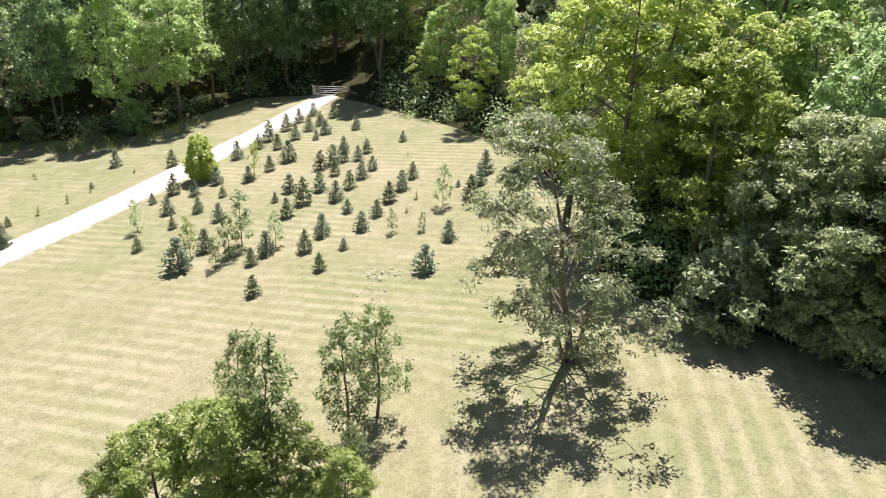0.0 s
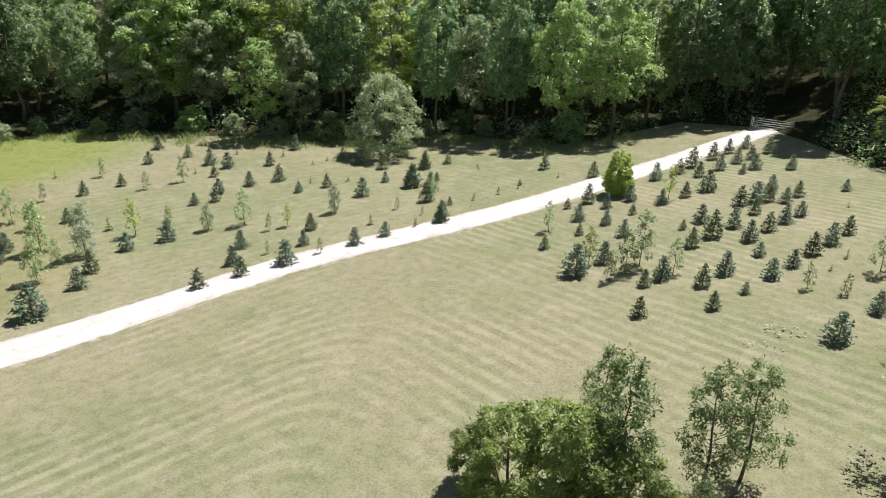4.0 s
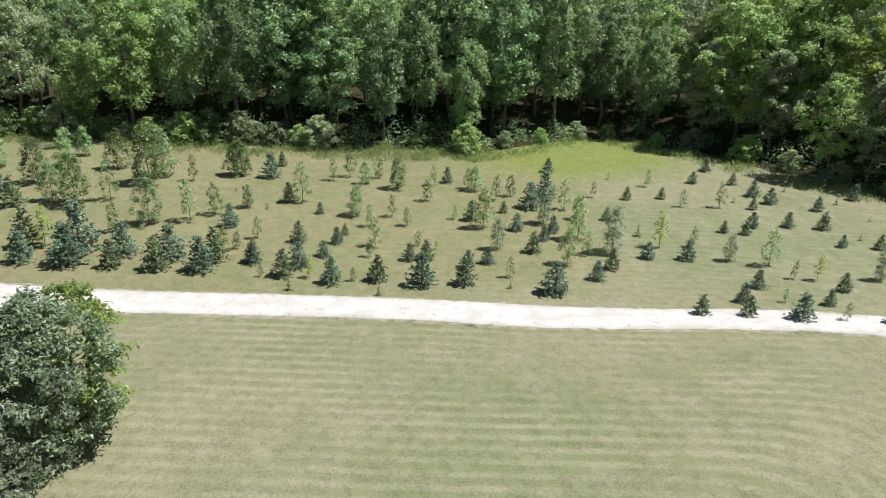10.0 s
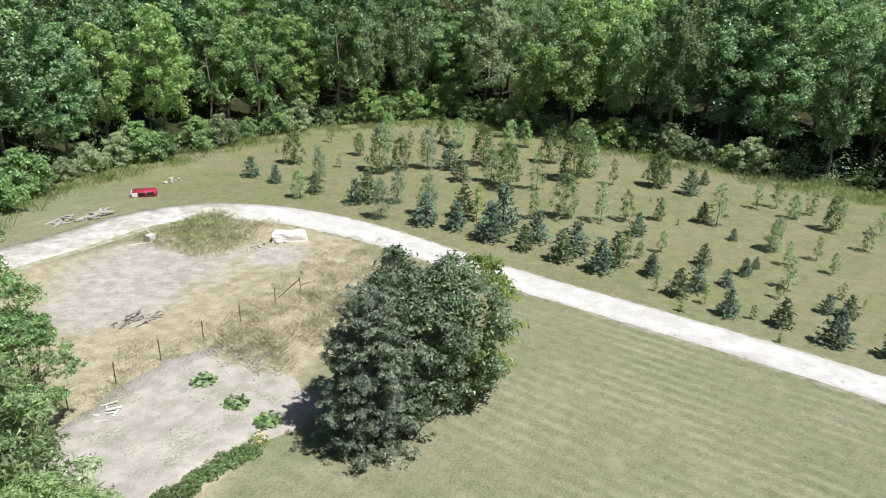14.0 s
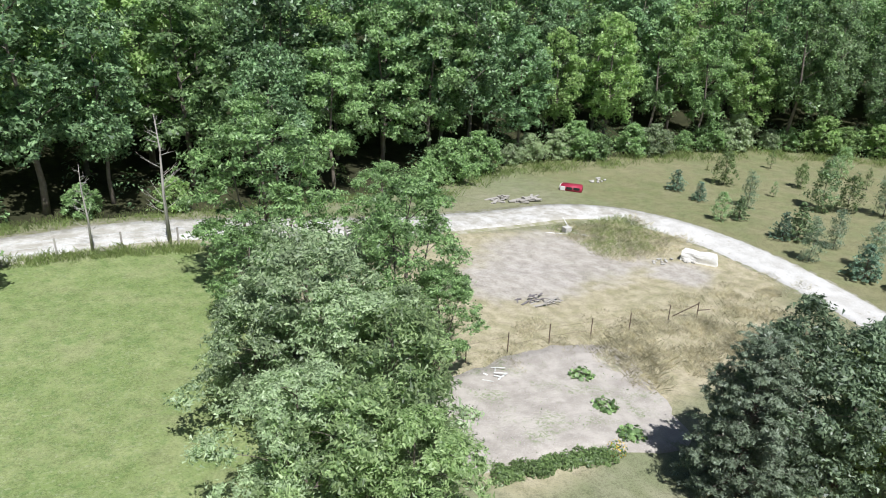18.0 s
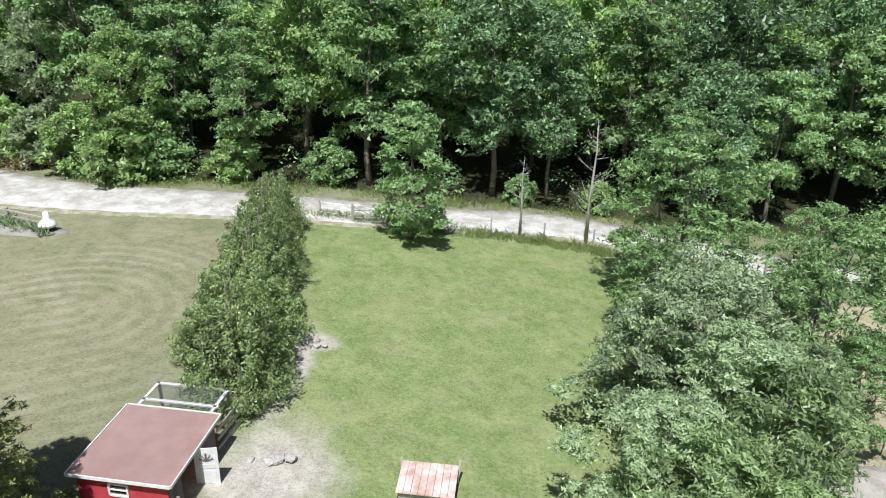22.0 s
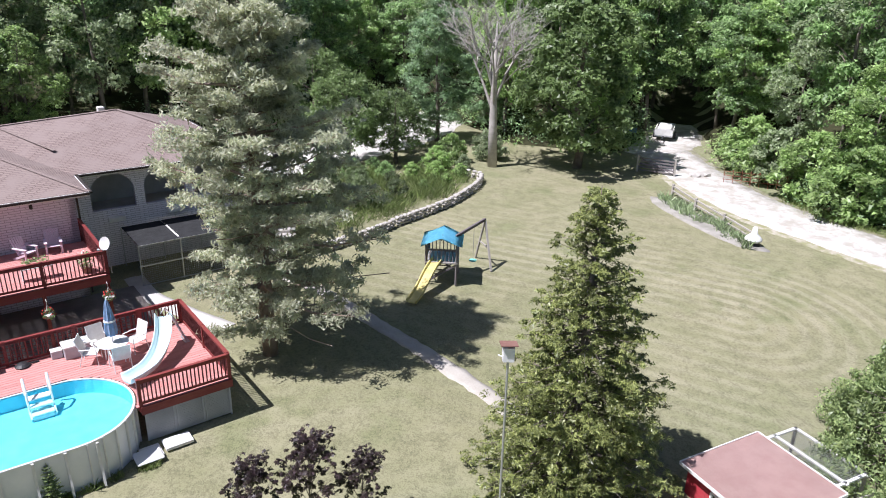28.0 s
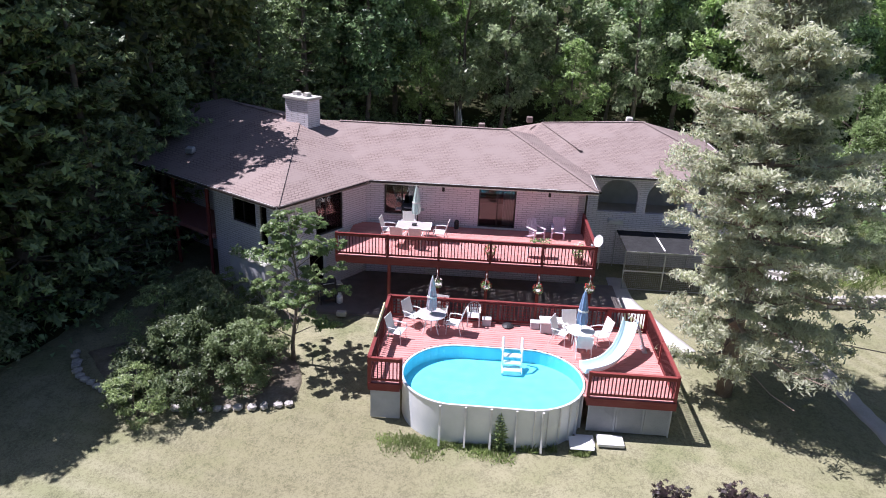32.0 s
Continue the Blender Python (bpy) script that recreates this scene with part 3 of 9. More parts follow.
def crowned(label, leaf_mat, seed, h, r, base=0.2, puffs=60, knots=14, per=22, leaf=0.26, wide=0.6, puff=1.35, squash=0.8, knot=0.2, flat=0.7, lobes=0.22, taper=2.2, base_r=0.2, lean=(0.0, 0.0), droop=0.0, forks=0, name="tree", category="tree", group="", bark=None, spread=0.42, out=0.5, limb=3, widest=0.38):
    """A leafy tree: an uneven crown of rounded boughs, each set with many knots of leaves, on a trunk with limbs."""
    rng = np.random.default_rng(seed)
    ob = thing(name, label, category, group=group)
    spine = [Vector((lean[0] * h * f + rng.normal(0, 0.012) * h * (f > 0), lean[1] * h * f + rng.normal(0, 0.012) * h * (f > 0), h * f - 0.25 * (f == 0))) for f in (0.0, 0.15, 0.35, 0.55, 0.75, 0.93)]

    def on_spine(z):
        f = min(0.929, max(0.0, z / h))
        for k, (f0, f1) in enumerate(zip((0.0, 0.15, 0.35, 0.55, 0.75), (0.15, 0.35, 0.55, 0.75, 0.93))):
            if f <= f1:
                return spine[k].lerp(spine[k + 1], (f - f0) / (f1 - f0))
        return spine[-1]

    u = (np.arange(puffs) + 0.5) / puffs
    a = np.arange(puffs) * 2.39996 + rng.uniform(-0.4, 0.4, puffs)
    p0, p1 = rng.uniform(0, 6.28, 2)
    prof = np.minimum(1.0, (u + 0.1) / widest) ** 0.7 * (1 - u ** taper) ** 0.55
    rad = r * prof * (1 + lobes * np.sin(2 * a + p0 + 3 * u) + 0.7 * lobes * np.sin(3 * a + p1 - 5 * u)) * rng.uniform(0.6, 1.0, puffs)
    z = base * h + (1 - base) * h * u * 0.97 + rng.normal(0, 0.02, puffs) * h
    mid = np.array([on_spine(v) for v in z])
    way = np.stack([np.cos(a), np.sin(a), np.zeros(puffs)], 1)
    cen = np.stack([mid[:, 0] + rad * way[:, 0], mid[:, 1] + rad * way[:, 1], np.maximum(z, 0.15 * puff)], 1)
    size = puff * rng.uniform(0.6, 1.3, puffs) * (1 - 0.35 * u)
    bm = bmesh.new()
    rod(bm, spine, [base_r * 1.4, base_r, base_r * 0.8, base_r * 0.55, base_r * 0.32, base_r * 0.08], 8)
    for i in range(forks):
        b = 0.8 + i * 2.3
        e = cen[(i * 7 + puffs // 2) % puffs]
        rod(bm, [(math.cos(b) * base_r * 1.5, math.sin(b) * base_r * 1.5, -0.2), Vector(e) * 0.42 + Vector((math.cos(b), math.sin(b), 0)) * r * 0.1, e], [base_r * 0.8, base_r * 0.5, base_r * 0.1], 7, False)
    part("trunk", bm, bark or BARK, ob, smooth=True)
    if limb:
        bm = bmesh.new()
        for i in range(0, puffs, limb):
            e = Vector(cen[i])
            s = on_spine(max(e.z - 0.55 * rad[i], 0.12 * h))
            w = base_r * 0.36 * (1 - 0.6 * u[i])
            rod(bm, [s, s.lerp(e, 0.5) + Vector((0, 0, rad[i] * 0.06)), e], [w, w * 0.6, w * 0.2], 5, False)
        tagged(part("branch_work", bm, bark or BARK, ob, smooth=True), kind="stuff")
    v = rng.normal(0, 1, (puffs, knots, 3))
    v /= np.linalg.norm(v, axis=2, keepdims=True)
    v = v + out * way[:, None, :] + np.array([0, 0, 0.35 + 0.3 * out])
    v /= np.linalg.norm(v, axis=2, keepdims=True)
    reach = rng.uniform(0.45, 1.05, (puffs, knots, 1))
    pos = cen[:, None, :] + v * size[:, None, None] * reach * np.array([1, 1, squash])
    pos[:, :, 2] -= droop * (reach[:, :, 0] * size[:, None]) ** 2 * (1 - np.abs(v[:, :, 2]))
    pos, v = pos.reshape(-1, 3), v.reshape(-1, 3)
    m = len(pos)
    lv = pos[:, None, :] + rng.normal(0, knot, (m, per, 3)) * np.array([1, 1, flat]) * rng.uniform(0.6, 1.4, (m, 1, 1))
    up = np.repeat(v * 0.6 + np.array([0, 0, 0.62]), per, axis=0)
    lv = lv.reshape(-1, 3)
    keep = lv[:, 2] > 0.05
    me = sprays("crown", lv[keep], leaf, leaf * wide, up[keep], rng, spread)
    me.materials.append(leaf_mat)
    share("crown", me, ob)
    return ob


def conifer(label, leaf_mat, seed, h=2.2, r=0.85, whorls=9, arms=8, per=7, needle=0.26, droop=-0.12, name="spruce", group="", low=0.06, category="conifer", trunk=None, power=0.85, thin=0.16, tuft=0.0):
    """A tapering tree of whorled branches set with short needle sprays."""
    rng = np.random.default_rng(seed)
    ob = thing(name, label, category, group=group)
    bm = bmesh.new()
    tr = trunk or h * 0.022
    rod(bm, [(0, 0, -0.1), (0, 0, h * 0.5), (0, 0, h * 0.98)], [tr, tr * 0.6, tr * 0.12], 6)
    v, n = [], 0
    for w in range(whorls):
        f = low + (0.97 - low) * (w + rng.uniform(-0.2, 0.2)) / whorls
        reach = r * (1 - f) ** power * rng.uniform(0.85, 1.12) + 0.03 * h * (1 - f)
        m = max(4, int(arms * (1 - 0.5 * f)))
        for k in range(m):
            a = (k + rng.uniform(-0.3, 0.3)) * math.tau / m + w * 1.3
            l = reach * rng.uniform(0.7, 1.14)
            d = np.array([math.cos(a), math.sin(a), droop + 0.5 * f])
            s = np.array([0, 0, f * h])
            if h > 5:
                rod(bm, [s, s + d * l * 0.92], [tr * 0.28 * (1 - f) + 0.008, 0.006], 4, False)
            cnt = max(4, int(1.7 * per * (0.45 + l / r)))
            side = np.array([-math.sin(a), math.cos(a), 0.0])
            for j in range(cnt):
                u = 0.18 + 0.82 * (j + rng.uniform(0, 1)) / cnt
                c = s + d * l * u + np.array([0, 0, -0.10 * l * u * u]) + side * rng.normal(0, 0.16 * l * (1.1 - u)) + rng.normal(0, tuft, 3)
                way = d * 0.7 + side * rng.uniform(-1, 1) + np.array([0, 0, rng.uniform(-0.25, 0.35)])
                way /= np.linalg.norm(way)
                nd = needle * rng.uniform(0.7, 1.2) * (0.6 + 0.5 * (1 - f))
                flat = np.cross(way, rng.normal(0, 1, 3))
                flat /= np.linalg.norm(flat) + 1e-9
                v += [c - way * nd * 0.5 - flat * nd * thin, c - way * nd * 0.35 + flat * nd * thin, c + way * nd * 0.6]
                n += 1
    part("trunk", bm, BARK, ob, smooth=True)
    for j in range(6):
        c = np.array([0, 0, h * (0.93 + 0.012 * j)])
        v += [c - [needle * 0.12, 0, needle * 0.5], c - [-needle * 0.12, 0.03, needle * 0.4], c + [0, 0, needle * 0.6]]
        n += 1
    me = threes("crown", np.array(v), n)
    me.materials.append(leaf_mat)
    share("crown", me, ob)
    return ob


def bushy_cone(label, leaf_mat, seed, h, r, clumps=260, per=46, leaf=0.16, tuft=0.26, power=0.7, name="cedar", group="", belly=0.12, wild=0.16, thin=0.22, category="conifer"):
    """A dense conifer: a lumpy cone of many small tufts of upright sprays over short limbs."""
    rng = np.random.default_rng(seed)
    ob = thing(name, label, category, group=group)
    bm, wood = bmesh.new(), bmesh.new()
    rod(bm, [(0, 0, -0.1), (0.03, 0, h * 0.5), (0, 0, h * 0.96)], [h * 0.025, h * 0.015, 0.01], 6)
    lump = rng.uniform(0, 6.28, 5)
    cen, ups = [], []
    for i in range(clumps):
        f = 1 - math.sqrt(1 - (i + 0.5) / clumps * 0.985)
        a = i * 2.39996 + rng.uniform(-0.25, 0.25)
        body = min(1.0, (f + 0.02) / belly) ** 0.4 * (1 - f) ** power
        rr = r * body * (1 + wild * math.sin(2 * a + lump[0] + 5 * f) + wild * math.sin(3 * a + lump[1] - 9 * f) * 0.8) * rng.uniform(0.72, 1.1)
        c = np.array([rr * math.cos(a), rr * math.sin(a), f * h * 0.985 + 0.08])
        if i % 9 == 0 and f < 0.9:
            rod(wood, [(0, 0, f * h * 0.9), c * 0.9], [0.02, 0.008], 4, False)
        k = tuft * rng.uniform(0.65, 1.25) * (1.1 - 0.45 * f)
        out = np.array([math.cos(a) * 0.75, math.sin(a) * 0.75, 0.55])
        v = rng.normal(0, 1, (per, 3))
        v /= np.linalg.norm(v, axis=1, keepdims=True)
        cen.append(c + v * k * rng.uniform(0.3, 1.0, (per, 1)) ** 0.6 + out * 0.25 * k)
        ups.append(v * 0.6 + out * 0.55)
    part("trunk", bm, BARK, ob, smooth=True)
    tagged(part("branch_work", wood, BARK, ob, smooth=True), kind="stuff")
    me = sprays("crown", np.concatenate(cen), leaf, leaf * thin, np.concatenate(ups), rng, 0.55)
    me.materials.append(leaf_mat)
    share("crown", me, ob)
    return ob


def tiered(label, leaf_mat, seed, h, r, tiers, arms, per, leaf, clump, power=0.75, name="spruce", group="", low=0.03, thin=0.4, rise=0.1, category="conifer", twigs=3, point=0.0):
    """A full conifer: tiers of limbs, each set with flat sprays of needles that hide the dark inside."""
    rng = np.random.default_rng(seed)
    ob = thing(name, label, category, group=group)
    bm = bmesh.new()
    rod(bm, [(0, 0, -0.1), (0, 0, h * 0.5), (0, 0, h * 0.98)], [h * 0.02, h * 0.012, 0.01], 6)
    part("trunk", bm, BARK, ob, smooth=True)
    bm = bmesh.new()
    tips = []
    for w in range(tiers):
        f = low + (0.98 - low) * (w + rng.uniform(-0.25, 0.25)) / tiers
        m = max(4, int(arms * (1 - 0.55 * f)))
        for k in range(m):
            a = (k + rng.uniform(-0.35, 0.35)) * math.tau / m + w * 1.3
            l = (r * (1 - f) ** power + 0.015 * h) * rng.uniform(0.62, 1.12)
            s = Vector((0, 0, f * h))
            e = s + Vector((math.cos(a) * l, math.sin(a) * l, l * (rise + 0.35 * f) + rng.uniform(-0.02, 0.02) * h))
            rod(bm, [s, e], [h * 0.004 * (1 - f) + 0.006, 0.005], 4, False)
            tips += [s.lerp(e, u) for u in ((1.0, 0.8, 0.55) if l > clump * 2.5 else (1.0, 0.5))]
    tagged(part("branch_work", bm, BARK, ob, smooth=True), kind="stuff")
    cen, ups = [], []
    for lo, hi in ((-1.0, 0.45), (0.45, 0.7), (0.7, 0.86), (0.86, 2.0)):
        some = [t for t in tips if lo <= t.z / h < hi]
        k = 1 - point * max(0.0, min(1.0, (lo + hi) / 2 if lo > 0 else 0.0))
        c, u = foliage(some, rng, max(twigs * 6, per * k), clump * k, 0.5, 0.2, twigs, 0.42)
        cen.append(c)
        ups.append(u)
    cen, ups = np.concatenate(cen), np.concatenate(ups)
    me = sprays("crown", cen, leaf, leaf * thin, ups, rng, 0.5)
    me.materials.append(leaf_mat)
    share("crown", me, ob)
    return ob


class Nursery:
    """Builds the first of a kind at its place and copies it for the others."""

    def __init__(self):
        self.first = {}

    def plant(self, key, make, x, y, scale=1.0, turn=0.0, sink=0.0, tall=1.0, label=""):
        m = pose(x, y, ground_z(x, y) - sink, 0, 0, turn) @ Matrix.Diagonal((scale, scale, scale * tall, 1))
        if key not in self.first:
            self.first[key] = ob = make()
            ob.matrix_basis = m
        else:
            src = self.first[key]
            keep = src.matrix_basis.copy()
            src.matrix_basis = Matrix.Identity(4)
            ob = copy_thing(src, m)
            src.matrix_basis = keep
        return tagged(ob, label)


grow = Nursery()
rng_place = random.Random(7)

WOOD = "woodland trees"
FOREST = [
    ("dark maple", lambda: crowned("tall dense deciduous tree with deep green leaves at the wood's edge", LEAF_DARK, 11, 17, 4.3, 0.26, 38, 26, 12, 0.35, group=WOOD, widest=0.6, puff=1.6, knot=0.2, spread=0.7)),
    ("ash", lambda: crowned("tall leafy ash tree, mid green, at the wood's edge", LEAF_MID, 12, 16.5, 3.9, 0.26, 38, 26, 12, 0.34, group=WOOD, widest=0.6, puff=1.4, knot=0.2, spread=0.7)),
    ("locust", lambda: crowned("tall locust tree with light yellowish green foliage", LEAF_BRIGHT, 13, 15.5, 4.2, 0.26, 36, 26, 12, 0.33, 0.5, group=WOOD, widest=0.6, puff=1.6, squash=0.45, knot=0.2, flat=0.35, droop=0.12, spread=0.55)),
    ("poplar", lambda: crowned("tall poplar with fine grey green leaves at the wood's edge", LEAF_POPLAR, 14, 17.5, 3.6, 0.26, 46, 24, 12, 0.30, 0.75, group=WOOD, widest=0.6, puff=1.3, squash=0.95, knot=0.2, flat=1.0, lobes=0.25, taper=2.6, spread=0.8)),
    ("oak", lambda: crowned("broad deciduous tree with dark spreading crown in the wood", LEAF_DARK, 15, 15, 4.9, 0.26, 38, 26, 12, 0.36, group=WOOD, widest=0.6, puff=1.75, squash=0.6, lobes=0.3, knot=0.21, spread=0.65)),
    ("elm", lambda: crowned("leafy deciduous tree with layered mid green crown", LEAF_MID, 16, 14.5, 4.3, 0.26, 38, 26, 12, 0.34, group=WOOD, widest=0.6, puff=1.55, squash=0.45, lobes=0.3, droop=0.08, knot=0.21, flat=0.5, spread=0.6)),
    ("silver maple", lambda: crowned("tall silver maple with pale grey-green leaves at the wood's edge", LEAF_SILVER, 18, 16.5, 4.1, 0.26, 40, 26, 12, 0.33, group=WOOD, widest=0.6, puff=1.45, squash=0.75, lobes=0.28, knot=0.2, spread=0.7)),
    ("fresh maple", lambda: crowned("leafy maple with fresh green crown in the wood", LEAF_FRESH, 17, 15.5, 4.2, 0.26, 38, 26, 12, 0.34, group=WOOD, widest=0.6, puff=1.6, squash=0.65, lobes=0.28, knot=0.2, spread=0.65)),
]


def dark_spruce():
    return tiered("tall dark hemlock in the shaded wood by the house", LEAF_HEMLOCK, 24, 18, 4.2, 20, 12, 34, 0.42, 0.75, name="hemlock", group="woodland trees", low=0.05, power=0.6)


def wood_kind(a, roll):
    """Which tree stands at this bearing; the wood changes along its edge."""
    mix = ((6, 0, 7, 6, 5) if a < -24 else (7, 6, 2, 7) if a < -8 else (2, 7, 2, 6, 7) if a < 3 else (7, 1, 6, 0, 7, 3) if a < 20 else (7, 6, 0, 7, 6, 2) if a < 30 else (7, 6, 0, 7, 2, 6, 7) if a < 62 else (3, 3, 3, 0) if a < 80 else
           (0, 3, 1, 4, 3) if a < 97 else (3, 3, 6, 3, 7) if a < 109 else (1, 5, 3, 7, 6) if a < 122 else (0, 5, 7, 1, 4) if a < 150 else (5, 7, 0, 4, 5, 7) if a < 200 else (7, 1, 5, 7, 6) if a < 250 else (7, 6, 0, 6, 7, 5))
    return mix[int(roll * len(mix))]


def build_wood():
    for k, (back, gap) in enumerate(((2.2, 4.6), (8.4, 5.0), (13.5, 6.2))):
        a = -58.0 + k * 1.7
        while a < 301:
            e = edge_at(a)
            d = e + back + (rng_place.uniform(-1.4, 4.0) if k == 0 else rng_place.uniform(-1.0, 2.4))
            x, y = -d * math.sin(radians(a)), d * math.cos(radians(a))
            on_road = (5.5 < a < 10.5 or 217.2 < a < 222.8) and k < 2
            s = rng_place.uniform(0.66, 1.12) * (0.94, 1.04, 1.1)[k]
            kind = wood_kind(a, rng_place.random())
            if -44 < a < 3:
                s *= (0.55, 0.66, 0.85)[k] if -24 < a < -7 else (0.58, 0.66, 0.85)[k]
            if not on_road and not (-24 < a < -8 and k < 1):
                key, make = ("dark spruce", dark_spruce) if a < -45 or a > 287 else FOREST[kind]
                grow.plant(key, make, x, y, s, rng_place.uniform(0, 360), 0.1, rng_place.uniform(0.98, 1.2))
            a += math.degrees(gap / d) * rng_place.uniform(0.75, 1.3) * (0.8 if a < -45 or a > 287 else 1)


build_wood()
for a, d, k in ((-10.5, 39.0, 0.88), (-14.2, 36.5, 0.96), (-17.0, 40.0, 0.90), (-21.2, 32.6, 0.72), (-23.6, 35.5, 0.75)):
    grow.plant(*FOREST[2], -d * math.sin(radians(a)), d * math.cos(radians(a)), k, a * 31)
for x, y, k, kind in ((16.4, 28.0, 0.66, 3), (18.4, 21.2, 0.74, 5)):
    grow.plant(*FOREST[kind], x, y, k, x * 40)
for i, (a, d, kind) in enumerate(((217.6, 71, 5), (219.2, 82, 1), (221.0, 84, 4), (222.6, 78, 5), (223.4, 70, 0), (216.4, 66, 5), (7.0, 99, 1), (9.0, 97, 5), (4.5, 96, 0), (11, 96, 4), (-25, 53, 0), (-26.5, 60, 1), (-23, 62, 4), (-6.5, 90, 0), (-4.5, 94, 1))):
    grow.plant(*FOREST[kind], -d * math.sin(radians(a)), d * math.cos(radians(a)), 0.8 + 0.05 * (i % 4), i * 55)
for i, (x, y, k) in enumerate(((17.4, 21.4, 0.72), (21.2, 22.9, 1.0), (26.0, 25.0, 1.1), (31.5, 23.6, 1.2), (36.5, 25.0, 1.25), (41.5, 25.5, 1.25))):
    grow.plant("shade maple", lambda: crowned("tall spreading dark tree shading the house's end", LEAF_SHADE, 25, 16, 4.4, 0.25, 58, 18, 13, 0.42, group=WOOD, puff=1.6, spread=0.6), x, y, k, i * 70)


def build_far_woods():
    """The wooded hillside behind: crowns of many leaves, one mesh for each tone."""
    for j, (mat, label) in enumerate(((LEAF_DARK, "dark green crowns of the far wood"), (LEAF_MID, "mid green crowns of the far wood"), (LEAF_FRESH, "light green crowns of the far wood"))):
        rng = np.random.default_rng(800 + j)
        cen, ups = [], []
        for k, (back, gap) in enumerate(((19.5, 5.5), (26.0, 6.5), (36.0, 7.5), (50.0, 8.0), (66.0, 9.0))):
            a = -58.0 + j * 2.1 + k
            while a < 302:
                d = edge_at(a) + back + rng.uniform(-2, 2)
                x, y = -d * math.sin(radians(a)), d * math.cos(radians(a))
                top = ground_z(x, y) + rng.uniform(13, 19) + (6 if k > 3 else 0)
                for c in range(11):
                    f = c / 10
                    r = 3.6 * (1 - 0.75 * f) * rng.uniform(0.5, 1.0)
                    b = rng.uniform(0, math.tau)
                    p = np.array([x + r * math.cos(b), y + r * math.sin(b), top - 11 * (1 - f)])
                    v = rng.normal(0, 1, (130, 3))
                    v /= np.linalg.norm(v, axis=1, keepdims=True)
                    cen.append(p + v * 2.1 * rng.uniform(0.4, 1, (130, 1)) ** 0.5 * np.array([1, 1, 0.75]))
                    ups.append(v * 0.5 + np.array([0, 0, 0.85]))
                a += math.degrees(3 * gap / d) * rng.uniform(0.8, 1.2)
        me = sprays("far_woods", np.concatenate(cen), 0.5, 0.34, np.concatenate(ups), rng)
        me.materials.append(mat)
        tagged(new("far_woods", me), label, "far woods", kind="stuff")


build_far_woods()


def leaf_heap(name, label, spots, leaf_mat, seed, leaf=0.25, per=110, category="undergrowth"):
    """Low growth: many leafy clumps as one mesh. spots: x, y, radius, height."""
    rng = np.random.default_rng(seed)
    cen, ups = [], []
    for x, y, r, h in spots:
        d = rng.normal(0, 1, (per, 3))
        d /= np.linalg.norm(d, axis=1, keepdims=True)
        d[:, 2] = np.abs(d[:, 2])
        q = d * rng.uniform(0.5, 1.0, (per, 1)) ** 0.5 * np.array([r, r, h])
        cen.append(q + np.array([x, y, ground_z(x, y)]))
        ups.append(d * 0.6 + np.array([0, 0, 0.7]))
    me = sprays(name, np.concatenate(cen), leaf, leaf * 0.6, np.concatenate(ups), rng)
    me.materials.append(leaf_mat)
    return tagged(new(name, me), label, category, kind="stuff")


def build_undergrowth():
    for j, (mat, label) in enumerate(((LEAF_DARK, "dark leafy undergrowth along the wood's edge"), (LEAF_MID, "mid green shrubs and brambles under the wood's edge"), (LEAF_FRESH, "bright green weeds and saplings at the wood's edge"))):
        rnd = random.Random(90 + j)
        spots = []
        for i in range(560):
            a = rnd.uniform(-58, 301)
            back = rnd.uniform(0.4, 6.5)
            if 150 < a < 203 and rnd.random() < 0.8:
                continue
            if j and rnd.random() < (0.85 if 20 < a < 74 else 0.55 if a < 105 else 0.1 if a < 150 else 0.75 if a < 203 else 0.0):
                continue
            if 5.5 < a < 10.5 or 217 < a < 223:
                continue
            d = edge_at(a) + back
            h = rnd.uniform(0.9, 4.2) * (0.5 if back < 0.6 else 1.0) * (0.55 if j == 2 else 1)
            spots.append((-d * math.sin(radians(a)), d * math.cos(radians(a)), rnd.uniform(0.8, 1.9), h))
        for i in range(190):
            a = rnd.uniform(-46, 17)
            if 5 < a < 11:
                continue
            d = edge_at(a) + rnd.uniform(4, 30)
            spots.append((-d * math.sin(radians(a)), d * math.cos(radians(a)), rnd.uniform(1.4, 2.8), rnd.uniform(1.2, 4.5)))
        leaf_heap("undergrowth", label, spots, mat, 60 + j)


build_undergrowth()
SPRUCE = []
SPRUCE += [(-8.6, 65.3, 1.3), (-11.6, 70.7, 1.4), (-13.9, 72.1, 1.3), (-14.8, 69.2, 1.4), (-15.4, 66.2, 1.6), (-13.1, 65.6, 1.4), (-12.4, 67.6, 1.3), (-11.3, 64.0, 1.4), (-11.8, 62.0, 0.9), (-16.2, 62.6, 1.8), (-13.8, 62.5, 1.4), (-14.7, 59.5, 1.3), (-12.9, 55.6, 1.7), (-3.8, 59.6, 0.9), (-16.5, 59.9, 1.3), (-17.6, 57.2, 1.5), (-20.0, 48.9, 1.5), (-17.3, 50.6, 1.3), (-14.9, 50.6, 1.2), (-13.9, 53.2, 1.2), (-18.2, 48.2, 1.1), (-15.9, 47.4, 0.8), (-18.8, 44.5, 1.2), (-16.7, 44.5, 1.1), (-20.8, 46.9, 0.8), (-14.7, 42.6, 1.2), (-17.4, 41.6, 0.8), (-14.6, 35.0, 1.9), (-13.9, 37.5, 1.4), (-18.2, 38.1, 0.9)]
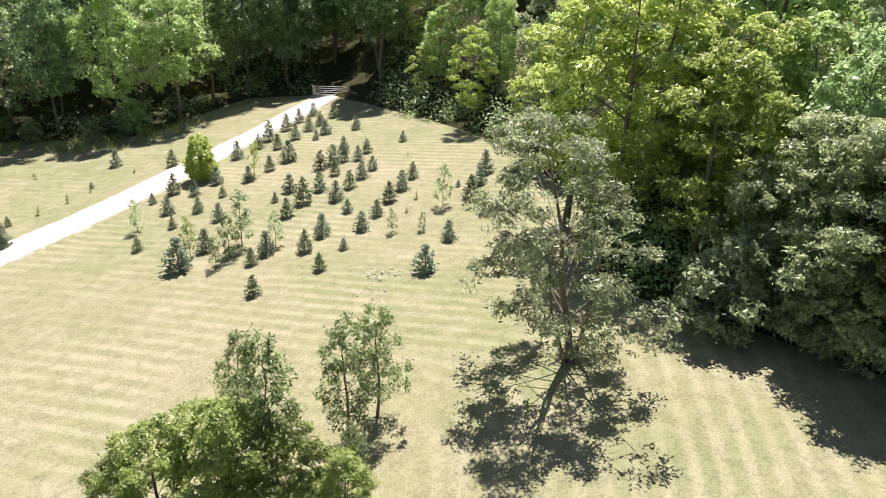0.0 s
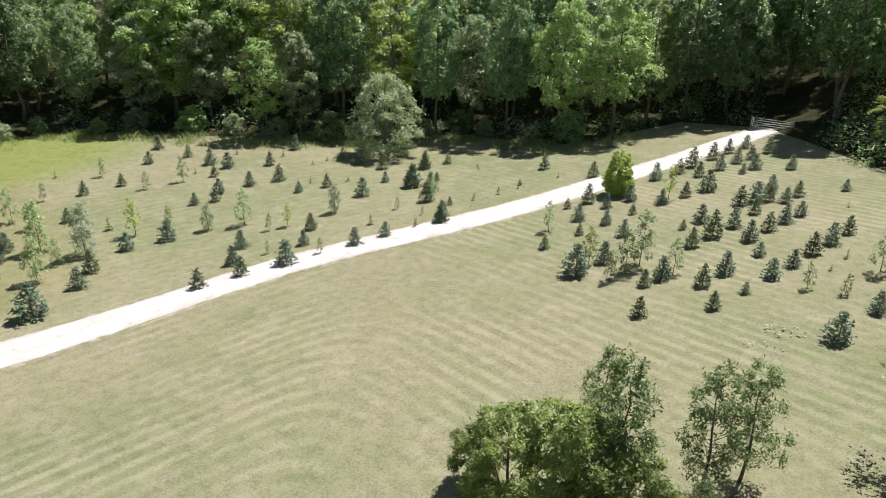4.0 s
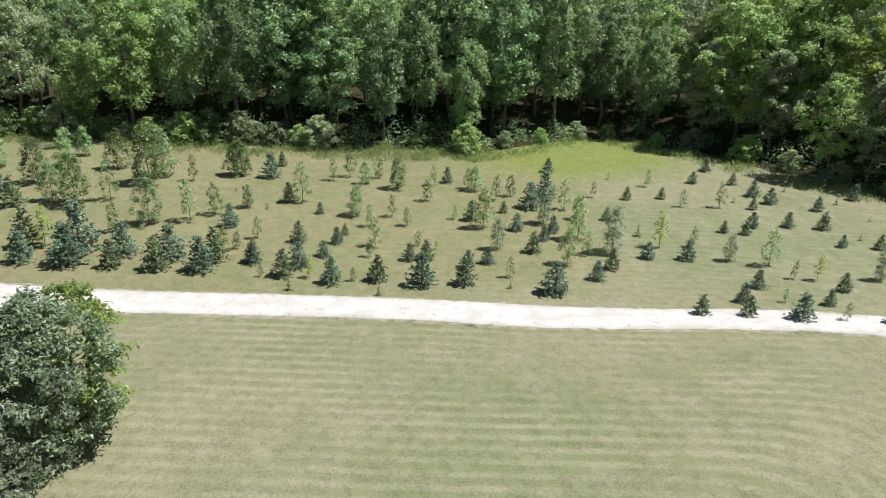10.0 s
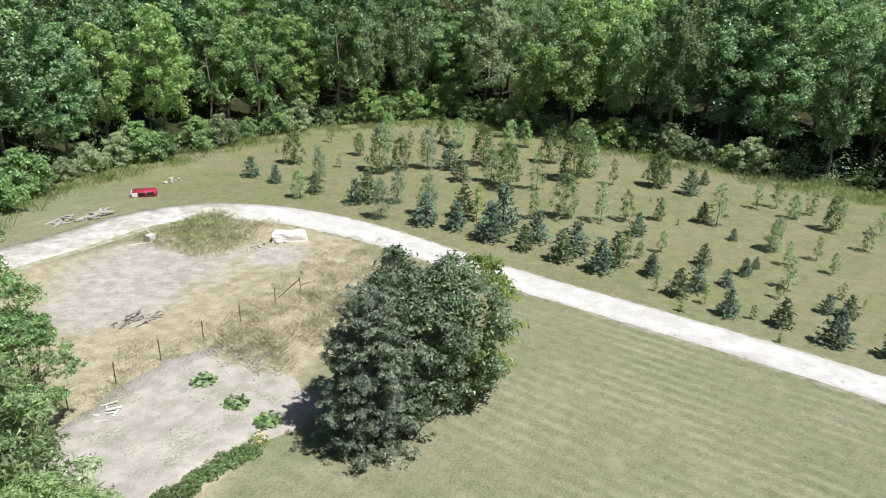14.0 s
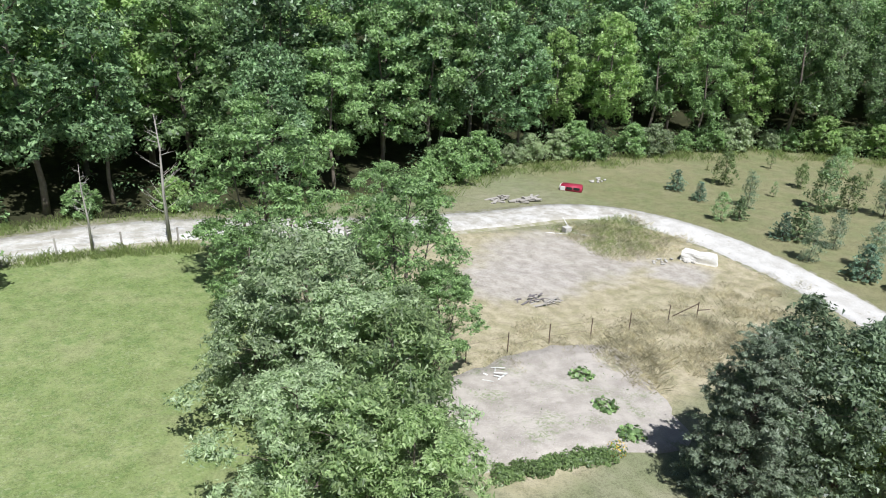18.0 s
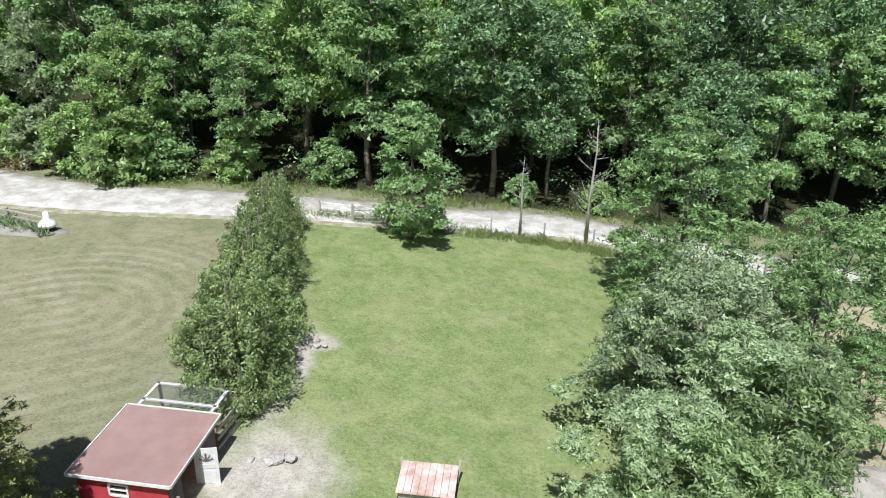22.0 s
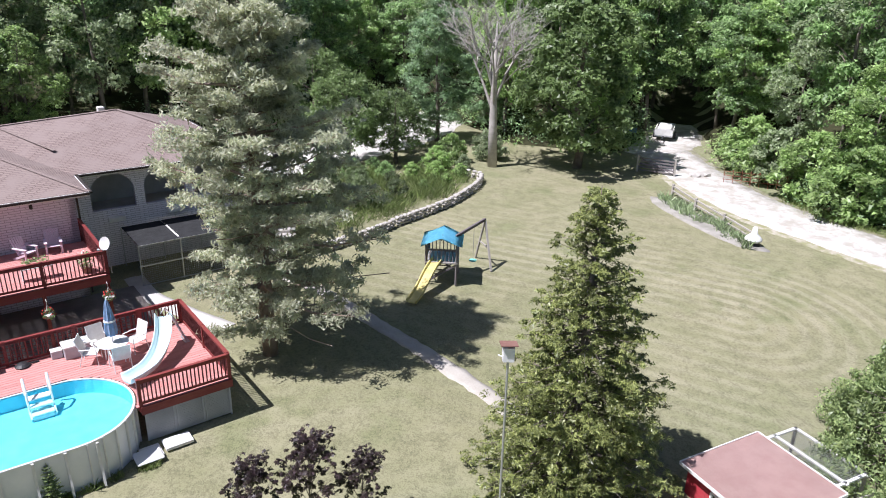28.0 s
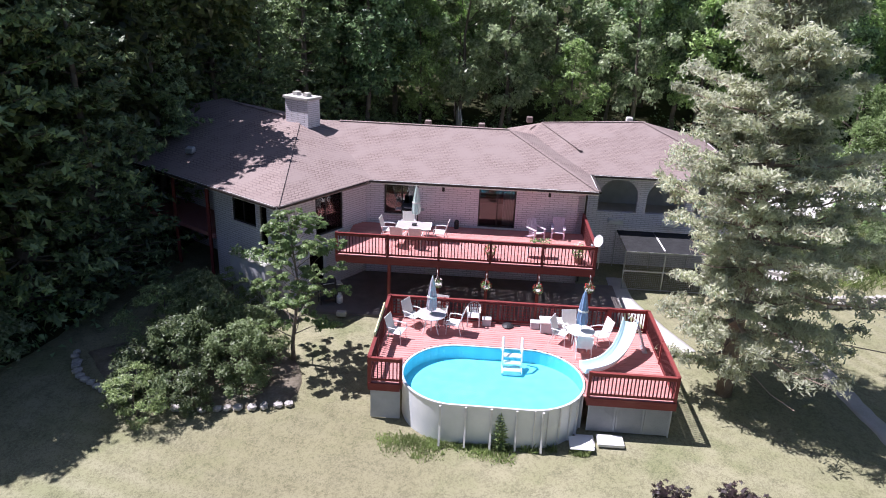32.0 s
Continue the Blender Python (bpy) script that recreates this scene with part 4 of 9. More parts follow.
SPRUCE += [(-10.1, 36.6, 1.4), (-9.6, 44.9, 1.8), (-11.1, 47.5, 1.3), (-11.7, 45.5, 0.7), (-10.2, 42.5, 1.3), (-8.9, 47.4, 1.4), (-9.8, 52.7, 1.5), (-9.0, 54.0, 1.6), (-8.6, 57.2, 1.4), (-8.2, 54.6, 1.2), (-7.1, 54.7, 1.2), (-6.6, 56.7, 1.2), (-5.6, 51.8, 1.1), (-6.2, 49.8, 1.3), (-6.8, 47.6, 1.3), (-7.4, 45.1, 1.4), (-8.4, 51.0, 1.2), (-6.3, 42.7, 0.9), (-4.3, 41.8, 1.1), (-3.7, 44.3, 1.4), (-3.0, 46.6, 1.4), (-2.4, 49.1, 1.2), (-5.0, 39.6, 1.2), (-7.3, 39.0, 1.4), (-7.9, 36.7, 1.3), (-5.7, 36.7, 0.7), (-6.6, 34.0, 1.0), (-0.9, 33.1, 1.5), (0.3, 37.3, 1.2), (-9.5, 31.4, 1.1)]
SPRUCE += [(2.9, 49.3, 1.7), (1.7, 44.0, 1.6), (2.4, 46.8, 1.2), (0.9, 46.5, 0.5), (-10.6, 35.2, 1.0), (-28.0, 57.1, 1.4), (-22.8, 56.2, 1.4), (-27.4, 51.4, 0.5), (-35.7, 47.1, 2.1), (-38.6, 52.9, 1.7), (-37.8, 55.6, 1.1), (-35.1, 49.9, 0.8), (-26.1, 68.5, 1.2), (-27.6, 40.0, 1.6), (-29.5, 43.8, 0.7), (-46.0, -3.7, 1.5), (-43.5, -1.6, 1.9), (-45.0, -0.6, 1.8), (-42.0, 1.5, 1.9), (-41.9, 4.5, 1.8), (-40.6, 7.2, 2.3), (-40.2, 10.0, 1.9), (-37.9, 15.3, 2.2), (-39.6, 18.9, 1.4), (-33.3, 22.8, 1.3), (-34.7, 26.5, 1.3), (-32.5, 25.4, 1.3), (-31.4, 28.1, 1.7), (-33.2, 31.4, 1.1), (-35.2, 34.1, 1.3)]
SPRUCE += [(-36.7, 28.9, 1.3), (-49.6, -0.5, 1.6), (-46.6, 1.2, 1.2), (-49.0, 2.3, 1.3), (-50.7, 3.0, 0.9), (-45.1, 7.1, 1.3), (-45.0, 8.3, 1.5), (-43.1, 10.9, 1.3), (-43.5, 12.4, 1.3), (-45.0, 16.2, 1.6), (-47.3, 17.8, 1.2), (-41.3, 20.7, 1.5), (-42.9, 24.2, 1.3), (-42.3, 27.0, 1.6), (-59.0, -1.2, 1.7), (-55.8, 1.3, 1.0), (-52.6, 13.4, 1.7), (-49.8, 16.4, 1.4), (-48.9, 19.1, 1.4), (-51.2, 24.6, 1.1), (-47.0, 32.8, 1.0), (-46.3, 34.3, 1.1), (-47.7, 35.8, 1.3), (-47.3, 38.8, 1.3), (-46.4, 41.4, 1.5), (-42.7, 40.2, 1.0), (-41.9, 42.8, 1.2), (-37.6, 42.6, 1.6), (-66.8, -2.9, 2.4), (-70.8, -1.9, 1.4)]
SPRUCE += [(-62.9, 13.5, 1.5), (-53.9, 16.5, 1.0), (-54.8, 19.1, 2.3), (-57.0, 21.2, 2.6), (-56.1, 28.7, 1.2), (-65.4, 24.4, 1.5), (-55.9, 32.0, 1.1), (-60.4, 37.7, 1.2), (-64.0, 41.2, 1.4), (-59.4, 41.4, 1.2), (-55.7, 41.2, 1.6), (-52.1, 38.8, 1.1), (-53.4, 41.4, 1.5), (-57.6, 49.7, 1.7), (-50.8, 44.3, 1.3), (-53.0, 49.8, 1.5), (-46.5, 49.9, 1.3), (-44.6, 50.1, 1.5), (-38.8, 47.1, 1.0), (-35.8, 47.1, 2.0), (-38.7, 52.9, 1.4), (-41.8, 50.4, 1.5), (-29.2, 35.4, 1.1), (-29.9, 33.0, 1.3), (-31.8, 43.8, 1.6), (-33.4, 46.6, 1.7), (-27.5, 39.6, 1.3), (-53.1, -42.1, 2.0), (-52.4, -38.8, 1.8), (-51.2, -33.7, 2.0)]
SPRUCE += [(-50.3, -29.1, 2.2), (-51.3, -28.4, 3.0), (-48.4, -21.6, 2.6), (-64.1, -26.0, 2.9), (-60.8, -23.5, 2.5), (-48.5, -19.0, 2.3), (-51.2, -19.4, 2.9), (-47.6, -15.8, 3.0), (-50.2, -15.7, 3.7), (-46.7, -12.9, 2.0), (-48.9, -12.5, 2.5), (-45.9, -9.9, 2.4), (-47.8, -9.3, 2.5), (-45.2, -7.0, 2.5), (-47.0, -6.2, 2.4), (-53.7, -5.7, 1.9), (-46.4, -3.6, 1.5)]
SAPLING = []
SAPLING += [(-19.6, 41.4, 2.1), (-12.5, 35.0, 1.7), (-12.2, 36.4, 2.4), (-11.9, 38.0, 3.3), (-9.8, 37.6, 2.1), (-3.1, 38.9, 1.4), (-1.3, 39.0, 1.1), (-0.1, 43.0, 2.7), (-31.5, 44.1, 1.7), (-43.6, -3.0, 0.8), (-42.1, 2.9, 0.9), (-40.8, 13.2, 1.4), (-34.1, 29.0, 0.9), (-30.8, 30.6, 1.1), (-48.9, -4.9, 1.2), (-50.7, -3.5, 1.7), (-48.0, 5.0, 2.2), (-46.1, 4.4, 1.3), (-47.8, 8.2, 1.1), (-44.0, 20.0, 1.8), (-40.4, 32.3, 2.7), (-37.8, 32.4, 1.2), (-57.8, -4.6, 1.9), (-58.7, -0.1, 3.4), (-52.3, 5.1, 1.8), (-54.3, 7.1, 1.7), (-57.8, 10.6, 1.8), (-53.0, 12.1, 1.2), (-64.9, 2.9, 2.1), (-66.1, 4.5, 2.7)]
SAPLING += [(-65.3, 7.3, 1.9), (-62.2, 12.1, 1.9), (-60.8, 15.0, 1.9), (-57.1, 16.7, 2.1), (-58.0, 18.3, 1.9), (-54.0, 21.9, 2.6), (-51.6, 22.2, 2.0), (-57.1, 25.9, 1.4), (-50.7, 25.2, 1.0), (-59.7, 32.5, 1.7), (-53.4, 32.7, 1.5), (-52.9, 36.0, 2.1), (-32.6, 41.0, 0.9), (-29.9, 40.7, 0.6), (-59.6, -36.2, 1.4), (-68.2, -42.4, 1.9), (-53.6, -14.1, 2.2), (-61.3, -16.1, 3.3), (-55.3, -8.9, 3.2), (-66.3, -9.9, 2.3), (-56.6, -7.1, 2.5), (-58.2, -4.5, 1.8), (-50.4, -4.9, 0.9), (-70.1, -33.3, 1.9)]
BUSHY = []
BUSHY += [(-55.0, 4.2, 2.6), (-68.1, -6.3, 3.1), (-63.5, 5.8, 2.1), (-61.7, 8.6, 2.9), (-60.0, 15.5, 2.4), (-58.6, -41.0, 3.4), (-49.4, -34.2, 2.5), (-64.6, -36.7, 2.4), (-60.0, -31.8, 4.7), (-61.6, -30.3, 3.4), (-73.0, -28.6, 3.2), (-67.2, -23.6, 4.1), (-61.7, -20.7, 3.3), (-60.5, -18.6, 4.3), (-72.5, -22.5, 3.8), (-71.6, -17.6, 3.7), (-55.0, -11.9, 3.7), (-66.0, -13.8, 5.1), (-68.5, -12.9, 4.6), (-67.7, -5.7, 3.4), (-71.6, -36.8, 3.2), (-73.7, -30.8, 2.9), (-76.8, -21.9, 3.0)]
FRESH = []
FRESH += [(-42.4, 17.9, 2.8), (-47.2, 20.5, 3.5), (-52.1, 8.0, 1.6), (-50.7, 13.9, 3.3)]
FEATHERY = []
FEATHERY += [(-46.1, 13.8, 2.4), (-44.2, 22.0, 3.6), (-41.7, 30.0, 2.0), (-36.5, 38.0, 2.3), (-50.9, 19.0, 2.9), (-54.6, -35.4, 3.2), (-47.9, -25.3, 3.3), (-52.1, -25.9, 3.0), (-63.4, -28.1, 4.3), (-50.3, -22.2, 3.6)]
PALE_SAPLING = []
PALE_SAPLING += [(-14.6, 36.8, 2.4), (-14.8, 52.0, 2.7), (-43.0, 0.1, 1.4), (-46.9, 9.4, 0.7), (-44.9, 26.1, 2.8), (-44.7, 28.8, 1.6), (-37.3, 33.8, 1.8), (-51.1, -18.2, 2.9), (-48.4, -5.7, 2.0)]
WHIP = []
WHIP += [(-28.2, 49.2, 0.5), (-28.9, 46.5, 0.5), (-34.4, 55.7, 0.4), (-3.1, 55.1, 0.5), (-2.4, 42.1, 0.5), (-1.9, 44.4, 0.6), (-28.6, 38.2, 0.6), (-33.7, 54.8, 0.6), (-27.6, 48.1, 0.6), (-27.0, 50.4, 0.5), (-25.5, 54.9, 0.5), (-28.5, 45.7, 0.6), (-39.5, 4.3, 0.7), (-41.2, -1.2, 0.9), (-39.0, 12.7, 0.6), (-57.3, -3.0, 0.6), (-47.4, 25.6, 1.1), (-43.8, 42.7, 0.6), (-41.6, 45.2, 0.7), (-62.5, 29.7, 0.7), (-54.2, 38.3, 0.7), (-56.3, 44.9, 0.7), (-52.1, 47.2, 0.7), (-47.7, 46.9, 0.5), (-47.7, 48.9, 0.5), (-31.9, 37.0, 0.9), (-28.5, 37.9, 0.7), (-61.7, -45.3, 0.9), (-62.8, -5.9, 0.5)]


SPRUCE_KINDS = [
    ("spruce a", lambda: tiered("young blue-green spruce planted in the mown field", LEAF_BLUE, 31, 2.0, 0.84, 10, 9, 26, 0.12, 0.17, 0.95, group="young planted trees", thin=0.44, twigs=2, rise=0.2)),
    ("spruce b", lambda: tiered("young bushy green spruce planted in the mown field", LEAF_PLANTED, 32, 2.0, 0.80, 10, 9, 26, 0.12, 0.17, 0.9, group="young planted trees", thin=0.44, twigs=2, rise=0.25)),
    ("spruce c", lambda: tiered("small dense blue-green spruce on the mown field", LEAF_BLUE, 33, 2.0, 0.96, 10, 9, 26, 0.125, 0.18, 0.9, group="young planted trees", thin=0.44, twigs=2, rise=0.2)),
]
YOUNG = "young planted trees"
SAPLING_KINDS = [
    ("sapling a", lambda: crowned("slim young deciduous sapling with grey-green leaves", LEAF_POPLAR, 41, 2.6, 0.55, 0.14, 16, 6, 9, 0.13, 0.5, 0.27, 1.1, 0.07, 1.0, 0.3, 1.3, 0.022, name="sapling", group=YOUNG, limb=2)),
    ("sapling b", lambda: crowned("young leafy deciduous sapling, mid green", LEAF_YOUNG, 42, 2.6, 0.62, 0.10, 18, 6, 9, 0.14, 0.55, 0.30, 1.0, 0.07, 1.0, 0.3, 1.4, 0.022, name="sapling", group=YOUNG, limb=2)),
    ("sapling c", lambda: crowned("young upright sapling with fresh green leaves", LEAF_YOUNG, 46, 2.6, 0.55, 0.16, 16, 6, 9, 0.13, 0.5, 0.28, 1.1, 0.07, 1.0, 0.3, 1.2, 0.022, name="sapling", group=YOUNG, limb=2)),
]
for i, (x, y, h) in enumerate(SPRUCE):
    key, make = SPRUCE_KINDS[(i * 7 + i // 5) % 3]
    grow.plant(key, make, x, y, h / 2.0 * 1.05, i * 47, 0.0)
for i, (x, y, h) in enumerate(SAPLING):
    key, make = SAPLING_KINDS[(i * 5 + i // 4) % 3]
    grow.plant(key, make, x, y, h / 2.6 * 1.05, i * 61, 0.0)
for i, (x, y, h) in enumerate(BUSHY):
    grow.plant("bushy %d" % (i % 2), (lambda: crowned("bushy young deciduous tree, leafy to the ground", LEAF_YOUNG, 47, 3.3, 0.95, 0.06, 30, 8, 11, 0.16, 0.5, 0.44, 1.0, 0.09, 1.0, 0.3, 1.5, 0.03, name="sapling", group=YOUNG)) if i % 2 else
               (lambda: crowned("bushy young tree with grey-green foliage", LEAF_POPLAR, 48, 3.3, 0.85, 0.06, 30, 8, 11, 0.15, 0.5, 0.40, 1.0, 0.09, 1.0, 0.3, 1.2, 0.03, name="sapling", group=YOUNG)), x, y, h / 3.3, i * 53)
for i, (x, y, h) in enumerate(FRESH):
    grow.plant("fresh", lambda: crowned("young sapling with bright fresh green leaves", LEAF_WALNUT, 49, 3.0, 0.6, 0.14, 22, 7, 10, 0.14, 0.5, 0.34, 1.0, 0.08, 1.0, 0.3, 1.3, 0.025, name="sapling", group=YOUNG), x, y, h / 3.0, i * 80)
for i, (x, y, h) in enumerate(FEATHERY):
    grow.plant("larch", lambda: crowned("feathery young larch with soft grey-green needles", LEAF_FEATHER, 43, 2.9, 0.62, 0.06, 30, 7, 11, 0.15, 0.3, 0.34, 1.0, 0.09, 1.0, 0.3, 1.1, 0.03, name="larch", group=YOUNG, limb=2), x, y, h / 2.9, i * 61)
for i, (x, y, h) in enumerate(PALE_SAPLING):
    grow.plant("pale", lambda: crowned("young sapling with pale yellow-green leaves", LEAF_BRIGHT, 44, 2.6, 0.42, 0.2, 16, 6, 9, 0.13, 0.5, 0.27, 1.0, 0.07, 1.0, 0.3, 1.3, 0.022, name="sapling", group=YOUNG, limb=2), x, y, h / 2.6, i * 80)
for i, (x, y, h) in enumerate(WHIP):
    grow.plant("whip", lambda: conifer("tiny newly planted conifer seedling", LEAF_SPRUCE, 45, 0.6, 0.2, 5, 5, 3, 0.13, group="young planted trees"), x, y, h / 0.6, i * 80)


# ---- house, decks and pool share one frame: x along the front, y to the back ----
HOUSE = pose(32.1, -1.9, 0, 0, 0, -83.9)


def shingle_material():
    n = Net("red_brown_asphalt_shingle", 0.92, 0, 0.2)
    br = n.t.nodes.new("ShaderNodeTexBrick")
    br.inputs["Scale"].default_value = 1.0
    for k, v in (("Brick Width", 0.33), ("Row Height", 0.16), ("Mortar Size", 0.02), ("Bias", 0.0)):
        br.inputs[k].default_value = v
    br.inputs["Color1"].default_value, br.inputs["Color2"].default_value = (0.265, 0.205, 0.185, 1), (0.315, 0.25, 0.225, 1)
    br.inputs["Mortar"].default_value = (0.15, 0.115, 0.105, 1)
    x, y, z = n.xyz(n.obj)
    cm = n.t.nodes.new("ShaderNodeCombineXYZ")
    n.t.links.new(n.math("ADD", x, n.math("MULTIPLY", y, 0.35)), cm.inputs[0])
    n.t.links.new(n.math("MULTIPLY", z, 3.6), cm.inputs[1])
    n.t.links.new(cm.outputs[0], br.inputs["Vector"])
    c = n.mix(n.span(n.noise(0.9, 5, n.obj), 0.35, 0.7), br.outputs["Color"], (0.29, 0.235, 0.215))
    n.colour(n.mix(n.math("MULTIPLY", n.noise(40, 2, n.obj), 0.35), c, (0.20, 0.15, 0.14)))
    n.bump(br.outputs["Fac"], -0.5, 0.02)
    return n.m


def brick_material(name, a, b, mortar):
    n = Net(name, 0.85, 0, 0.25)
    br = n.t.nodes.new("ShaderNodeTexBrick")
    br.inputs["Scale"].default_value = 1.0
    for k, v in (("Brick Width", 0.42), ("Row Height", 0.105), ("Mortar Size", 0.012)):
        br.inputs[k].default_value = v
    br.inputs["Color1"].default_value, br.inputs["Color2"].default_value, br.inputs["Mortar"].default_value = (*a, 1), (*b, 1), (*mortar, 1)
    x, y, z = n.xyz(n.obj)
    cm = n.t.nodes.new("ShaderNodeCombineXYZ")
    n.t.links.new(n.math("ADD", x, n.math("MULTIPLY", y, 0.83)), cm.inputs[0])
    n.t.links.new(z, cm.inputs[1])
    n.t.links.new(cm.outputs[0], br.inputs["Vector"])
    n.colour(n.mix(n.math("MULTIPLY", n.span(n.noise(1.3, 5, n.obj), 0.4, 0.75), 0.35), br.outputs["Color"], tuple(0.8 * v for v in a)))
    n.bump(br.outputs["Fac"], -0.7, 0.012)
    return n.m


def board_material(name, a, b, worn, rough=0.7):
    """Stained boards: each board differs a little, with grain and worn streaks."""
    n = Net(name, rough, 0, 0.25)
    c = n.mix(n.chance(), a, b)
    g = n.noise(5, 5, n.scaled(n.obj, 0.5, 6, 6))
    c = n.mix(n.math("MULTIPLY", n.span(g, 0.45, 0.75), 0.45), c, worn)
    n.colour(n.mix(n.math("MULTIPLY", n.span(n.noise(1.0, 4), 0.52, 0.75), 0.35), c, worn))
    n.bump(g, 0.25, 0.006)
    return n.m


def glass_material(name, tint=(0.85, 0.9, 0.9), gloss=0.03, bend=1.5):
    n = Net(name)
    tr = n.t.nodes.new("ShaderNodeBsdfTransparent")
    tr.inputs[0].default_value = (*tint, 1)
    gl = n.t.nodes.new("ShaderNodeBsdfGlossy")
    gl.inputs["Roughness"].default_value = gloss
    fr = n.t.nodes.new("ShaderNodeFresnel")
    fr.inputs[0].default_value = bend
    mx = n.t.nodes.new("ShaderNodeMixShader")
    n.t.links.new(fr.outputs[0], mx.inputs[0])
    n.t.links.new(tr.outputs[0], mx.inputs[1])
    n.t.links.new(gl.outputs[0], mx.inputs[2])
    n.t.links.new(mx.outputs[0], n.t.nodes["Material Output"].inputs[0])
    return n


SHINGLE = shingle_material()
BRICK = brick_material("pale_lilac_grey_brick", (0.74, 0.71, 0.77), (0.80, 0.77, 0.82), (0.42, 0.39, 0.43))
DECK = board_material("red_stained_deck_board", (0.50, 0.215, 0.195), (0.58, 0.27, 0.245), (0.64, 0.35, 0.32))
RAIL = board_material("dark_red_painted_rail", (0.183, 0.035, 0.035), (0.226, 0.047, 0.043), (0.281, 0.094, 0.078), 0.55)
RAIL_DARK = plain("dark_maroon_stain", (0.085, 0.022, 0.024), (0.125, 0.036, 0.038), 5, 0.7, bump=0.15)
WHITE = plain("white_plastic", (0.78, 0.78, 0.77), (0.84, 0.84, 0.83), 4, 0.45, bump=0.04)
OFFWHITE = plain("weathered_white_paint", (0.68, 0.67, 0.64), (0.80, 0.79, 0.76), 5, 0.7)
SLING = plain("pale_sling_fabric", (0.66, 0.64, 0.60), (0.74, 0.72, 0.68), 9, 0.85, bump=0.2, fine=120)
LILAC = plain("faded_lilac_resin", (0.62, 0.52, 0.60), (0.70, 0.60, 0.68), 5, 0.6, bump=0.05)
BLACK = plain("black_metal", (0.02, 0.02, 0.022), (0.035, 0.035, 0.038), 8, 0.5, bump=0.05, spec=0.4)
DARKWOOD = plain("dark_brown_frame_paint", (0.035, 0.028, 0.026), (0.055, 0.045, 0.04), 6, 0.5, bump=0.08)
REDPAINT = plain("rust_red_door_paint", (0.35, 0.085, 0.04), (0.42, 0.12, 0.06), 4, 0.55)
ALU = plain("dull_aluminium", (0.55, 0.56, 0.57), (0.66, 0.67, 0.68), 8, 0.4, 0.7, 0.05)
CONCRETE = plain("pale_concrete", (0.46, 0.44, 0.41), (0.56, 0.54, 0.50), 2, 0.9, bump=0.3)
GREYWALL = plain("grey_parging", (0.40, 0.41, 0.43), (0.50, 0.51, 0.53), 2, 0.9, bump=0.3)
DARKROOM = plain("dim_interior_paint", (0.16, 0.13, 0.11), (0.20, 0.17, 0.14), 2, 0.9, bump=0)
CURTAIN = plain("pale_curtain_cloth", (0.55, 0.57, 0.56), (0.64, 0.66, 0.65), 6, 0.9)
LINER = plain("turquoise_pool_liner", (0.17, 0.58, 0.70), (0.24, 0.66, 0.76), 3, 0.6, bump=0)
# the shade below the upper deck is put into this concrete's colour
PATIO = plain("shade_darkened_concrete", (0.15, 0.13, 0.12), (0.22, 0.195, 0.18), 1.5, 0.85, bump=0.3)
POOLWALL = plain("silver_grey_pool_wall", (0.80, 0.82, 0.84), (0.68, 0.71, 0.74), 1.4, 0.45, 0.2, 0.1)
SLIDE_BLUE = plain("faded_pale_blue_fibreglass", (0.52, 0.72, 0.76), (0.62, 0.80, 0.83), 4, 0.35, bump=0.04)
BLUECLOTH = plain("faded_blue_canvas", (0.16, 0.24, 0.38), (0.24, 0.32, 0.46), 8, 0.9, bump=0.25)
STRIPECLOTH = plain("grey_lilac_canvas", (0.45, 0.44, 0.50), (0.56, 0.54, 0.60), 8, 0.9, bump=0.25)
MINTCLOTH = plain("pale_mint_canvas", (0.52, 0.66, 0.60), (0.62, 0.74, 0.69), 8, 0.9, bump=0.25)
REDFLOWER = plain("red_petals", (0.55, 0.03, 0.03), (0.72, 0.09, 0.07), 20, 0.7, bump=0)
PINKFLOWER = plain("pale_pink_petals", (0.72, 0.55, 0.55), (0.80, 0.70, 0.66), 20, 0.7, bump=0)
YELLOWFLOWER = plain("yellow_petals", (0.72, 0.45, 0.03), (0.80, 0.58, 0.08), 20, 0.7, bump=0)
GLASS = glass_material("window_glass", (0.62, 0.66, 0.66), 0.02, 1.75).m
TABLEGLASS = plain("frosted_table_glass", (0.44, 0.40, 0.40), (0.52, 0.47, 0.47), 5, 0.2, bump=0.0, spec=0.6)


def water_material():
    n = glass_material("pool_water", (0.62, 0.94, 0.98), 0.04, 1.33)
    b = n.t.nodes.new("ShaderNodeBump")
    b.inputs["Strength"].default_value, b.inputs["Distance"].default_value = 0.25, 0.03
    n.t.links.new(n.noise(3.5, 2), b.inputs["Height"])
    for nd in n.t.nodes:
        if nd.bl_idname in ("ShaderNodeBsdfGlossy", "ShaderNodeFresnel"):
            n.t.links.new(b.outputs[0], nd.inputs["Normal"])
    return n.m


WATER = water_material()


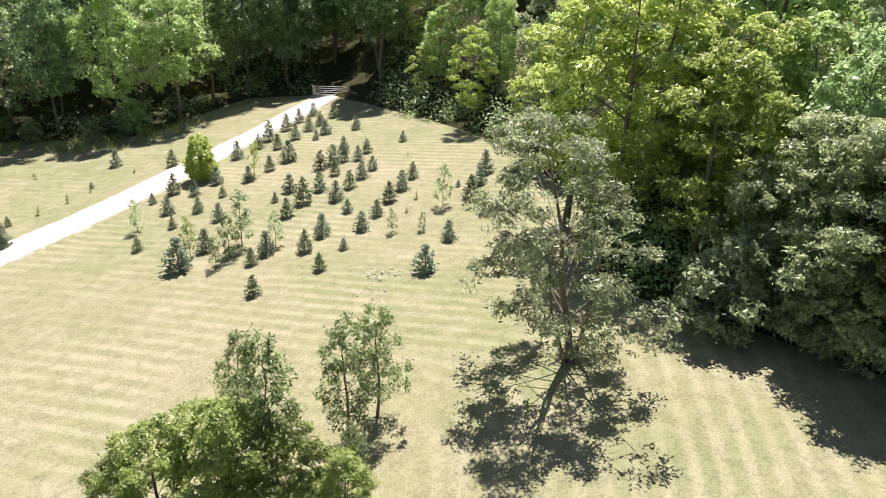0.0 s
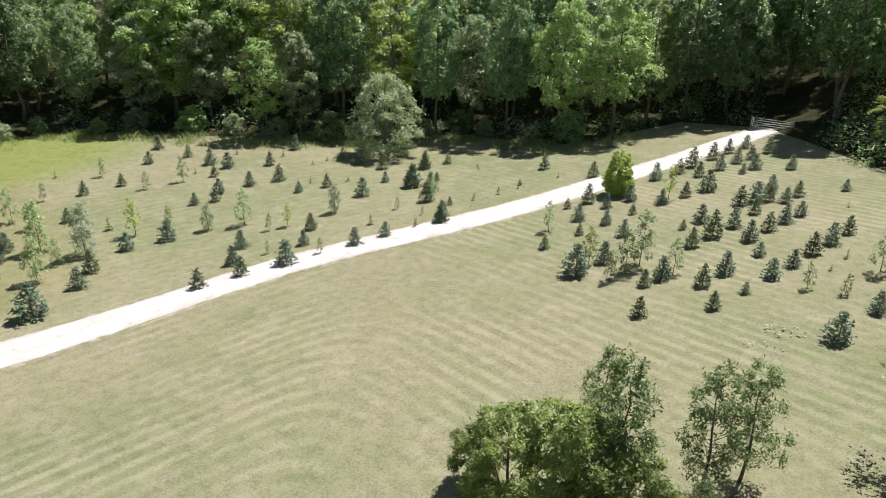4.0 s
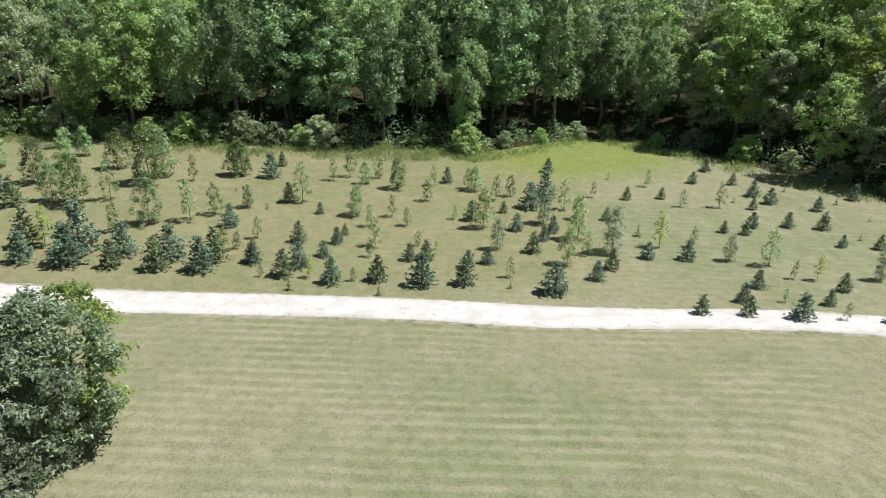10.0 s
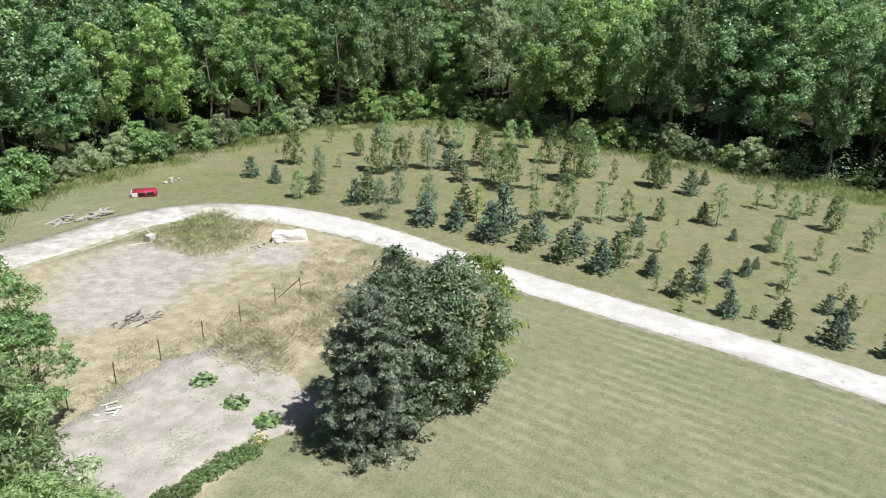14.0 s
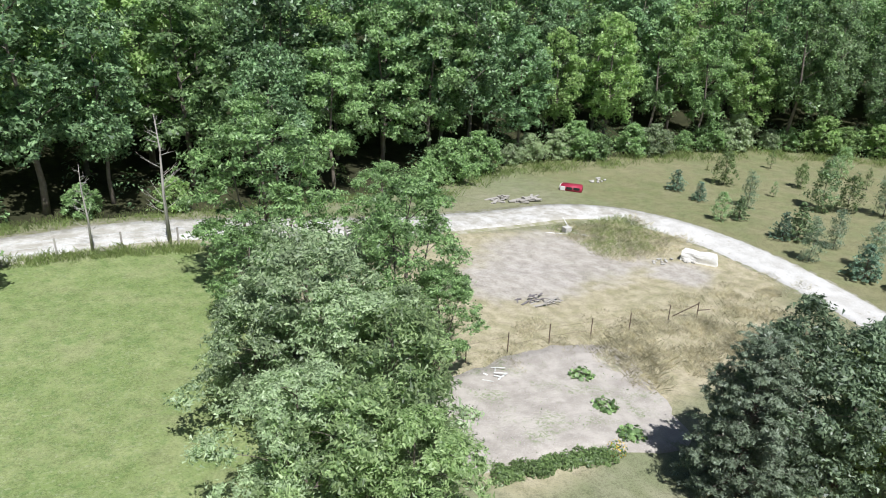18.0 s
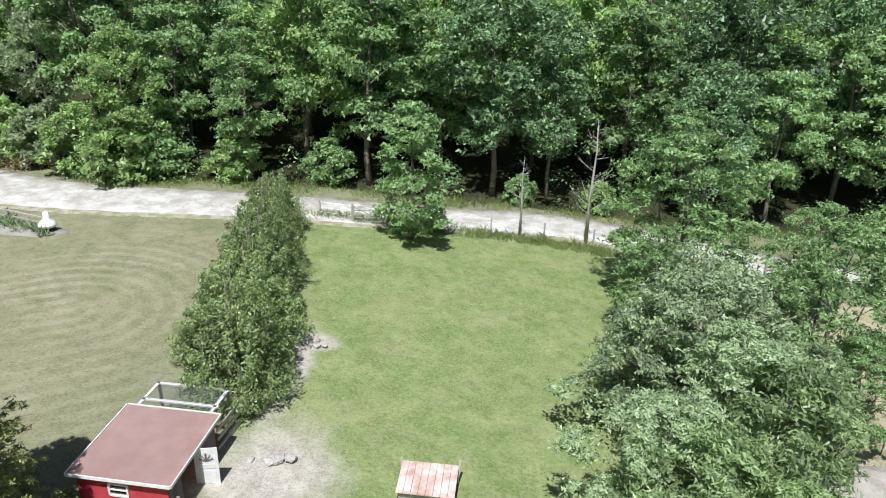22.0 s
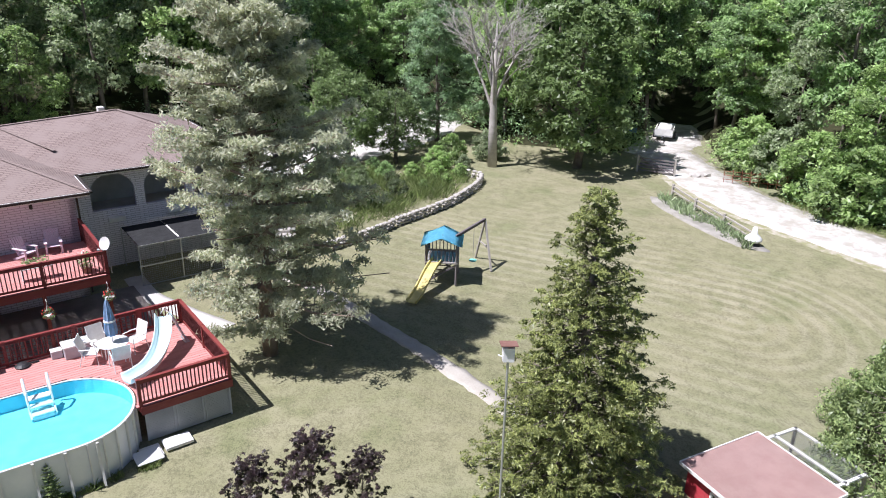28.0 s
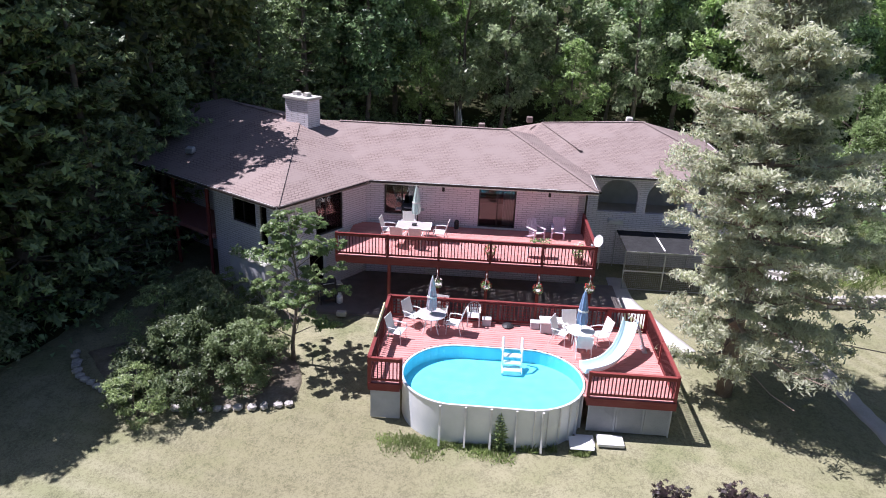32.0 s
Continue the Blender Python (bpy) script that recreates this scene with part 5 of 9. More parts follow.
def wall_mesh(length, z0, z1, holes, thick=0.28, arch=()):
    """A wall along x from 0 to length; its outer face is at y = 0 and looks towards -y. holes: (x0, x1, z0, z1)."""
    bm = bmesh.new()
    xs = sorted({0, length, *[h[0] for h in holes], *[h[1] for h in holes]})
    for a, b in zip(xs, xs[1:]):
        stack = sorted((h[2], h[3]) for h in holes if h[0] < (a + b) / 2 < h[1])
        z = z0
        for h0, h1 in stack:
            if h0 > z + 0.01:
                box(bm, a, b, 0, thick, z, h0)
            z = h1
        if z < z1 - 0.01:
            box(bm, a, b, 0, thick, z, z1)
    for x0, x1, zs, zt in arch:
        # rounded head: fills the corners above a half oval
        k = 10
        for side in (0, 1):
            pts = []
            for i in range(k + 1):
                f = math.pi / 2 * i / k
                ax = (x0 + x1) / 2 + (-1 if side == 0 else 1) * math.cos(f) * (x1 - x0) / 2
                pts.append((ax, zs + math.sin(f) * (zt - zs)))
            for (ax, az), (bx, bz) in zip(pts, pts[1:]):
                lo, hi = min(ax, bx), max(ax, bx)
                v = [bm.verts.new((x, y, z)) for y in (0.0, thick) for x, z in ((ax, az), (bx, bz), (bx, zt), (ax, zt))]
                for f in ((0, 1, 2, 3), (7, 6, 5, 4), (0, 4, 5, 1)):
                    bm.faces.new([v[i] for i in f])
    bmesh.ops.recalc_face_normals(bm, faces=bm.faces[:])
    return bm


def window_into(parent, m, x0, x1, z0, z1, bars=(), depth=0.06, frame_mat=None, curtain=0.0, name="window"):
    """A framed window in a wall's opening: frame, panes, and a curtain behind part of it."""
    fm = frame_mat or DARKWOOD
    w = 0.07
    bm = bmesh.new()
    for a, b, c, d in ((x0, x1, z0, z0 + w), (x0, x1, z1 - w, z1), (x0, x0 + w, z0 + w, z1 - w), (x1 - w, x1, z0 + w, z1 - w)):
        box(bm, a, b, depth, depth + 0.09, c, d)
    for s in bars:
        box(bm, s - 0.03, s + 0.03, depth + 0.01, depth + 0.08, z0 + w, z1 - w)
    ob = part(name, bm, fm, parent)
    ob.matrix_basis = m
    edges = [x0 + w, *bars, x1 - w]
    for a, b in zip(edges, edges[1:]):
        pane = part("pane", boxed(a, b, depth + 0.035, depth + 0.047, z0 + w, z1 - w), GLASS, ob)
        pane.visible_shadow = False
    if curtain:
        bm = bmesh.new()
        n = 14
        cw = (x1 - x0) * curtain
        row = [[bm.verts.new((x1 - w - cw * i / n, depth + 0.22 + 0.035 * (i % 2), z)) for i in range(n + 1)] for z in (z0 + w, z1 - w)]
        for i in range(n):
            bm.faces.new((row[0][i], row[0][i + 1], row[1][i + 1], row[1][i]))
        bmesh.ops.solidify(bm, geom=bm.faces[:], thickness=0.01)
        part("curtain", bm, CURTAIN, ob)
    part("sill", boxed(x0 - 0.06, x1 + 0.06, -0.06, 0.14, z0 - 0.07, z0 - 0.004), OFFWHITE, ob)
    return ob


def wall_at(a, b):
    """The frame of a wall from local point a to b, seen from outside with a on the viewer's left."""
    return Matrix.Translation((a[0], a[1], 0)) @ Matrix.Rotation(math.atan2(b[1] - a[1], b[0] - a[0]), 4, "Z")


def hip_roof(corners, ridge, eave_z, thick=0.16):
    """Four planes on a slab edge: corners front-left, front-right, back-right, back-left; ridge left and right ends with heights."""
    bm = bmesh.new()
    low = [bm.verts.new((*p, eave_z - thick)) for p in corners]
    top = [bm.verts.new((*p, eave_z)) for p in corners]
    r = [bm.verts.new(p) for p in ridge]
    bm.faces.new(low[::-1])
    for i in range(4):
        bm.faces.new((low[i], low[(i + 1) % 4], top[(i + 1) % 4], top[i]))
    bm.faces.new((top[0], top[1], r[1], r[0]))
    bm.faces.new((top[1], top[2], r[1]))
    bm.faces.new((top[2], top[3], r[0], r[1]))
    bm.faces.new((top[3], top[0], r[0]))
    return bm


def ridge_cap(bm, a, b):
    beam(bm, a, b, 0.2, 0.012)


def fascia(parent, pts, z, w=0.05):
    for a, b in zip(pts, pts[1:]):
        part("fascia", beamed(((*a, z - 0.08), (*b, z - 0.08), w, 0.17)), OFFWHITE, parent)
        d = Vector((b[0] - a[0], b[1] - a[1], 0)).normalized()
        o = Vector((d.y, -d.x, 0)) * 0.09
        part("gutter", beamed(((a[0] + o.x, a[1] + o.y, z - 0.035), (b[0] + o.x, b[1] + o.y, z - 0.035), 0.11, 0.09)), DARKWOOD, parent)


def build_house():
    house = thing("house", "long pale brick bungalow with a brown hipped shingle roof", "house", HOUSE)
    F, e1, e2 = Vector((-13.7, -4.85)), Vector((-0.838, 0.545)), Vector((0.545, 0.838))
    top = 4.86
    # main front
    m = wall_at((-10.95, 0.6), (-0.5, 0.6))
    holes = [(0.88, 2.53, 3.15, 4.66), (5.45, 7.23, 2.72, 4.68), (3.2, 4.4, 0.6, 1.7), (7.4, 8.6, 0.6, 1.7)]
    w = part("wall", wall_mesh(10.45, 0, top, holes), BRICK, house)
    w.matrix_basis = m
    window_into(house, m, *holes[0], bars=(1.75,), curtain=0.25)
    window_into(house, m, *holes[1], bars=(6.35,), name="patio_door", curtain=0.3)
    for h in holes[2:]:
        window_into(house, m, *h, bars=(h[0] + 0.6,))
    # side and back walls
    for a, b in (((-0.5, 0.6), (-0.5, 3.6)), ((0, 13.2), (-18, 13.2))):
        w = part("wall", wall_mesh((Vector(b) - Vector(a)).length, 0, top, []), BRICK, house)
        w.matrix_basis = wall_at(a, b)
    # the turned wing: short side towards the deck, long side towards the shrubs
    c0 = F + e1 * 0.75 + e2 * 0.75
    inner = (-10.95, 0.6)
    m = wall_at(c0, inner)
    ln = (Vector(inner) - c0).length
    holes = [(2.05, 3.75, 2.72, 4.66)]
    w = part("wall", wall_mesh(ln, 0, top, holes + [(1.6, 2.6, 0.15, 2.1)]), BRICK, house)
    w.matrix_basis = m
    window_into(house, m, 2.05, 3.75, 2.72, 4.66, bars=(2.75,), name="glass_door", curtain=0.45)
    window_into(house, m, 1.6, 2.6, 0.15, 2.1, frame_mat=OFFWHITE, name="basement_door")
    part("door", boxed(2.12, 2.72, 0.16, 0.2, 2.76, 4.6, m=m), REDPAINT, house, "rust-red painted door")
    far = c0 + e1 * 4.6
    m = wall_at(far, c0)
    holes = [(1.35, 3.0, 3.3, 4.66), (3.25, 3.75, 2.3, 4.6), (2.2, 3.4, 1.15, 1.75)]
    w = part("wall", wall_mesh(4.6, 0, top, holes), BRICK, house)
    w.matrix_basis = m
    window_into(house, m, *holes[0], bars=(2.1,), curtain=0.3)
    window_into(house, m, *holes[1])
    window_into(house, m, *holes[2], frame_mat=OFFWHITE)
    # recessed porch beyond
    p1 = far + e2 * 2.2
    for a, b in ((p1, far), (p1 + e1 * 9, p1)):
        w = part("wall", wall_mesh((b - a).length, 0, top, []), BRICK, house)
        w.matrix_basis = wall_at(a, b)
    part("porch_floor", beamed(((far.x + e1.x * 0.1 + e2.x * 1.1, far.y + e1.y * 0.1 + e2.y * 1.1, 2.1), (far.x + e1.x * 8.6 + e2.x * 1.1, far.y + e1.y * 8.6 + e2.y * 1.1, 2.1), 2.2, 0.2)), DECK, house)
    for k in range(4):
        q = far + e1 * (0.4 + 2.7 * k) - e2 * 0.05
        part("porch_post", beamed(((q.x, q.y, 0), (q.x, q.y, top), 0.13)), RAIL, house)
    # arcade wing with arched openings
    m = wall_at((-0.2, 3.6), (7.7, 3.6))
    holes = [(0.85, 2.85, 2.9, 4.68), (3.3, 5.3, 2.9, 4.68), (5.75, 7.4, 2.9, 4.68)]
    w = part("wall", wall_mesh(7.9, 0, top, holes, arch=[(h[0], h[1], 3.75, 4.68) for h in holes]), BRICK, house)
    w.matrix_basis = m
    for a, b in (((-0.2, 5.6), (7.7, 5.6)), ((7.7, 3.6), (7.7, 13)), ((7.7, 13.2), (0, 13.2))):
        w = part("wall", wall_mesh((Vector(b) - Vector(a)).length, 0, top, []), GREYWALL if a[1] == 5.6 else BRICK, house)
        w.matrix_basis = wall_at(a, b)
    part("arcade_floor", boxed(-0.15, 7.65, 3.9, 5.58, 2.6, 2.8), CONCRETE, house)
    for x in (1.25, 4.05):
        part("step_ledge", boxed(x, x + 0.75, 3.25, 3.58, 2.35, 2.55), OFFWHITE, house)
    part("interior_floor", boxed(-10.6, -0.8, 0.95, 13, 2.45, 2.66), DARKROOM, house)
    part("interior_wall", boxed(-10.6, -0.8, 4.6, 4.7, 2.67, 4.85), DARKROOM, house)
    # roofs
    part("roof", hip_roof([(-14, 0), (0, 0), (0, 10.6), (-14, 10.6)], [(-14.0, 5.3, 6.62), (-4.15, 5.15, 6.62)], 4.97), SHINGLE, house)
    part("roof", hip_roof([(-4, 3.05), (8.3, 3.05), (8.3, 13.8), (-4, 13.8)], [(-2.2, 8.4, 6.46), (3.4, 8.4, 6.78)], 4.98), SHINGLE, house)
    cs = [F + e1 * 20, F, F + e2 * 14, F + e1 * 20 + e2 * 14]
    r0, r1 = F + e1 * 13.6 + e2 * 7.6, F + e1 * 6.3 + e2 * 7.0
    part("roof", hip_roof([tuple(c) for c in cs], [(*r0, 6.85), (*r1, 6.72)], 4.97), SHINGLE, house)
    for a, b in (((0, 0, 4.99), (-4.15, 5.15, 6.64)), ((-4.15, 5.15, 6.64), (-13.2, 5.28, 6.64)), ((*F, 4.99), (*r1, 6.74)), ((*r1, 6.74), (*r0, 6.87)), ((-2.2, 8.4, 6.48), (3.4, 8.4, 6.8)), ((3.4, 8.4, 6.8), (8.3, 3.05, 5.0)), ((-0.3, 5.0, 5.75), (-2.2, 8.4, 6.48))):
        bm = bmesh.new()
        ridge_cap(bm, a, b)
        part("ridge_cap", bm, SHINGLE, house)
    fascia(house, [tuple(F + e1 * 20), tuple(F)], 4.96)
    fascia(house, [tuple(F), (-10.76, -0.05), (0, -0.05), (0.02, 3.0), (8.3, 3.0), (8.35, 13.8)], 4.96)
    for x, y, z in ((-8.5, 6.1, 6.4), (-5.6, 6.0, 6.4), (-2.9, 8.9, 6.35), (2.7, 8.75, 6.62)):
        part("roof_vent", boxed(x - 0.17, x + 0.17, y - 0.17, y + 0.17, z, z + 0.32, bevel=0.03), OFFWHITE if x > 2 else SHINGLE, house)
    part("skylight_vent", boxed(-19.9, -19.5, 0.9, 1.3, 5.5, 5.8, bevel=0.05), ALU, house)
    # downspout, wall lamps
    part("downspout", beamed(((-0.42, 0.5, 0.2), (-0.42, 0.5, 4.8), 0.08)), DARKWOOD, house)
    for x in (-7.21, -2.16):
        lamp = part("wall_lamp", lathed([(0.03, 0), (0.07, 0.03), (0.06, 0.2), (0.02, 0.25)], 10, (x, 0.5, 4.42)), BLACK, house)
        part("bracket", beamed(((x, 0.5, 4.66), (x, 0.6, 4.66), 0.03)), BLACK, lamp)
    # chimney
    a = math.degrees(math.atan2(e1.y, e1.x))
    cm = pose(-14.95, 4.45, 0, 0, 0, a + 180 + 4)
    ch = part("chimney", boxed(-0.78, 0.78, -0.45, 0.45, 5.9, 7.85, m=cm), BRICK, house)
    part("chimney_cap", boxed(-0.88, 0.88, -0.55, 0.55, 7.85, 7.99, bevel=0.02, m=cm), CONCRETE, ch)
    for x in (-0.35, 0.35):
        part("flue", boxed(x - 0.16, x + 0.16, -0.16, 0.16, 7.99, 8.17, m=cm), CONCRETE, ch)
    return house


build_house()


def railing(parent, a, b, z, h=0.92, gap=0.135, posts=None, lattice=False):
    """Posts, two rails and balusters between a and b at deck height z."""
    a, b = Vector((*a, z)), Vector((*b, z))
    ln = (b - a).length
    d = (b - a) / ln
    n = posts or max(1, round(ln / 2.2))
    for i in range(n + 1):
        p = a + d * ln * i / n
        part("post", beamed(((p.x, p.y, z - 0.2), (p.x, p.y, z + h + 0.04), 0.1)), RAIL, parent)
    for hz, w, t in ((h, 0.12, 0.045), (h - 0.09, 0.04, 0.08), (0.09, 0.04, 0.08)):
        part("rail", beamed(((*a.xy, z + hz), (*b.xy, z + hz), w, t)), RAIL, parent)
    bm = beamed(((0, 0, 0.1), (0, 0, h - 0.06), 0.036))
    me = bpy.data.meshes.new("baluster")
    bm.to_mesh(me)
    bm.free()
    me.materials.append(RAIL_DARK)
    k = int(ln / gap)
    turn = Matrix.Rotation(math.atan2(d.y, d.x), 4, "Z")
    for i in range(1, k):
        share("baluster", me, parent, Matrix.Translation(a + d * ln * i / k) @ turn)
    if lattice:
        up = Vector((0, 0, 1))
        bm = bmesh.new()
        for i in range(int(ln / 0.16)):
            p = a + d * (0.08 + i * 0.16)
            beam(bm, p + up * 0.1 + d.cross(up) * 0.05, p + up * (h - 0.05) + d.cross(up) * 0.05, 0.035, 0.01)
        for i in range(6):
            beam(bm, a + up * (0.15 + i * 0.13) + d.cross(up) * 0.06, b + up * (0.15 + i * 0.13) + d.cross(up) * 0.06, 0.035, 0.01)
        part("lattice_panel", bm, RAIL, parent)


def planks(parent, x0, x1, y0, y1, z, w=0.14, gap=0.016, cut=None):
    """Deck boards along x, each a part; cut(x, y) tells where a board ends at the pool."""
    n = int((y1 - y0) / (w + gap))
    for i in range(n):
        y = y0 + i * (w + gap)
        spans = [(x0, x1)]
        if cut:
            c = cut(y + w / 2)
            if c:
                spans = [(x0, c[0]), (c[1], x1)]
        for a, b in spans:
            if b - a > 0.05:
                part("deck_board", boxed(a, b, y, y + w, z - 0.035, z), DECK, parent)


PX, PY, PA, PB = -4.62, -10.72, 1.15, 1.95


def oval(grow_by=0.0, n=40):
    """The pool's outline: two half rounds joined by straight sides."""
    r = PB + grow_by
    pts = []
    for k in range(n):
        a = k * math.tau / n + 1e-4
        pts.append((PX + (PA if math.cos(a) > 0 else -PA) + r * math.cos(a), PY + r * math.sin(a)))
    return pts


def pool_cut(y):
    r = PB + 0.08
    if abs(y - PY) >= r:
        return None
    s = math.sqrt(r * r - (y - PY) ** 2)
    return (PX - PA - s, PX + PA + s)


def build_decks():
    up = thing("upper_deck", "raised red-stained wooden deck with balustrade along the house", "deck", HOUSE)
    planks(up, -11.45, -0.45, -3.95, 0.55, 2.7)
    for y in (-3.98, -1.8, 0.4):
        part("beam", boxed(-11.4, -0.5, y - 0.05, y + 0.05, 2.36, 2.655), RAIL, up)
    for i in range(26):
        x = -11.3 + i * 0.43
        part("joist", boxed(x - 0.02, x + 0.02, -3.92, 0.34, 2.48, 2.66), RAIL, up)
    part("rim_board", boxed(-11.48, -0.42, -4.04, -4.0, 2.38, 2.68), RAIL, up)
    part("rim_board", boxed(-0.44, -0.40, -4.0, 0.55, 2.38, 2.68), RAIL, up)
    for x in (-0.52, -2.74, -4.95, -7.05, -9.17):
        part("support_post", beamed(((x, -3.92, 0), (x, -3.92, 2.4), 0.13)), RAIL, up)
    railing(up, (-11.45, -3.95), (-0.45, -3.95), 2.7, 0.98, 0.14, 5)
    railing(up, (-0.47, -3.9), (-0.47, 0.5), 2.7, 0.98, 0.07, 1)
    low = thing("pool_deck", "red-stained wooden deck with balustrade round the pool", "deck", HOUSE)
    planks(low, -8.72, 1.35, -11.62, -6.72, 1.3, cut=pool_cut)
    part("rim_board", boxed(-8.75, -7.7, -11.68, -11.64, 1.0, 1.28), RAIL, low)
    part("rim_board", boxed(-1.5, 1.4, -11.68, -11.64, 1.0, 1.28), RAIL, low)
    part("rim_board", boxed(1.37, 1.41, -11.64, -6.7, 1.0, 1.28), RAIL, low)
    part("rim_board", boxed(-8.79, -8.75, -11.64, -6.7, 1.0, 1.28), RAIL, low)
    part("rim_board", boxed(-8.75, 1.37, -6.7, -6.66, 1.0, 1.28), RAIL, low)
    for i in range(9):
        y = -11.5 + i * 0.6
        for a, b in (((-8.7, 1.3),) if not pool_cut(y) else ((-8.7, pool_cut(y)[0] - 0.05), (pool_cut(y)[1] + 0.05, 1.3))):
            if b - a > 0.1:
                part("joist", boxed(a, b, y - 0.02, y + 0.02, 1.08, 1.26), RAIL, low)
    railing(low, (-1.48, -11.6), (1.34, -11.6), 1.3, 0.9, 0.12, 1)
    railing(low, (1.36, -11.55), (1.36, -6.75), 1.3, 0.9, 0.12, 2)
    railing(low, (-8.72, -11.6), (-7.68, -11.6), 1.3, 0.9, 0.13, 1)
    railing(low, (-8.75, -11.55), (-8.75, -6.75), 1.3, 0.9, 0.15, 3)
    railing(low, (-8.7, -6.7), (-0.2, -6.7), 1.3, 0.9, 0.2, 4, True)
    railing(low, (-0.1, -6.7), (1.3, -6.7), 1.3, 0.9, 0.12, 1)
    # skirts under the deck
    part("skirt_panel", boxed(-8.7, -7.7, -11.6, -11.56, -0.1, 1.0), GREYWALL, low)
    part("skirt_panel", boxed(1.28, 1.32, -11.6, -6.8, -0.1, 1.0), GREYWALL, low)
    for a, b in ((-1.42, -0.5), (-0.47, 0.42), (0.45, 1.3)):
        bm = bmesh.new()
        n = 13
        for i in range(-n, n):
            for s in (1, -1):
                x0 = a + (i + 0.5) * 0.105
                p, q = [x0, 0.0], [x0 + s * 1.0, 1.0]
                lo, hi = (max(0, (a - x0) * s), min(1, (b - x0) * s)) if s == 1 else (max(0, x0 - b), min(1, x0 - a))
                if hi - lo > 0.05:
                    beam(bm, (x0 + s * lo, -11.61 + 0.008 * s, lo), (x0 + s * hi, -11.61 + 0.008 * s, hi), 0.034, 0.008, (0, 1, 0))
        part("lattice_skirt", bm, GREYWALL, low, "grey diagonal lattice skirt")
        for x in (a + 0.026, b - 0.026):
            part("skirt_frame", beamed(((x, -11.62, 0), (x, -11.62, 1.0), 0.05)), GREYWALL, low)
    part("skirt_backing", boxed(-1.4, 1.28, -11.5, -11.47, -0.1, 1.0), GREYWALL, low)


build_decks()


def build_pool():
    pool = thing("swimming_pool", "oval above-ground pool with silver wall and clear turquoise water", "pool", HOUSE)
    bm = bmesh.new()
    out, inn = oval(0.0), oval(-0.03)
    ro = [[bm.verts.new((x, y, z)) for x, y in out] for z in (-0.15, 1.3)]
    n = len(out)
    for i in range(n):
        j = (i + 1) % n
        bm.faces.new((ro[0][i], ro[0][j], ro[1][j], ro[1][i]))
    part("wall", bm, POOLWALL, pool, smooth=True)
    bm = bmesh.new()
    ri = [[bm.verts.new((x, y, z)) for x, y in inn] for z in (0.8, 1.31)]
    for i in range(n):
        j = (i + 1) % n
        bm.faces.new((ri[0][j], ri[0][i], ri[1][i], ri[1][j]))
    bm.faces.new(ri[0])
    part("liner", bm, LINER, pool)
    bm = bmesh.new()
    a, b = oval(0.04), oval(-0.03)
    r = [[bm.verts.new((x, y, z)) for x, y in o] for o, z in ((a, 1.285), (a, 1.325), (b, 1.325), (b, 1.285))]
    for k in range(4):
        for i in range(n):
            j = (i + 1) % n
            bm.faces.new((r[k][i], r[k][j], r[(k + 1) % 4][j], r[(k + 1) % 4][i]))
    part("rim", bm, POOLWALL, pool, "pale metal coping")
    bm = bmesh.new()
    bm.faces.new([bm.verts.new((x, y, 1.27)) for x, y in oval(-0.032)])
    water = part("water", bm, WATER, pool)
    water.visible_shadow = False
    for x in (-6.27, -5.45, -4.63, -3.82, -2.99):
        part("buttress", beamed(((x, PY - PB - 0.05, 1.28), (x, PY - PB - 0.10, -0.1), 0.07, 0.05), ((x, PY - PB - 0.03, 0.75), (x, PY - PB - 0.26, -0.1), 0.06, 0.05)), OFFWHITE, pool)
    for k in range(14):
        ang = math.pi * (0.5 + (k + 0.5) / 14) if k < 7 else math.pi * (1.5 + (k - 6.5) / 14)
        sx = -1 if math.cos(ang) < 0 else 1
        x, y = PX + sx * PA + (PB + 0.02) * math.cos(ang), PY + (PB + 0.02) * math.sin(ang)
        if y < PY - 0.4:
            part("upright", beamed(((x, y, -0.1), (x, y, 1.3), 0.09, 0.03, (-math.sin(ang), math.cos(ang), 0))), OFFWHITE, pool)
    # in-pool steps
    st = thing("pool_steps", "white moulded plastic steps with handrails standing in the pool", "pool steps", HOUSE @ pose(-3.92, -9.15, 0))
    for i in range(3):
        part("tread", boxed(-0.31, 0.31, -0.28 - i * 0.22, -0.02 - i * 0.22, 1.30 - i * 0.17, 1.36 - i * 0.17, bevel=0.015), WHITE, st)
    for s in (-0.34, 0.34):
        part("side_panel", beamed(((s, 0.0, 1.3), (s, -0.68, 0.86), 0.05, 0.16)), WHITE, st)
        part("handrail", rodded([(s, 0.2, 1.3), (s, 0.16, 1.9), (s, 0.05, 1.95), (s, -0.3, 1.6), (s, -0.5, 1.0)], 0.04, 8), WHITE, st)
    part("base", boxed(-0.3, 0.3, -0.68, -0.2, 0.81, 0.93), WHITE, st)


build_pool()


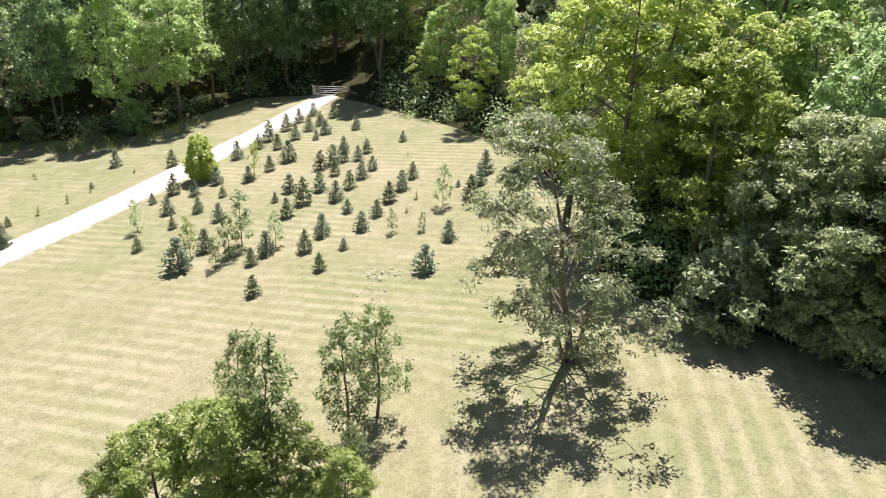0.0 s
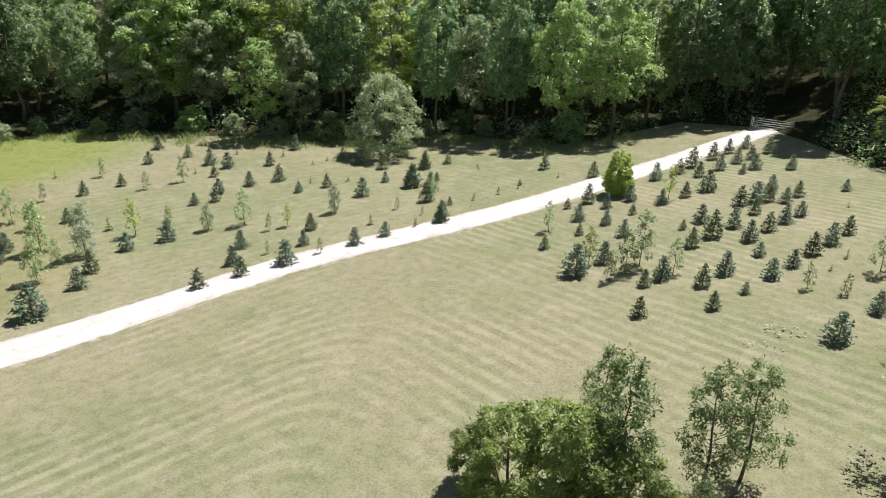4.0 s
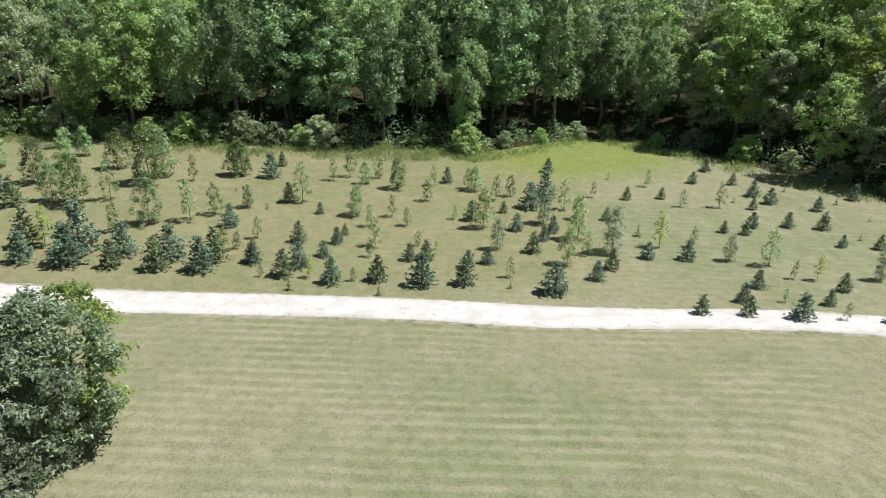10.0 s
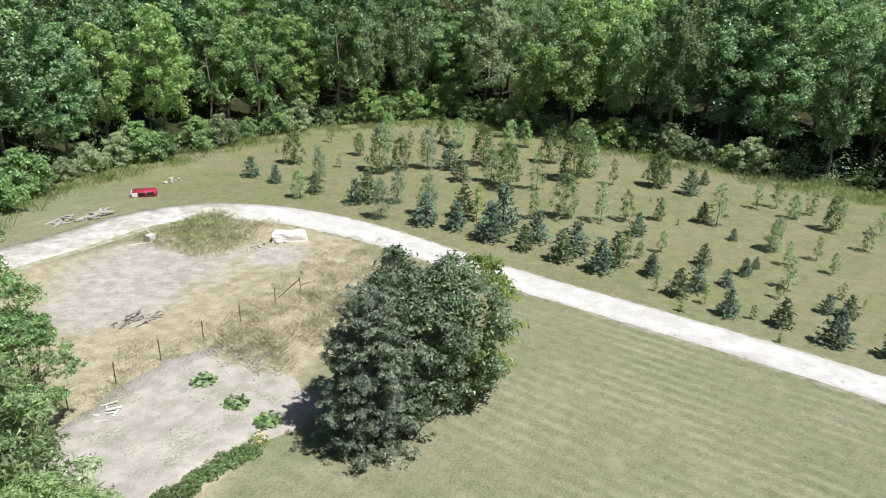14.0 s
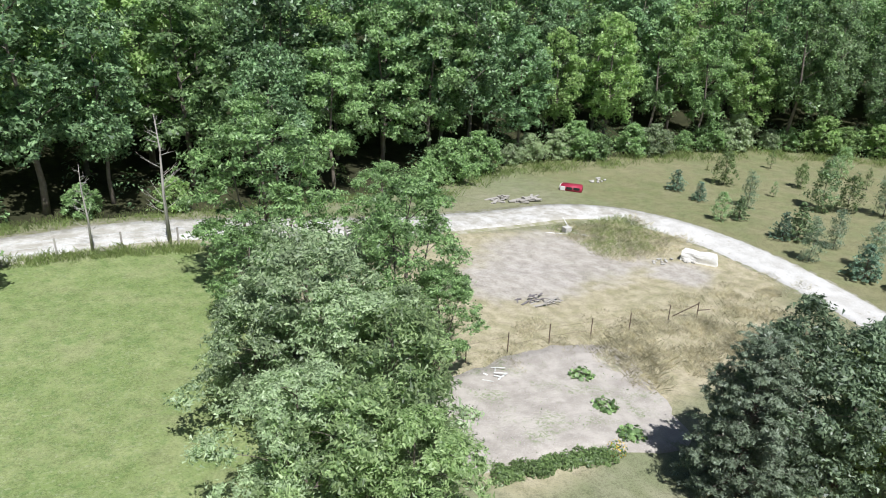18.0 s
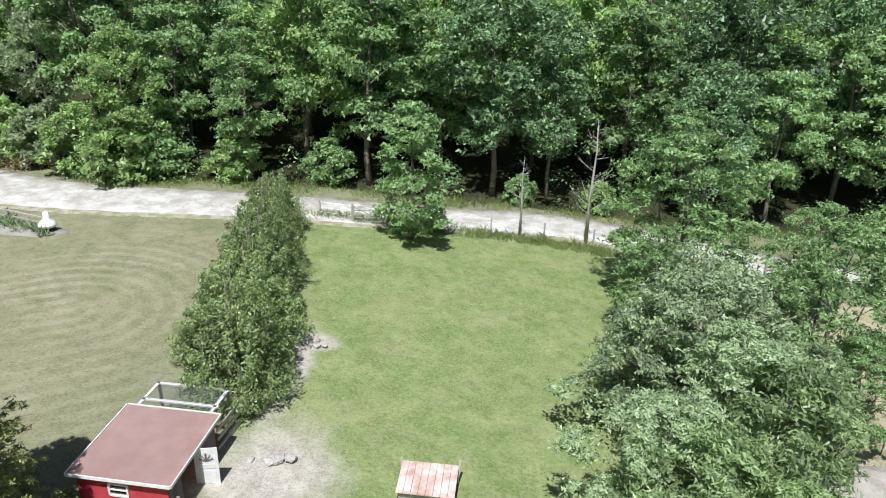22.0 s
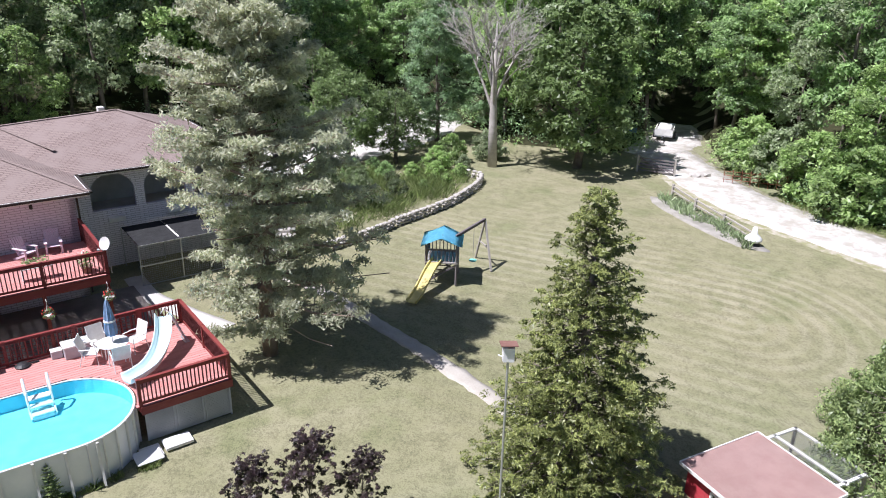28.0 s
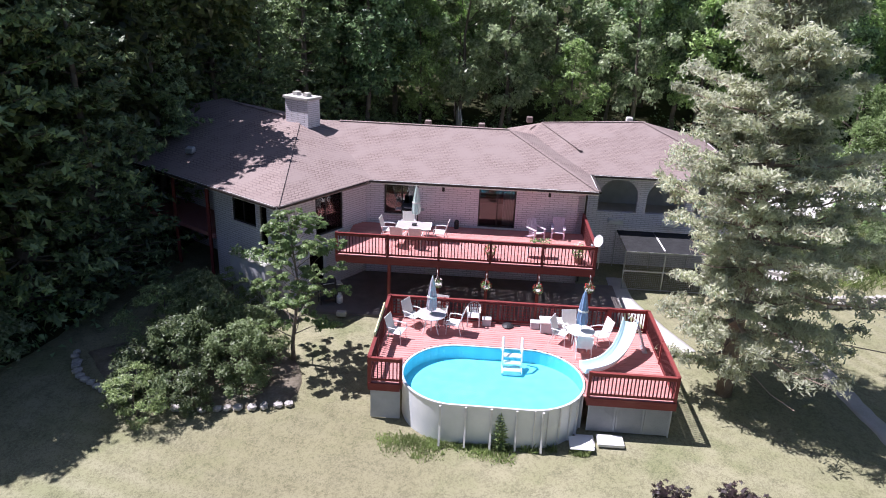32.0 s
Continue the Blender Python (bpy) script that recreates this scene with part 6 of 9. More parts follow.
def build_slide():
    sl = thing("pool_slide", "faded pale blue pool slide with metal ladder on the deck", "slide", HOUSE)
    # the chute curves from the ladder's top to the water
    path = [Vector(p) for p in ((0.38, -8.05, 2.36), (0.30, -8.35, 2.27), (0.10, -8.85, 1.98), (-0.2, -9.35, 1.74), (-0.65, -9.85, 1.58), (-1.2, -10.2, 1.54), (-1.55, -10.34, 1.55))]
    line = catmull(path, 0.15)
    bm = bmesh.new()
    rows = []
    for i, p in enumerate(line):
        d = (line[min(i + 1, len(line) - 1)] - line[max(0, i - 1)]).normalized()
        s = Vector((d.y, -d.x, 0)).normalized()
        u = s.cross(d)
        prof = ((-0.29, 0.20), (-0.25, 0.16), (-0.2, 0.02), (0.0, 0.0), (0.2, 0.02), (0.25, 0.16), (0.29, 0.20), (0.29, 0.16), (0.22, -0.03), (0.0, -0.05), (-0.22, -0.03), (-0.29, 0.16))
        rows.append([bm.verts.new(p + s * a + u * b) for a, b in prof])
    for a, b in zip(rows, rows[1:]):
        for k in range(12):
            bm.faces.new((a[k], a[(k + 1) % 12], b[(k + 1) % 12], b[k]))
    bm.faces.new(rows[0][::-1])
    bm.faces.new(rows[-1])
    bmesh.ops.recalc_face_normals(bm, faces=bm.faces[:])
    part("chute", bm, SLIDE_BLUE, sl, smooth=True)
    for s in (-0.24, 0.24):
        part("ladder_rail", rodded([(1.0, -8.15 + s, 1.3), (0.62, -8.12 + s, 2.4), (0.5, -8.12 + s, 2.62), (0.3, -8.3 + s, 2.5)], 0.02, 6), ALU, sl)
    for k in range(5):
        f = (k + 0.7) / 5.5
        part("rung", boxed(0.96 - 0.38 * f, 1.04 - 0.38 * f, -8.39, -7.91, 1.3 + 1.1 * f, 1.33 + 1.1 * f), ALU, sl)
    part("leg", rodded([(-0.3, -9.4, 1.3), (-0.24, -9.38, 1.68)], 0.022, 6), ALU, sl)
    part("leg", rodded([(0.12, -8.75, 1.3), (0.14, -8.75, 1.98)], 0.022, 6), ALU, sl)
    part("base_plate", boxed(0.9, 1.08, -8.45, -7.85, 1.3, 1.325), ALU, sl)


build_slide()


# ---- furniture on the decks ----
def placed(name, label, category, x, y, z, turn=0.0, group=""):
    return thing(name, label, category, HOUSE @ pose(x, y, z, 0, 0, turn), group)


def sling_chair(x, y, z, turn, group="sling chairs"):
    """A metal garden chair with a cloth sling; it faces -y."""
    c = placed("patio_chair", "pale sling patio chair with white tubular frame", "chair", x, y, z, turn, group)
    for s in (-0.27, 0.27):
        part("side_frame", rodded([(s, 0.32, 0.0), (s, 0.2, 0.42), (s, 0.38, 1.0)], 0.016, 6), WHITE, c)
        part("front_leg", rodded([(s, -0.27, 0.0), (s, -0.25, 0.42), (s, 0.2, 0.42)], 0.016, 6), WHITE, c)
        part("armrest", rodded([(s * 1.12, -0.28, 0.42), (s * 1.15, -0.26, 0.62), (s * 1.15, 0.05, 0.64), (s * 1.05, 0.28, 0.62)], 0.02, 6), WHITE, c)
    part("seat", boxed(-0.26, 0.26, -0.26, 0.2, 0.40, 0.425, bevel=0.01), SLING, c)
    part("backrest", beamed(((0, 0.2, 0.42), (0, 0.38, 1.0), 0.51, 0.022, (0, 1, 0))), SLING, c)
    return c


def plastic_chair(x, y, z, turn):
    c = placed("plastic_chair", "white moulded plastic garden chair with slatted round back", "chair", x, y, z, turn)
    part("seat", boxed(-0.25, 0.25, -0.24, 0.22, 0.40, 0.43, bevel=0.012), WHITE, c)
    for sx in (-0.23, 0.23):
        part("leg", beamed(((sx, -0.22, 0), (sx * 0.95, -0.2, 0.62), 0.05)), WHITE, c)
        part("leg", beamed(((sx, 0.27, 0), (sx * 0.95, 0.2, 0.62), 0.05)), WHITE, c)
        part("arm", beamed(((sx * 1.05, -0.23, 0.63), (sx * 1.05, 0.24, 0.65), 0.06, 0.03)), WHITE, c)
    pts = [(0.25 * math.cos(a), 0.24 + 0.05 * math.sin(a), 0.62 + 0.25 * math.sin(a)) for a in [math.pi * k / 10 for k in range(11)]]
    part("back_hoop", rodded(pts, 0.03, 6), WHITE, c)
    for k in range(5):
        s = -0.16 + 0.08 * k
        part("back_slat", beamed(((s * 0.8, 0.22, 0.43), (s, 0.27, 0.80 - abs(s) * 0.5), 0.045, 0.015)), WHITE, c)


def umbrella(x, y, z, cloth, label, h=2.35, name="patio_umbrella"):
    u = placed(name, label, "umbrella", x, y, z)
    part("pole", rodded([(0, 0, 0), (0, 0, h - 0.1)], 0.022, 8), WHITE, u)
    bm = bmesh.new()
    sides = 16
    prof = [(0.03, h), (0.07, h - 0.15), (0.13, h - 0.6), (0.17, h - 1.1), (0.15, h - 1.28)]
    rings = [[bm.verts.new((r * (1 + 0.28 * (k % 2)) * math.cos(k * math.tau / sides), r * (1 + 0.28 * (k % 2)) * math.sin(k * math.tau / sides), q)) for k in range(sides)] for r, q in prof]
    for a, b in zip(rings, rings[1:]):
        for k in range(sides):
            bm.faces.new((a[k], b[k], b[(k + 1) % sides], a[(k + 1) % sides]))
    bm.faces.new(rings[0])
    part("furled_canopy", bm, cloth, u)
    part("finial", lathed([(0.02, h), (0.03, h + 0.03), (0.01, h + 0.1)], 8), WHITE, u)
    part("tie_strap", lathed([(0.19, h - 0.78), (0.195, h - 0.75), (0.19, h - 0.72)], 12), OFFWHITE, u)


def round_table(x, y, z, r, material, label, glass=False):
    t = placed("round_table", label, "table", x, y, z)
    part("tabletop", lathed([(r - 0.02, 0.70), (r, 0.71), (r, 0.73), (r - 0.02, 0.735)], 28), TABLEGLASS if glass else material, t)
    if glass:
        part("rim", rodded([(r * math.cos(a), r * math.sin(a), 0.715) for a in [k * math.tau / 24 for k in range(25)]], 0.018, 5), WHITE, t)
    for k in range(4):
        a = math.pi / 4 + k * math.pi / 2
        c, s = math.cos(a), math.sin(a)
        part("leg", rodded([(c * r * 0.8, s * r * 0.8, 0), (c * r * 0.45, s * r * 0.45, 0.4), (c * r * 0.75, s * r * 0.75, 0.7)] if glass else [(c * r * 0.72, s * r * 0.72, 0), (c * r * 0.66, s * r * 0.66, 0.7)], 0.022, 6), WHITE, t)


def flower_ball(parent, material, r, seed, n=40, at=(0, 0, 0), name="flowers", size=0.07):
    rng = np.random.default_rng(seed)
    d = rng.normal(0, 1, (n, 3))
    d /= np.linalg.norm(d, axis=1, keepdims=True)
    me = flakes(name, d * r * rng.uniform(0.7, 1.05, (n, 1)) + np.array(at), size, size * 0.8, d, rng, 0.5)
    me.materials.append(material)
    return share(name, me, parent)


def hanging_basket(x, y, z, seed, colour, label):
    b = placed("hanging_basket", label, "flower basket", x, y, z)
    part("bowl", lathed([(0.08, -0.12), (0.17, -0.03), (0.19, 0.03), (0.17, 0.03)], 14), OFFWHITE, b)
    for k in range(3):
        a = k * math.tau / 3
        part("hanger", rodded([(0.17 * math.cos(a), 0.17 * math.sin(a), 0.03), (0, 0, 0.42)], 0.008, 4), OFFWHITE, b)
    part("hook", rodded([(0, 0, 0.42), (0, 0, 0.55), (0, 0.12, 0.6)], 0.012, 5), OFFWHITE, b)
    flower_ball(b, LEAF_MID, 0.22, seed, 70, (0, 0, 0.06), "foliage", 0.11)
    flower_ball(b, colour, 0.25, seed + 1, 55, (0, 0, 0.09))


def flower_pot(x, y, z, seed, r, h, colour, label, n=60):
    p = placed("flower_pot", label, "potted plant", x, y, z)
    part("pot", lathed([(r * 0.7, 0), (r, h * 0.92), (r * 1.1, h), (r * 0.9, h)], 14), plain("pot_clay", (0.20, 0.12, 0.09), (0.27, 0.17, 0.13), 6, 0.8) if "pot_clay" not in bpy.data.materials else bpy.data.materials["pot_clay"], p)
    flower_ball(p, LEAF_MID, r * 1.5, seed, n, (0, 0, h + r), "foliage", 0.13)
    if colour:
        flower_ball(p, colour, r * 1.6, seed + 1, n, (0, 0, h + r * 1.1), size=0.09)


def adirondack(x, y, z, turn):
    c = placed("adirondack_chair", "faded lilac slatted adirondack chair on the upper deck", "chair", x, y, z, turn, "adirondack chairs")
    c.matrix_basis = c.matrix_basis @ Matrix.Scale(0.88, 4)
    for k in range(5):
        part("seat_slat", beamed(((-0.27, -0.3 + k * 0.125, 0.38 - k * 0.03), (0.27, -0.3 + k * 0.125, 0.38 - k * 0.03), 0.11, 0.022)), LILAC, c)
    for k in range(6):
        s = (k - 2.5) * 0.1
        part("back_slat", beamed(((s * 0.85, 0.2, 0.24), (s * 1.15, 0.5, 1.05 - abs(s) * 0.3), 0.085, 0.02)), LILAC, c)
    for s in (-0.32, 0.32):
        part("arm", beamed(((s, -0.4, 0.58), (s, 0.38, 0.58), 0.13, 0.025)), LILAC, c)
        part("front_leg", beamed(((s, -0.32, 0), (s, -0.32, 0.57), 0.09, 0.03)), LILAC, c)
        part("side_rail", beamed(((s * 0.92, -0.36, 0.36), (s * 0.92, 0.5, 0.0), 0.03, 0.1)), LILAC, c)
    part("cross_rail", beamed(((-0.3, 0.32, 0.56), (0.3, 0.32, 0.56), 0.05, 0.03)), LILAC, c)


def grill(x, y, z, turn, label, tank=True):
    g = placed("barbecue_grill", label, "barbecue", x, y, z, turn)
    part("firebox", boxed(-0.38, 0.38, -0.25, 0.25, 0.72, 0.95, bevel=0.03), BLACK, g)
    bm = bmesh.new()
    n = 8
    rows = [[bm.verts.new((s, 0.26 * math.cos(math.pi * k / n), 0.955 + 0.22 * math.sin(math.pi * k / n))) for k in range(n + 1)] for s in (-0.38, 0.38)]
    for k in range(n):
        bm.faces.new((rows[0][k], rows[0][k + 1], rows[1][k + 1], rows[1][k]))
    bm.faces.new(rows[0][::-1])
    bm.faces.new(rows[1])
    bmesh.ops.recalc_face_normals(bm, faces=bm.faces[:])
    part("lid", bm, BLACK, g)
    part("handle", rodded([(-0.25, -0.3, 1.03), (0.25, -0.3, 1.03)], 0.015, 6), ALU, g)
    for s in (-1, 1):
        part("side_shelf", boxed(min(s * 0.4, s * 0.68), max(s * 0.4, s * 0.68), -0.22, 0.22, 0.86, 0.89), ALU, g)
        for yy in (-0.2, 0.2):
            part("leg", beamed(((s * 0.34, yy, 0), (s * 0.34, yy, 0.72), 0.04)), BLACK, g)
    part("shelf", boxed(-0.34, 0.34, -0.2, 0.2, 0.2, 0.23), BLACK, g)
    if tank:
        part("gas_tank", lathed([(0.09, 0.0), (0.15, 0.05), (0.15, 0.33), (0.08, 0.42), (0.08, 0.5)], 12, (0.5, -0.3, 0)), WHITE, g, "white propane bottle")


def build_deck_things():
    # pool deck
    round_table(-7.0, -7.75, 1.3, 0.55, WHITE, "round glass patio table with white frame", True)
    umbrella(-7.0, -7.75, 1.3, STRIPECLOTH, "furled grey-lilac patio umbrella through the glass table", 2.2)
    for x, y, t in ((-7.75, -7.35, 60), (-6.75, -6.95, -10), (-6.1, -7.75, -100), (-8.2, -8.7, 75)):
        sling_chair(x, y, 1.3, t)
    plastic_chair(-5.4, -7.0, 1.3, 0)
    round_table(-1.42, -8.35, 1.3, 0.5, WHITE, "round white plastic patio table")
    umbrella(-1.42, -8.35, 1.3, BLUECLOTH, "furled faded blue patio umbrella through the white table", 2.3)
    for x, y, t in ((-2.1, -8.0, 65), (-0.62, -7.95, -70), (-1.35, -8.95, 175), (-1.7, -7.55, 10)):
        sling_chair(x, y, 1.3, t)
    for x in (-4.88, -3.0):
        k = placed("storage_cube", "small grey plastic storage cube on the pool deck", "storage box", x, -6.95, 1.3)
        part("body", boxed(-0.17, 0.17, -0.15, 0.15, 0, 0.26, bevel=0.015), GREYWALL, k)
        part("lid", boxed(-0.18, 0.18, -0.16, 0.16, 0.265, 0.3, bevel=0.01), OFFWHITE, k)
    d = placed("deck_box", "grey storage bench with pale lid on the pool deck", "storage box", -2.3, -7.15, 1.3)
    part("body", boxed(-0.5, 0.5, -0.25, 0.25, 0, 0.42, bevel=0.02), GREYWALL, d)
    part("lid", boxed(-0.54, 0.54, -0.29, 0.29, 0.425, 0.5, bevel=0.02), OFFWHITE, d)
    part("towel", boxed(-0.12, 0.2, -0.1, 0.08, 0.505, 0.53, bevel=0.008), GREYWALL, d)
    pm = placed("pump_cover", "low dark pump cover lying on the pool deck", "pump", -4.05, -7.0, 1.3)
    part("body", lathed([(0.22, 0), (0.24, 0.05), (0.15, 0.12), (0.05, 0.15)], 14), BLACK, pm)
    part("pipe", rodded([(0.2, 0, 0.06), (0.5, 0.05, 0.03)], 0.025, 6), BLACK, pm)
    for i, (x, col, w) in enumerate(((-7.05, PINKFLOWER, "pale"), (-4.95, REDFLOWER, "red"), (-2.74, REDFLOWER, "red"), (-0.6, REDFLOWER, "red"))):
        hanging_basket(x, -4.3, 1.72 if i < 3 else 1.9, 200 + i * 3, col, f"hanging basket with {w} flowers below the upper deck")
    tw = placed("pool_towel", "yellow-striped towel hung over the deck rail", "towel", -8.78, -9.0, 1.3)
    part("cloth", beamed(((0, -1.2, 0.93), (0, 1.1, 1.0), 0.05, 0.34)), plain("pale_yellow_cloth", (0.55, 0.50, 0.25), (0.66, 0.62, 0.40), 8, 0.9), tw)
    # upper deck
    t = placed("dining_table", "white metal patio dining table with glass top", "table", -8.35, -1.75, 2.7)
    part("tabletop", boxed(-0.75, 0.75, -0.48, 0.48, 0.70, 0.72, bevel=0.008), TABLEGLASS, t)
    for a, b in (((-0.77, -0.5), (0.77, -0.5)), ((0.77, -0.5), (0.77, 0.5)), ((0.77, 0.5), (-0.77, 0.5)), ((-0.77, 0.5), (-0.77, -0.5))):
        part("edge_rail", beamed(((*a, 0.71), (*b, 0.71), 0.04)), WHITE, t)
    for a in (-0.65, 0.65):
        for b in (-0.4, 0.4):
            part("leg", rodded([(a, b, 0), (a * 0.92, b * 0.92, 0.7)], 0.022, 6), WHITE, t)
    part("centre_piece", boxed(-0.1, 0.12, -0.1, 0.1, 0.725, 0.82, bevel=0.02), BLACK, t)
    for x, y, tn in ((-9.55, -1.6, 85), (-8.7, -0.95, 5), (-7.15, -1.6, -95), (-8.2, -2.55, 180), (-9.0, -2.5, 170)):
        sling_chair(x, y, 2.7, tn)
    umbrella(-8.35, -0.9, 2.7, MINTCLOTH, "furled pale mint patio umbrella on the upper deck", 2.3)
    grill(-8.75, 0.1, 2.7, 0, "grey covered barbecue against the house wall on the upper deck", False)
    adirondack(-2.75, -0.55, 2.7, 35)
    adirondack(-1.7, -0.3, 2.7, -5)
    c = placed("ash_can", "small black cylindrical can by the wall", "bin", -6.5, 0.2, 2.7)
    part("body", lathed([(0.11, 0), (0.12, 0.3), (0.1, 0.38)], 12), BLACK, c)
    part("lid", lathed([(0.12, 0.382), (0.05, 0.44)], 12), BLACK, c)
    flower_pot(-4.85, -3.5, 2.7, 301, 0.17, 0.26, REDFLOWER, "potted red geranium behind the deck rail")
    flower_pot(-1.05, -3.3, 2.7, 305, 0.22, 0.3, PINKFLOWER, "large pot of pale pink flowers in the deck corner", 90)
    pl = placed("planter_table", "low table with potted plants on the upper deck", "planter", -2.7, -2.95, 2.7)
    part("top", boxed(-0.55, 0.55, -0.2, 0.2, 0.5, 0.53), OFFWHITE, pl)
    for a in (-0.5, 0.5):
        part("leg", beamed(((a, 0, 0), (a, 0, 0.5), 0.05, 0.3)), OFFWHITE, pl)
    for k in range(3):
        part("plant_tray", boxed(-0.42 + k * 0.3, -0.2 + k * 0.3, -0.1, 0.1, 0.534, 0.6, bevel=0.01), DARKWOOD, pl)
        flower_ball(pl, LEAF_MID, 0.17, 320 + k, 40, (-0.31 + k * 0.3, 0, 0.72), "foliage", 0.1)
    # dish on the deck's corner post
    s = placed("satellite_dish", "pale grey satellite dish on the deck's corner post", "satellite dish", -0.3, -3.9, 3.0, -20)
    part("mast", rodded([(0, 0, -0.3), (0, 0, 0.9), (0.1, -0.05, 1.0)], 0.022, 6), ALU, s)
    dish = part("reflector", lathed([(0.01, -0.02), (0.14, 0.0), (0.25, 0.05), (0.26, 0.055), (0.14, -0.015), (0.01, -0.035)], 24), OFFWHITE, s, smooth=True)
    dish.matrix_basis = pose(-0.05, -0.12, 0.98, 68, 0, -38)
    part("feed_arm", rodded([(0.0, -0.1, 0.78), (-0.25, -0.45, 0.85)], 0.014, 5), ALU, s)
    part("feed_horn", boxed(-0.3, -0.22, -0.52, -0.42, 0.84, 0.91, bevel=0.01), GREYWALL, s)
    # ground level
    grill(-12.05, -3.4, 0.1, 30, "black gas barbecue with white propane bottle on the patio")
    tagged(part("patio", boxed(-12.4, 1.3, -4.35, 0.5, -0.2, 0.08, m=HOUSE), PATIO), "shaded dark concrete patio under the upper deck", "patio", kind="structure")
    b = placed("concrete_block", "pale concrete block on the patio edge", "block", -11.15, -4.6, 0.08)
    part("block", boxed(-0.2, 0.2, -0.12, 0.12, 0, 0.2, bevel=0.01), CONCRETE, b)


build_deck_things()


def build_planter():
    """A raised stucco planter along the front of the end wing."""
    p = thing("planter_box", "white stucco planter with low green plants under the end window", "planter", HOUSE @ pose(-13.7, -4.85, 0, 0, 0, 147))
    part("box", boxed(0.35, 2.7, 0.02, 0.5, 0.0, 2.35, bevel=0.03), plain("white_stucco", (0.66, 0.65, 0.66), (0.56, 0.55, 0.57), 3, 0.9, bump=0.4), p)
    part("ledge", boxed(0.30, 2.75, 0.0, 0.55, 2.35, 2.43, bevel=0.015), CONCRETE, p)
    rng = np.random.default_rng(55)
    c = rng.uniform((0.4, 0.08, 2.4), (2.65, 0.6, 2.75), (420, 3))
    me = sprays("leaves", c, 0.13, 0.07, np.tile(np.array([0.0, 0.3, 0.9]), (420, 1)), rng, 0.5)
    me.materials.append(LEAF_MID)
    share("leaves", me, p)


build_planter()


# ---- particular trees and shrubs ----
def plant_specials():
    loc = "locust tree with airy grey-green foliage"
    g = grow.plant
    g("lawn locust", lambda: crowned("tall locust tree with airy grey-green foliage standing alone on the lawn", LEAF_LOCUST, 101, 9.8, 3.9, 0.18, 58, 18, 18, 0.19, 0.42, 1.05, 0.5, 0.14, 0.4, 0.26, 2.2, 0.13, lean=(-0.19, 0.02), droop=0.2, forks=2, spread=0.6, out=0.7, limb=2), 5.2, 23.8, 1.0, 0)
    for x, y, k, turn in ((14.9, 23.7, 0.84, 40), (16.7, 22.5, 0.9, 150), (13.2, 27.6, 0.62, 260), (14.6, 26.6, 0.8, 330)):
        g("edge ash", lambda: crowned("leafy grey-green tree with boughs low over the lawn's edge", LEAF_EDGE, 121, 11.0, 3.2, 0.08, 56, 20, 18, 0.25, 0.45, 1.2, 0.6, 0.15, 0.5, 0.26, 2.0, 0.14, spread=0.65), x, y, k, turn)
    def bush(k):
        mat, label = ((LEAF_SILVER, "pale grey-green bush"), (LEAF_FRESH, "fresh green bush"), (LEAF_MID, "mid green leafy bush"))[k]
        return lambda: crowned(label + " at the foot of the wood", mat, 127, 3.6, 1.9, 0.02, 34, 15, 12, 0.26, 0.55, 0.85, 0.7, 0.13, 0.6, 0.35, 1.7, 0.06, name="bush", category="bush", group="bushes at the wood's foot", spread=0.6)
    # bushes under the eye
    g("cherry", lambda: crowned("bushy bright green cherry tree on the lawn", LEAF_OLIVE, 102, 4.6, 1.9, 0.05, 46, 18, 16, 0.19, 0.36, 0.62, 0.7, 0.1, 0.6, 0.22, 2.0, 0.07, droop=0.5, forks=2, spread=0.5), -6.3, 16.3, 0.95, 0)
    g("cherry", None, -8.2, 16.0, 0.84, 120)
    g("cherry", None, -4.7, 16.3, 0.80, 200)
    g("cherry", None, -2.7, 16.2, 0.52, 290)
    g("cherry", None, -9.6, 16.4, 0.55, 60)
    g("pear", lambda: crowned("slim young pear tree with sparse green leaves", LEAF_YOUNG, 103, 4.7, 0.95, 0.2, 34, 9, 13, 0.13, 0.45, 0.42, 1.1, 0.08, 1.0, 0.3, 2.0, 0.055, spread=0.7, limb=1), -3.1, 19.7, 1.0, 0)
    g("pear", None, -2.2, 20.9, 0.95, 100)
    g("pear", None, -7.2, 21.0, 0.78, 200)
    g("pear", None, -5.2, 17.3, 1.2, 260)
    g("pear", None, -2.6, 17.2, 0.55, 30)
    # clump by the garden
    g("blue spruce", lambda: tiered("dense dark grey-green spruce by the vegetable garden", LEAF_GREYSPRUCE, 104, 6.8, 2.1, 19, 13, 105, 0.15, 0.44, 0.5, twigs=4, thin=0.3), -20.2, -11.3, 1.0, 0)
    g("clump maple", lambda: crowned("bushy deciduous tree with dull green leaves by the garden", LEAF_CLUMP, 105, 7.3, 2.15, 0.05, 50, 18, 18, 0.2, 0.5, 0.95, 0.75, 0.13, 0.7, 0.24, 2.2, 0.12, spread=0.6), -22.4, -10.9, 1.0, 0)
    g("clump maple", None, -24.4, -9.9, 0.95, 140)
    g("clump walnut", lambda: crowned("bright green walnut tree at the drive side of the clump", LEAF_OLIVE, 106, 6.2, 2.2, 0.08, 42, 17, 16, 0.26, 0.45, 0.95, 0.6, 0.14, 0.5, 0.24, 2.2, 0.1, spread=0.5), -27.0, -9.5, 1.0, 0)
    g("blue spruce", None, -22.4, -12.2, 0.62, 80)
    # line of trees between paddock and dry yard
    def row(key, make, a, d, k, turn):
        g(key, make, -d * math.sin(radians(a)), d * math.cos(radians(a)), k, turn)
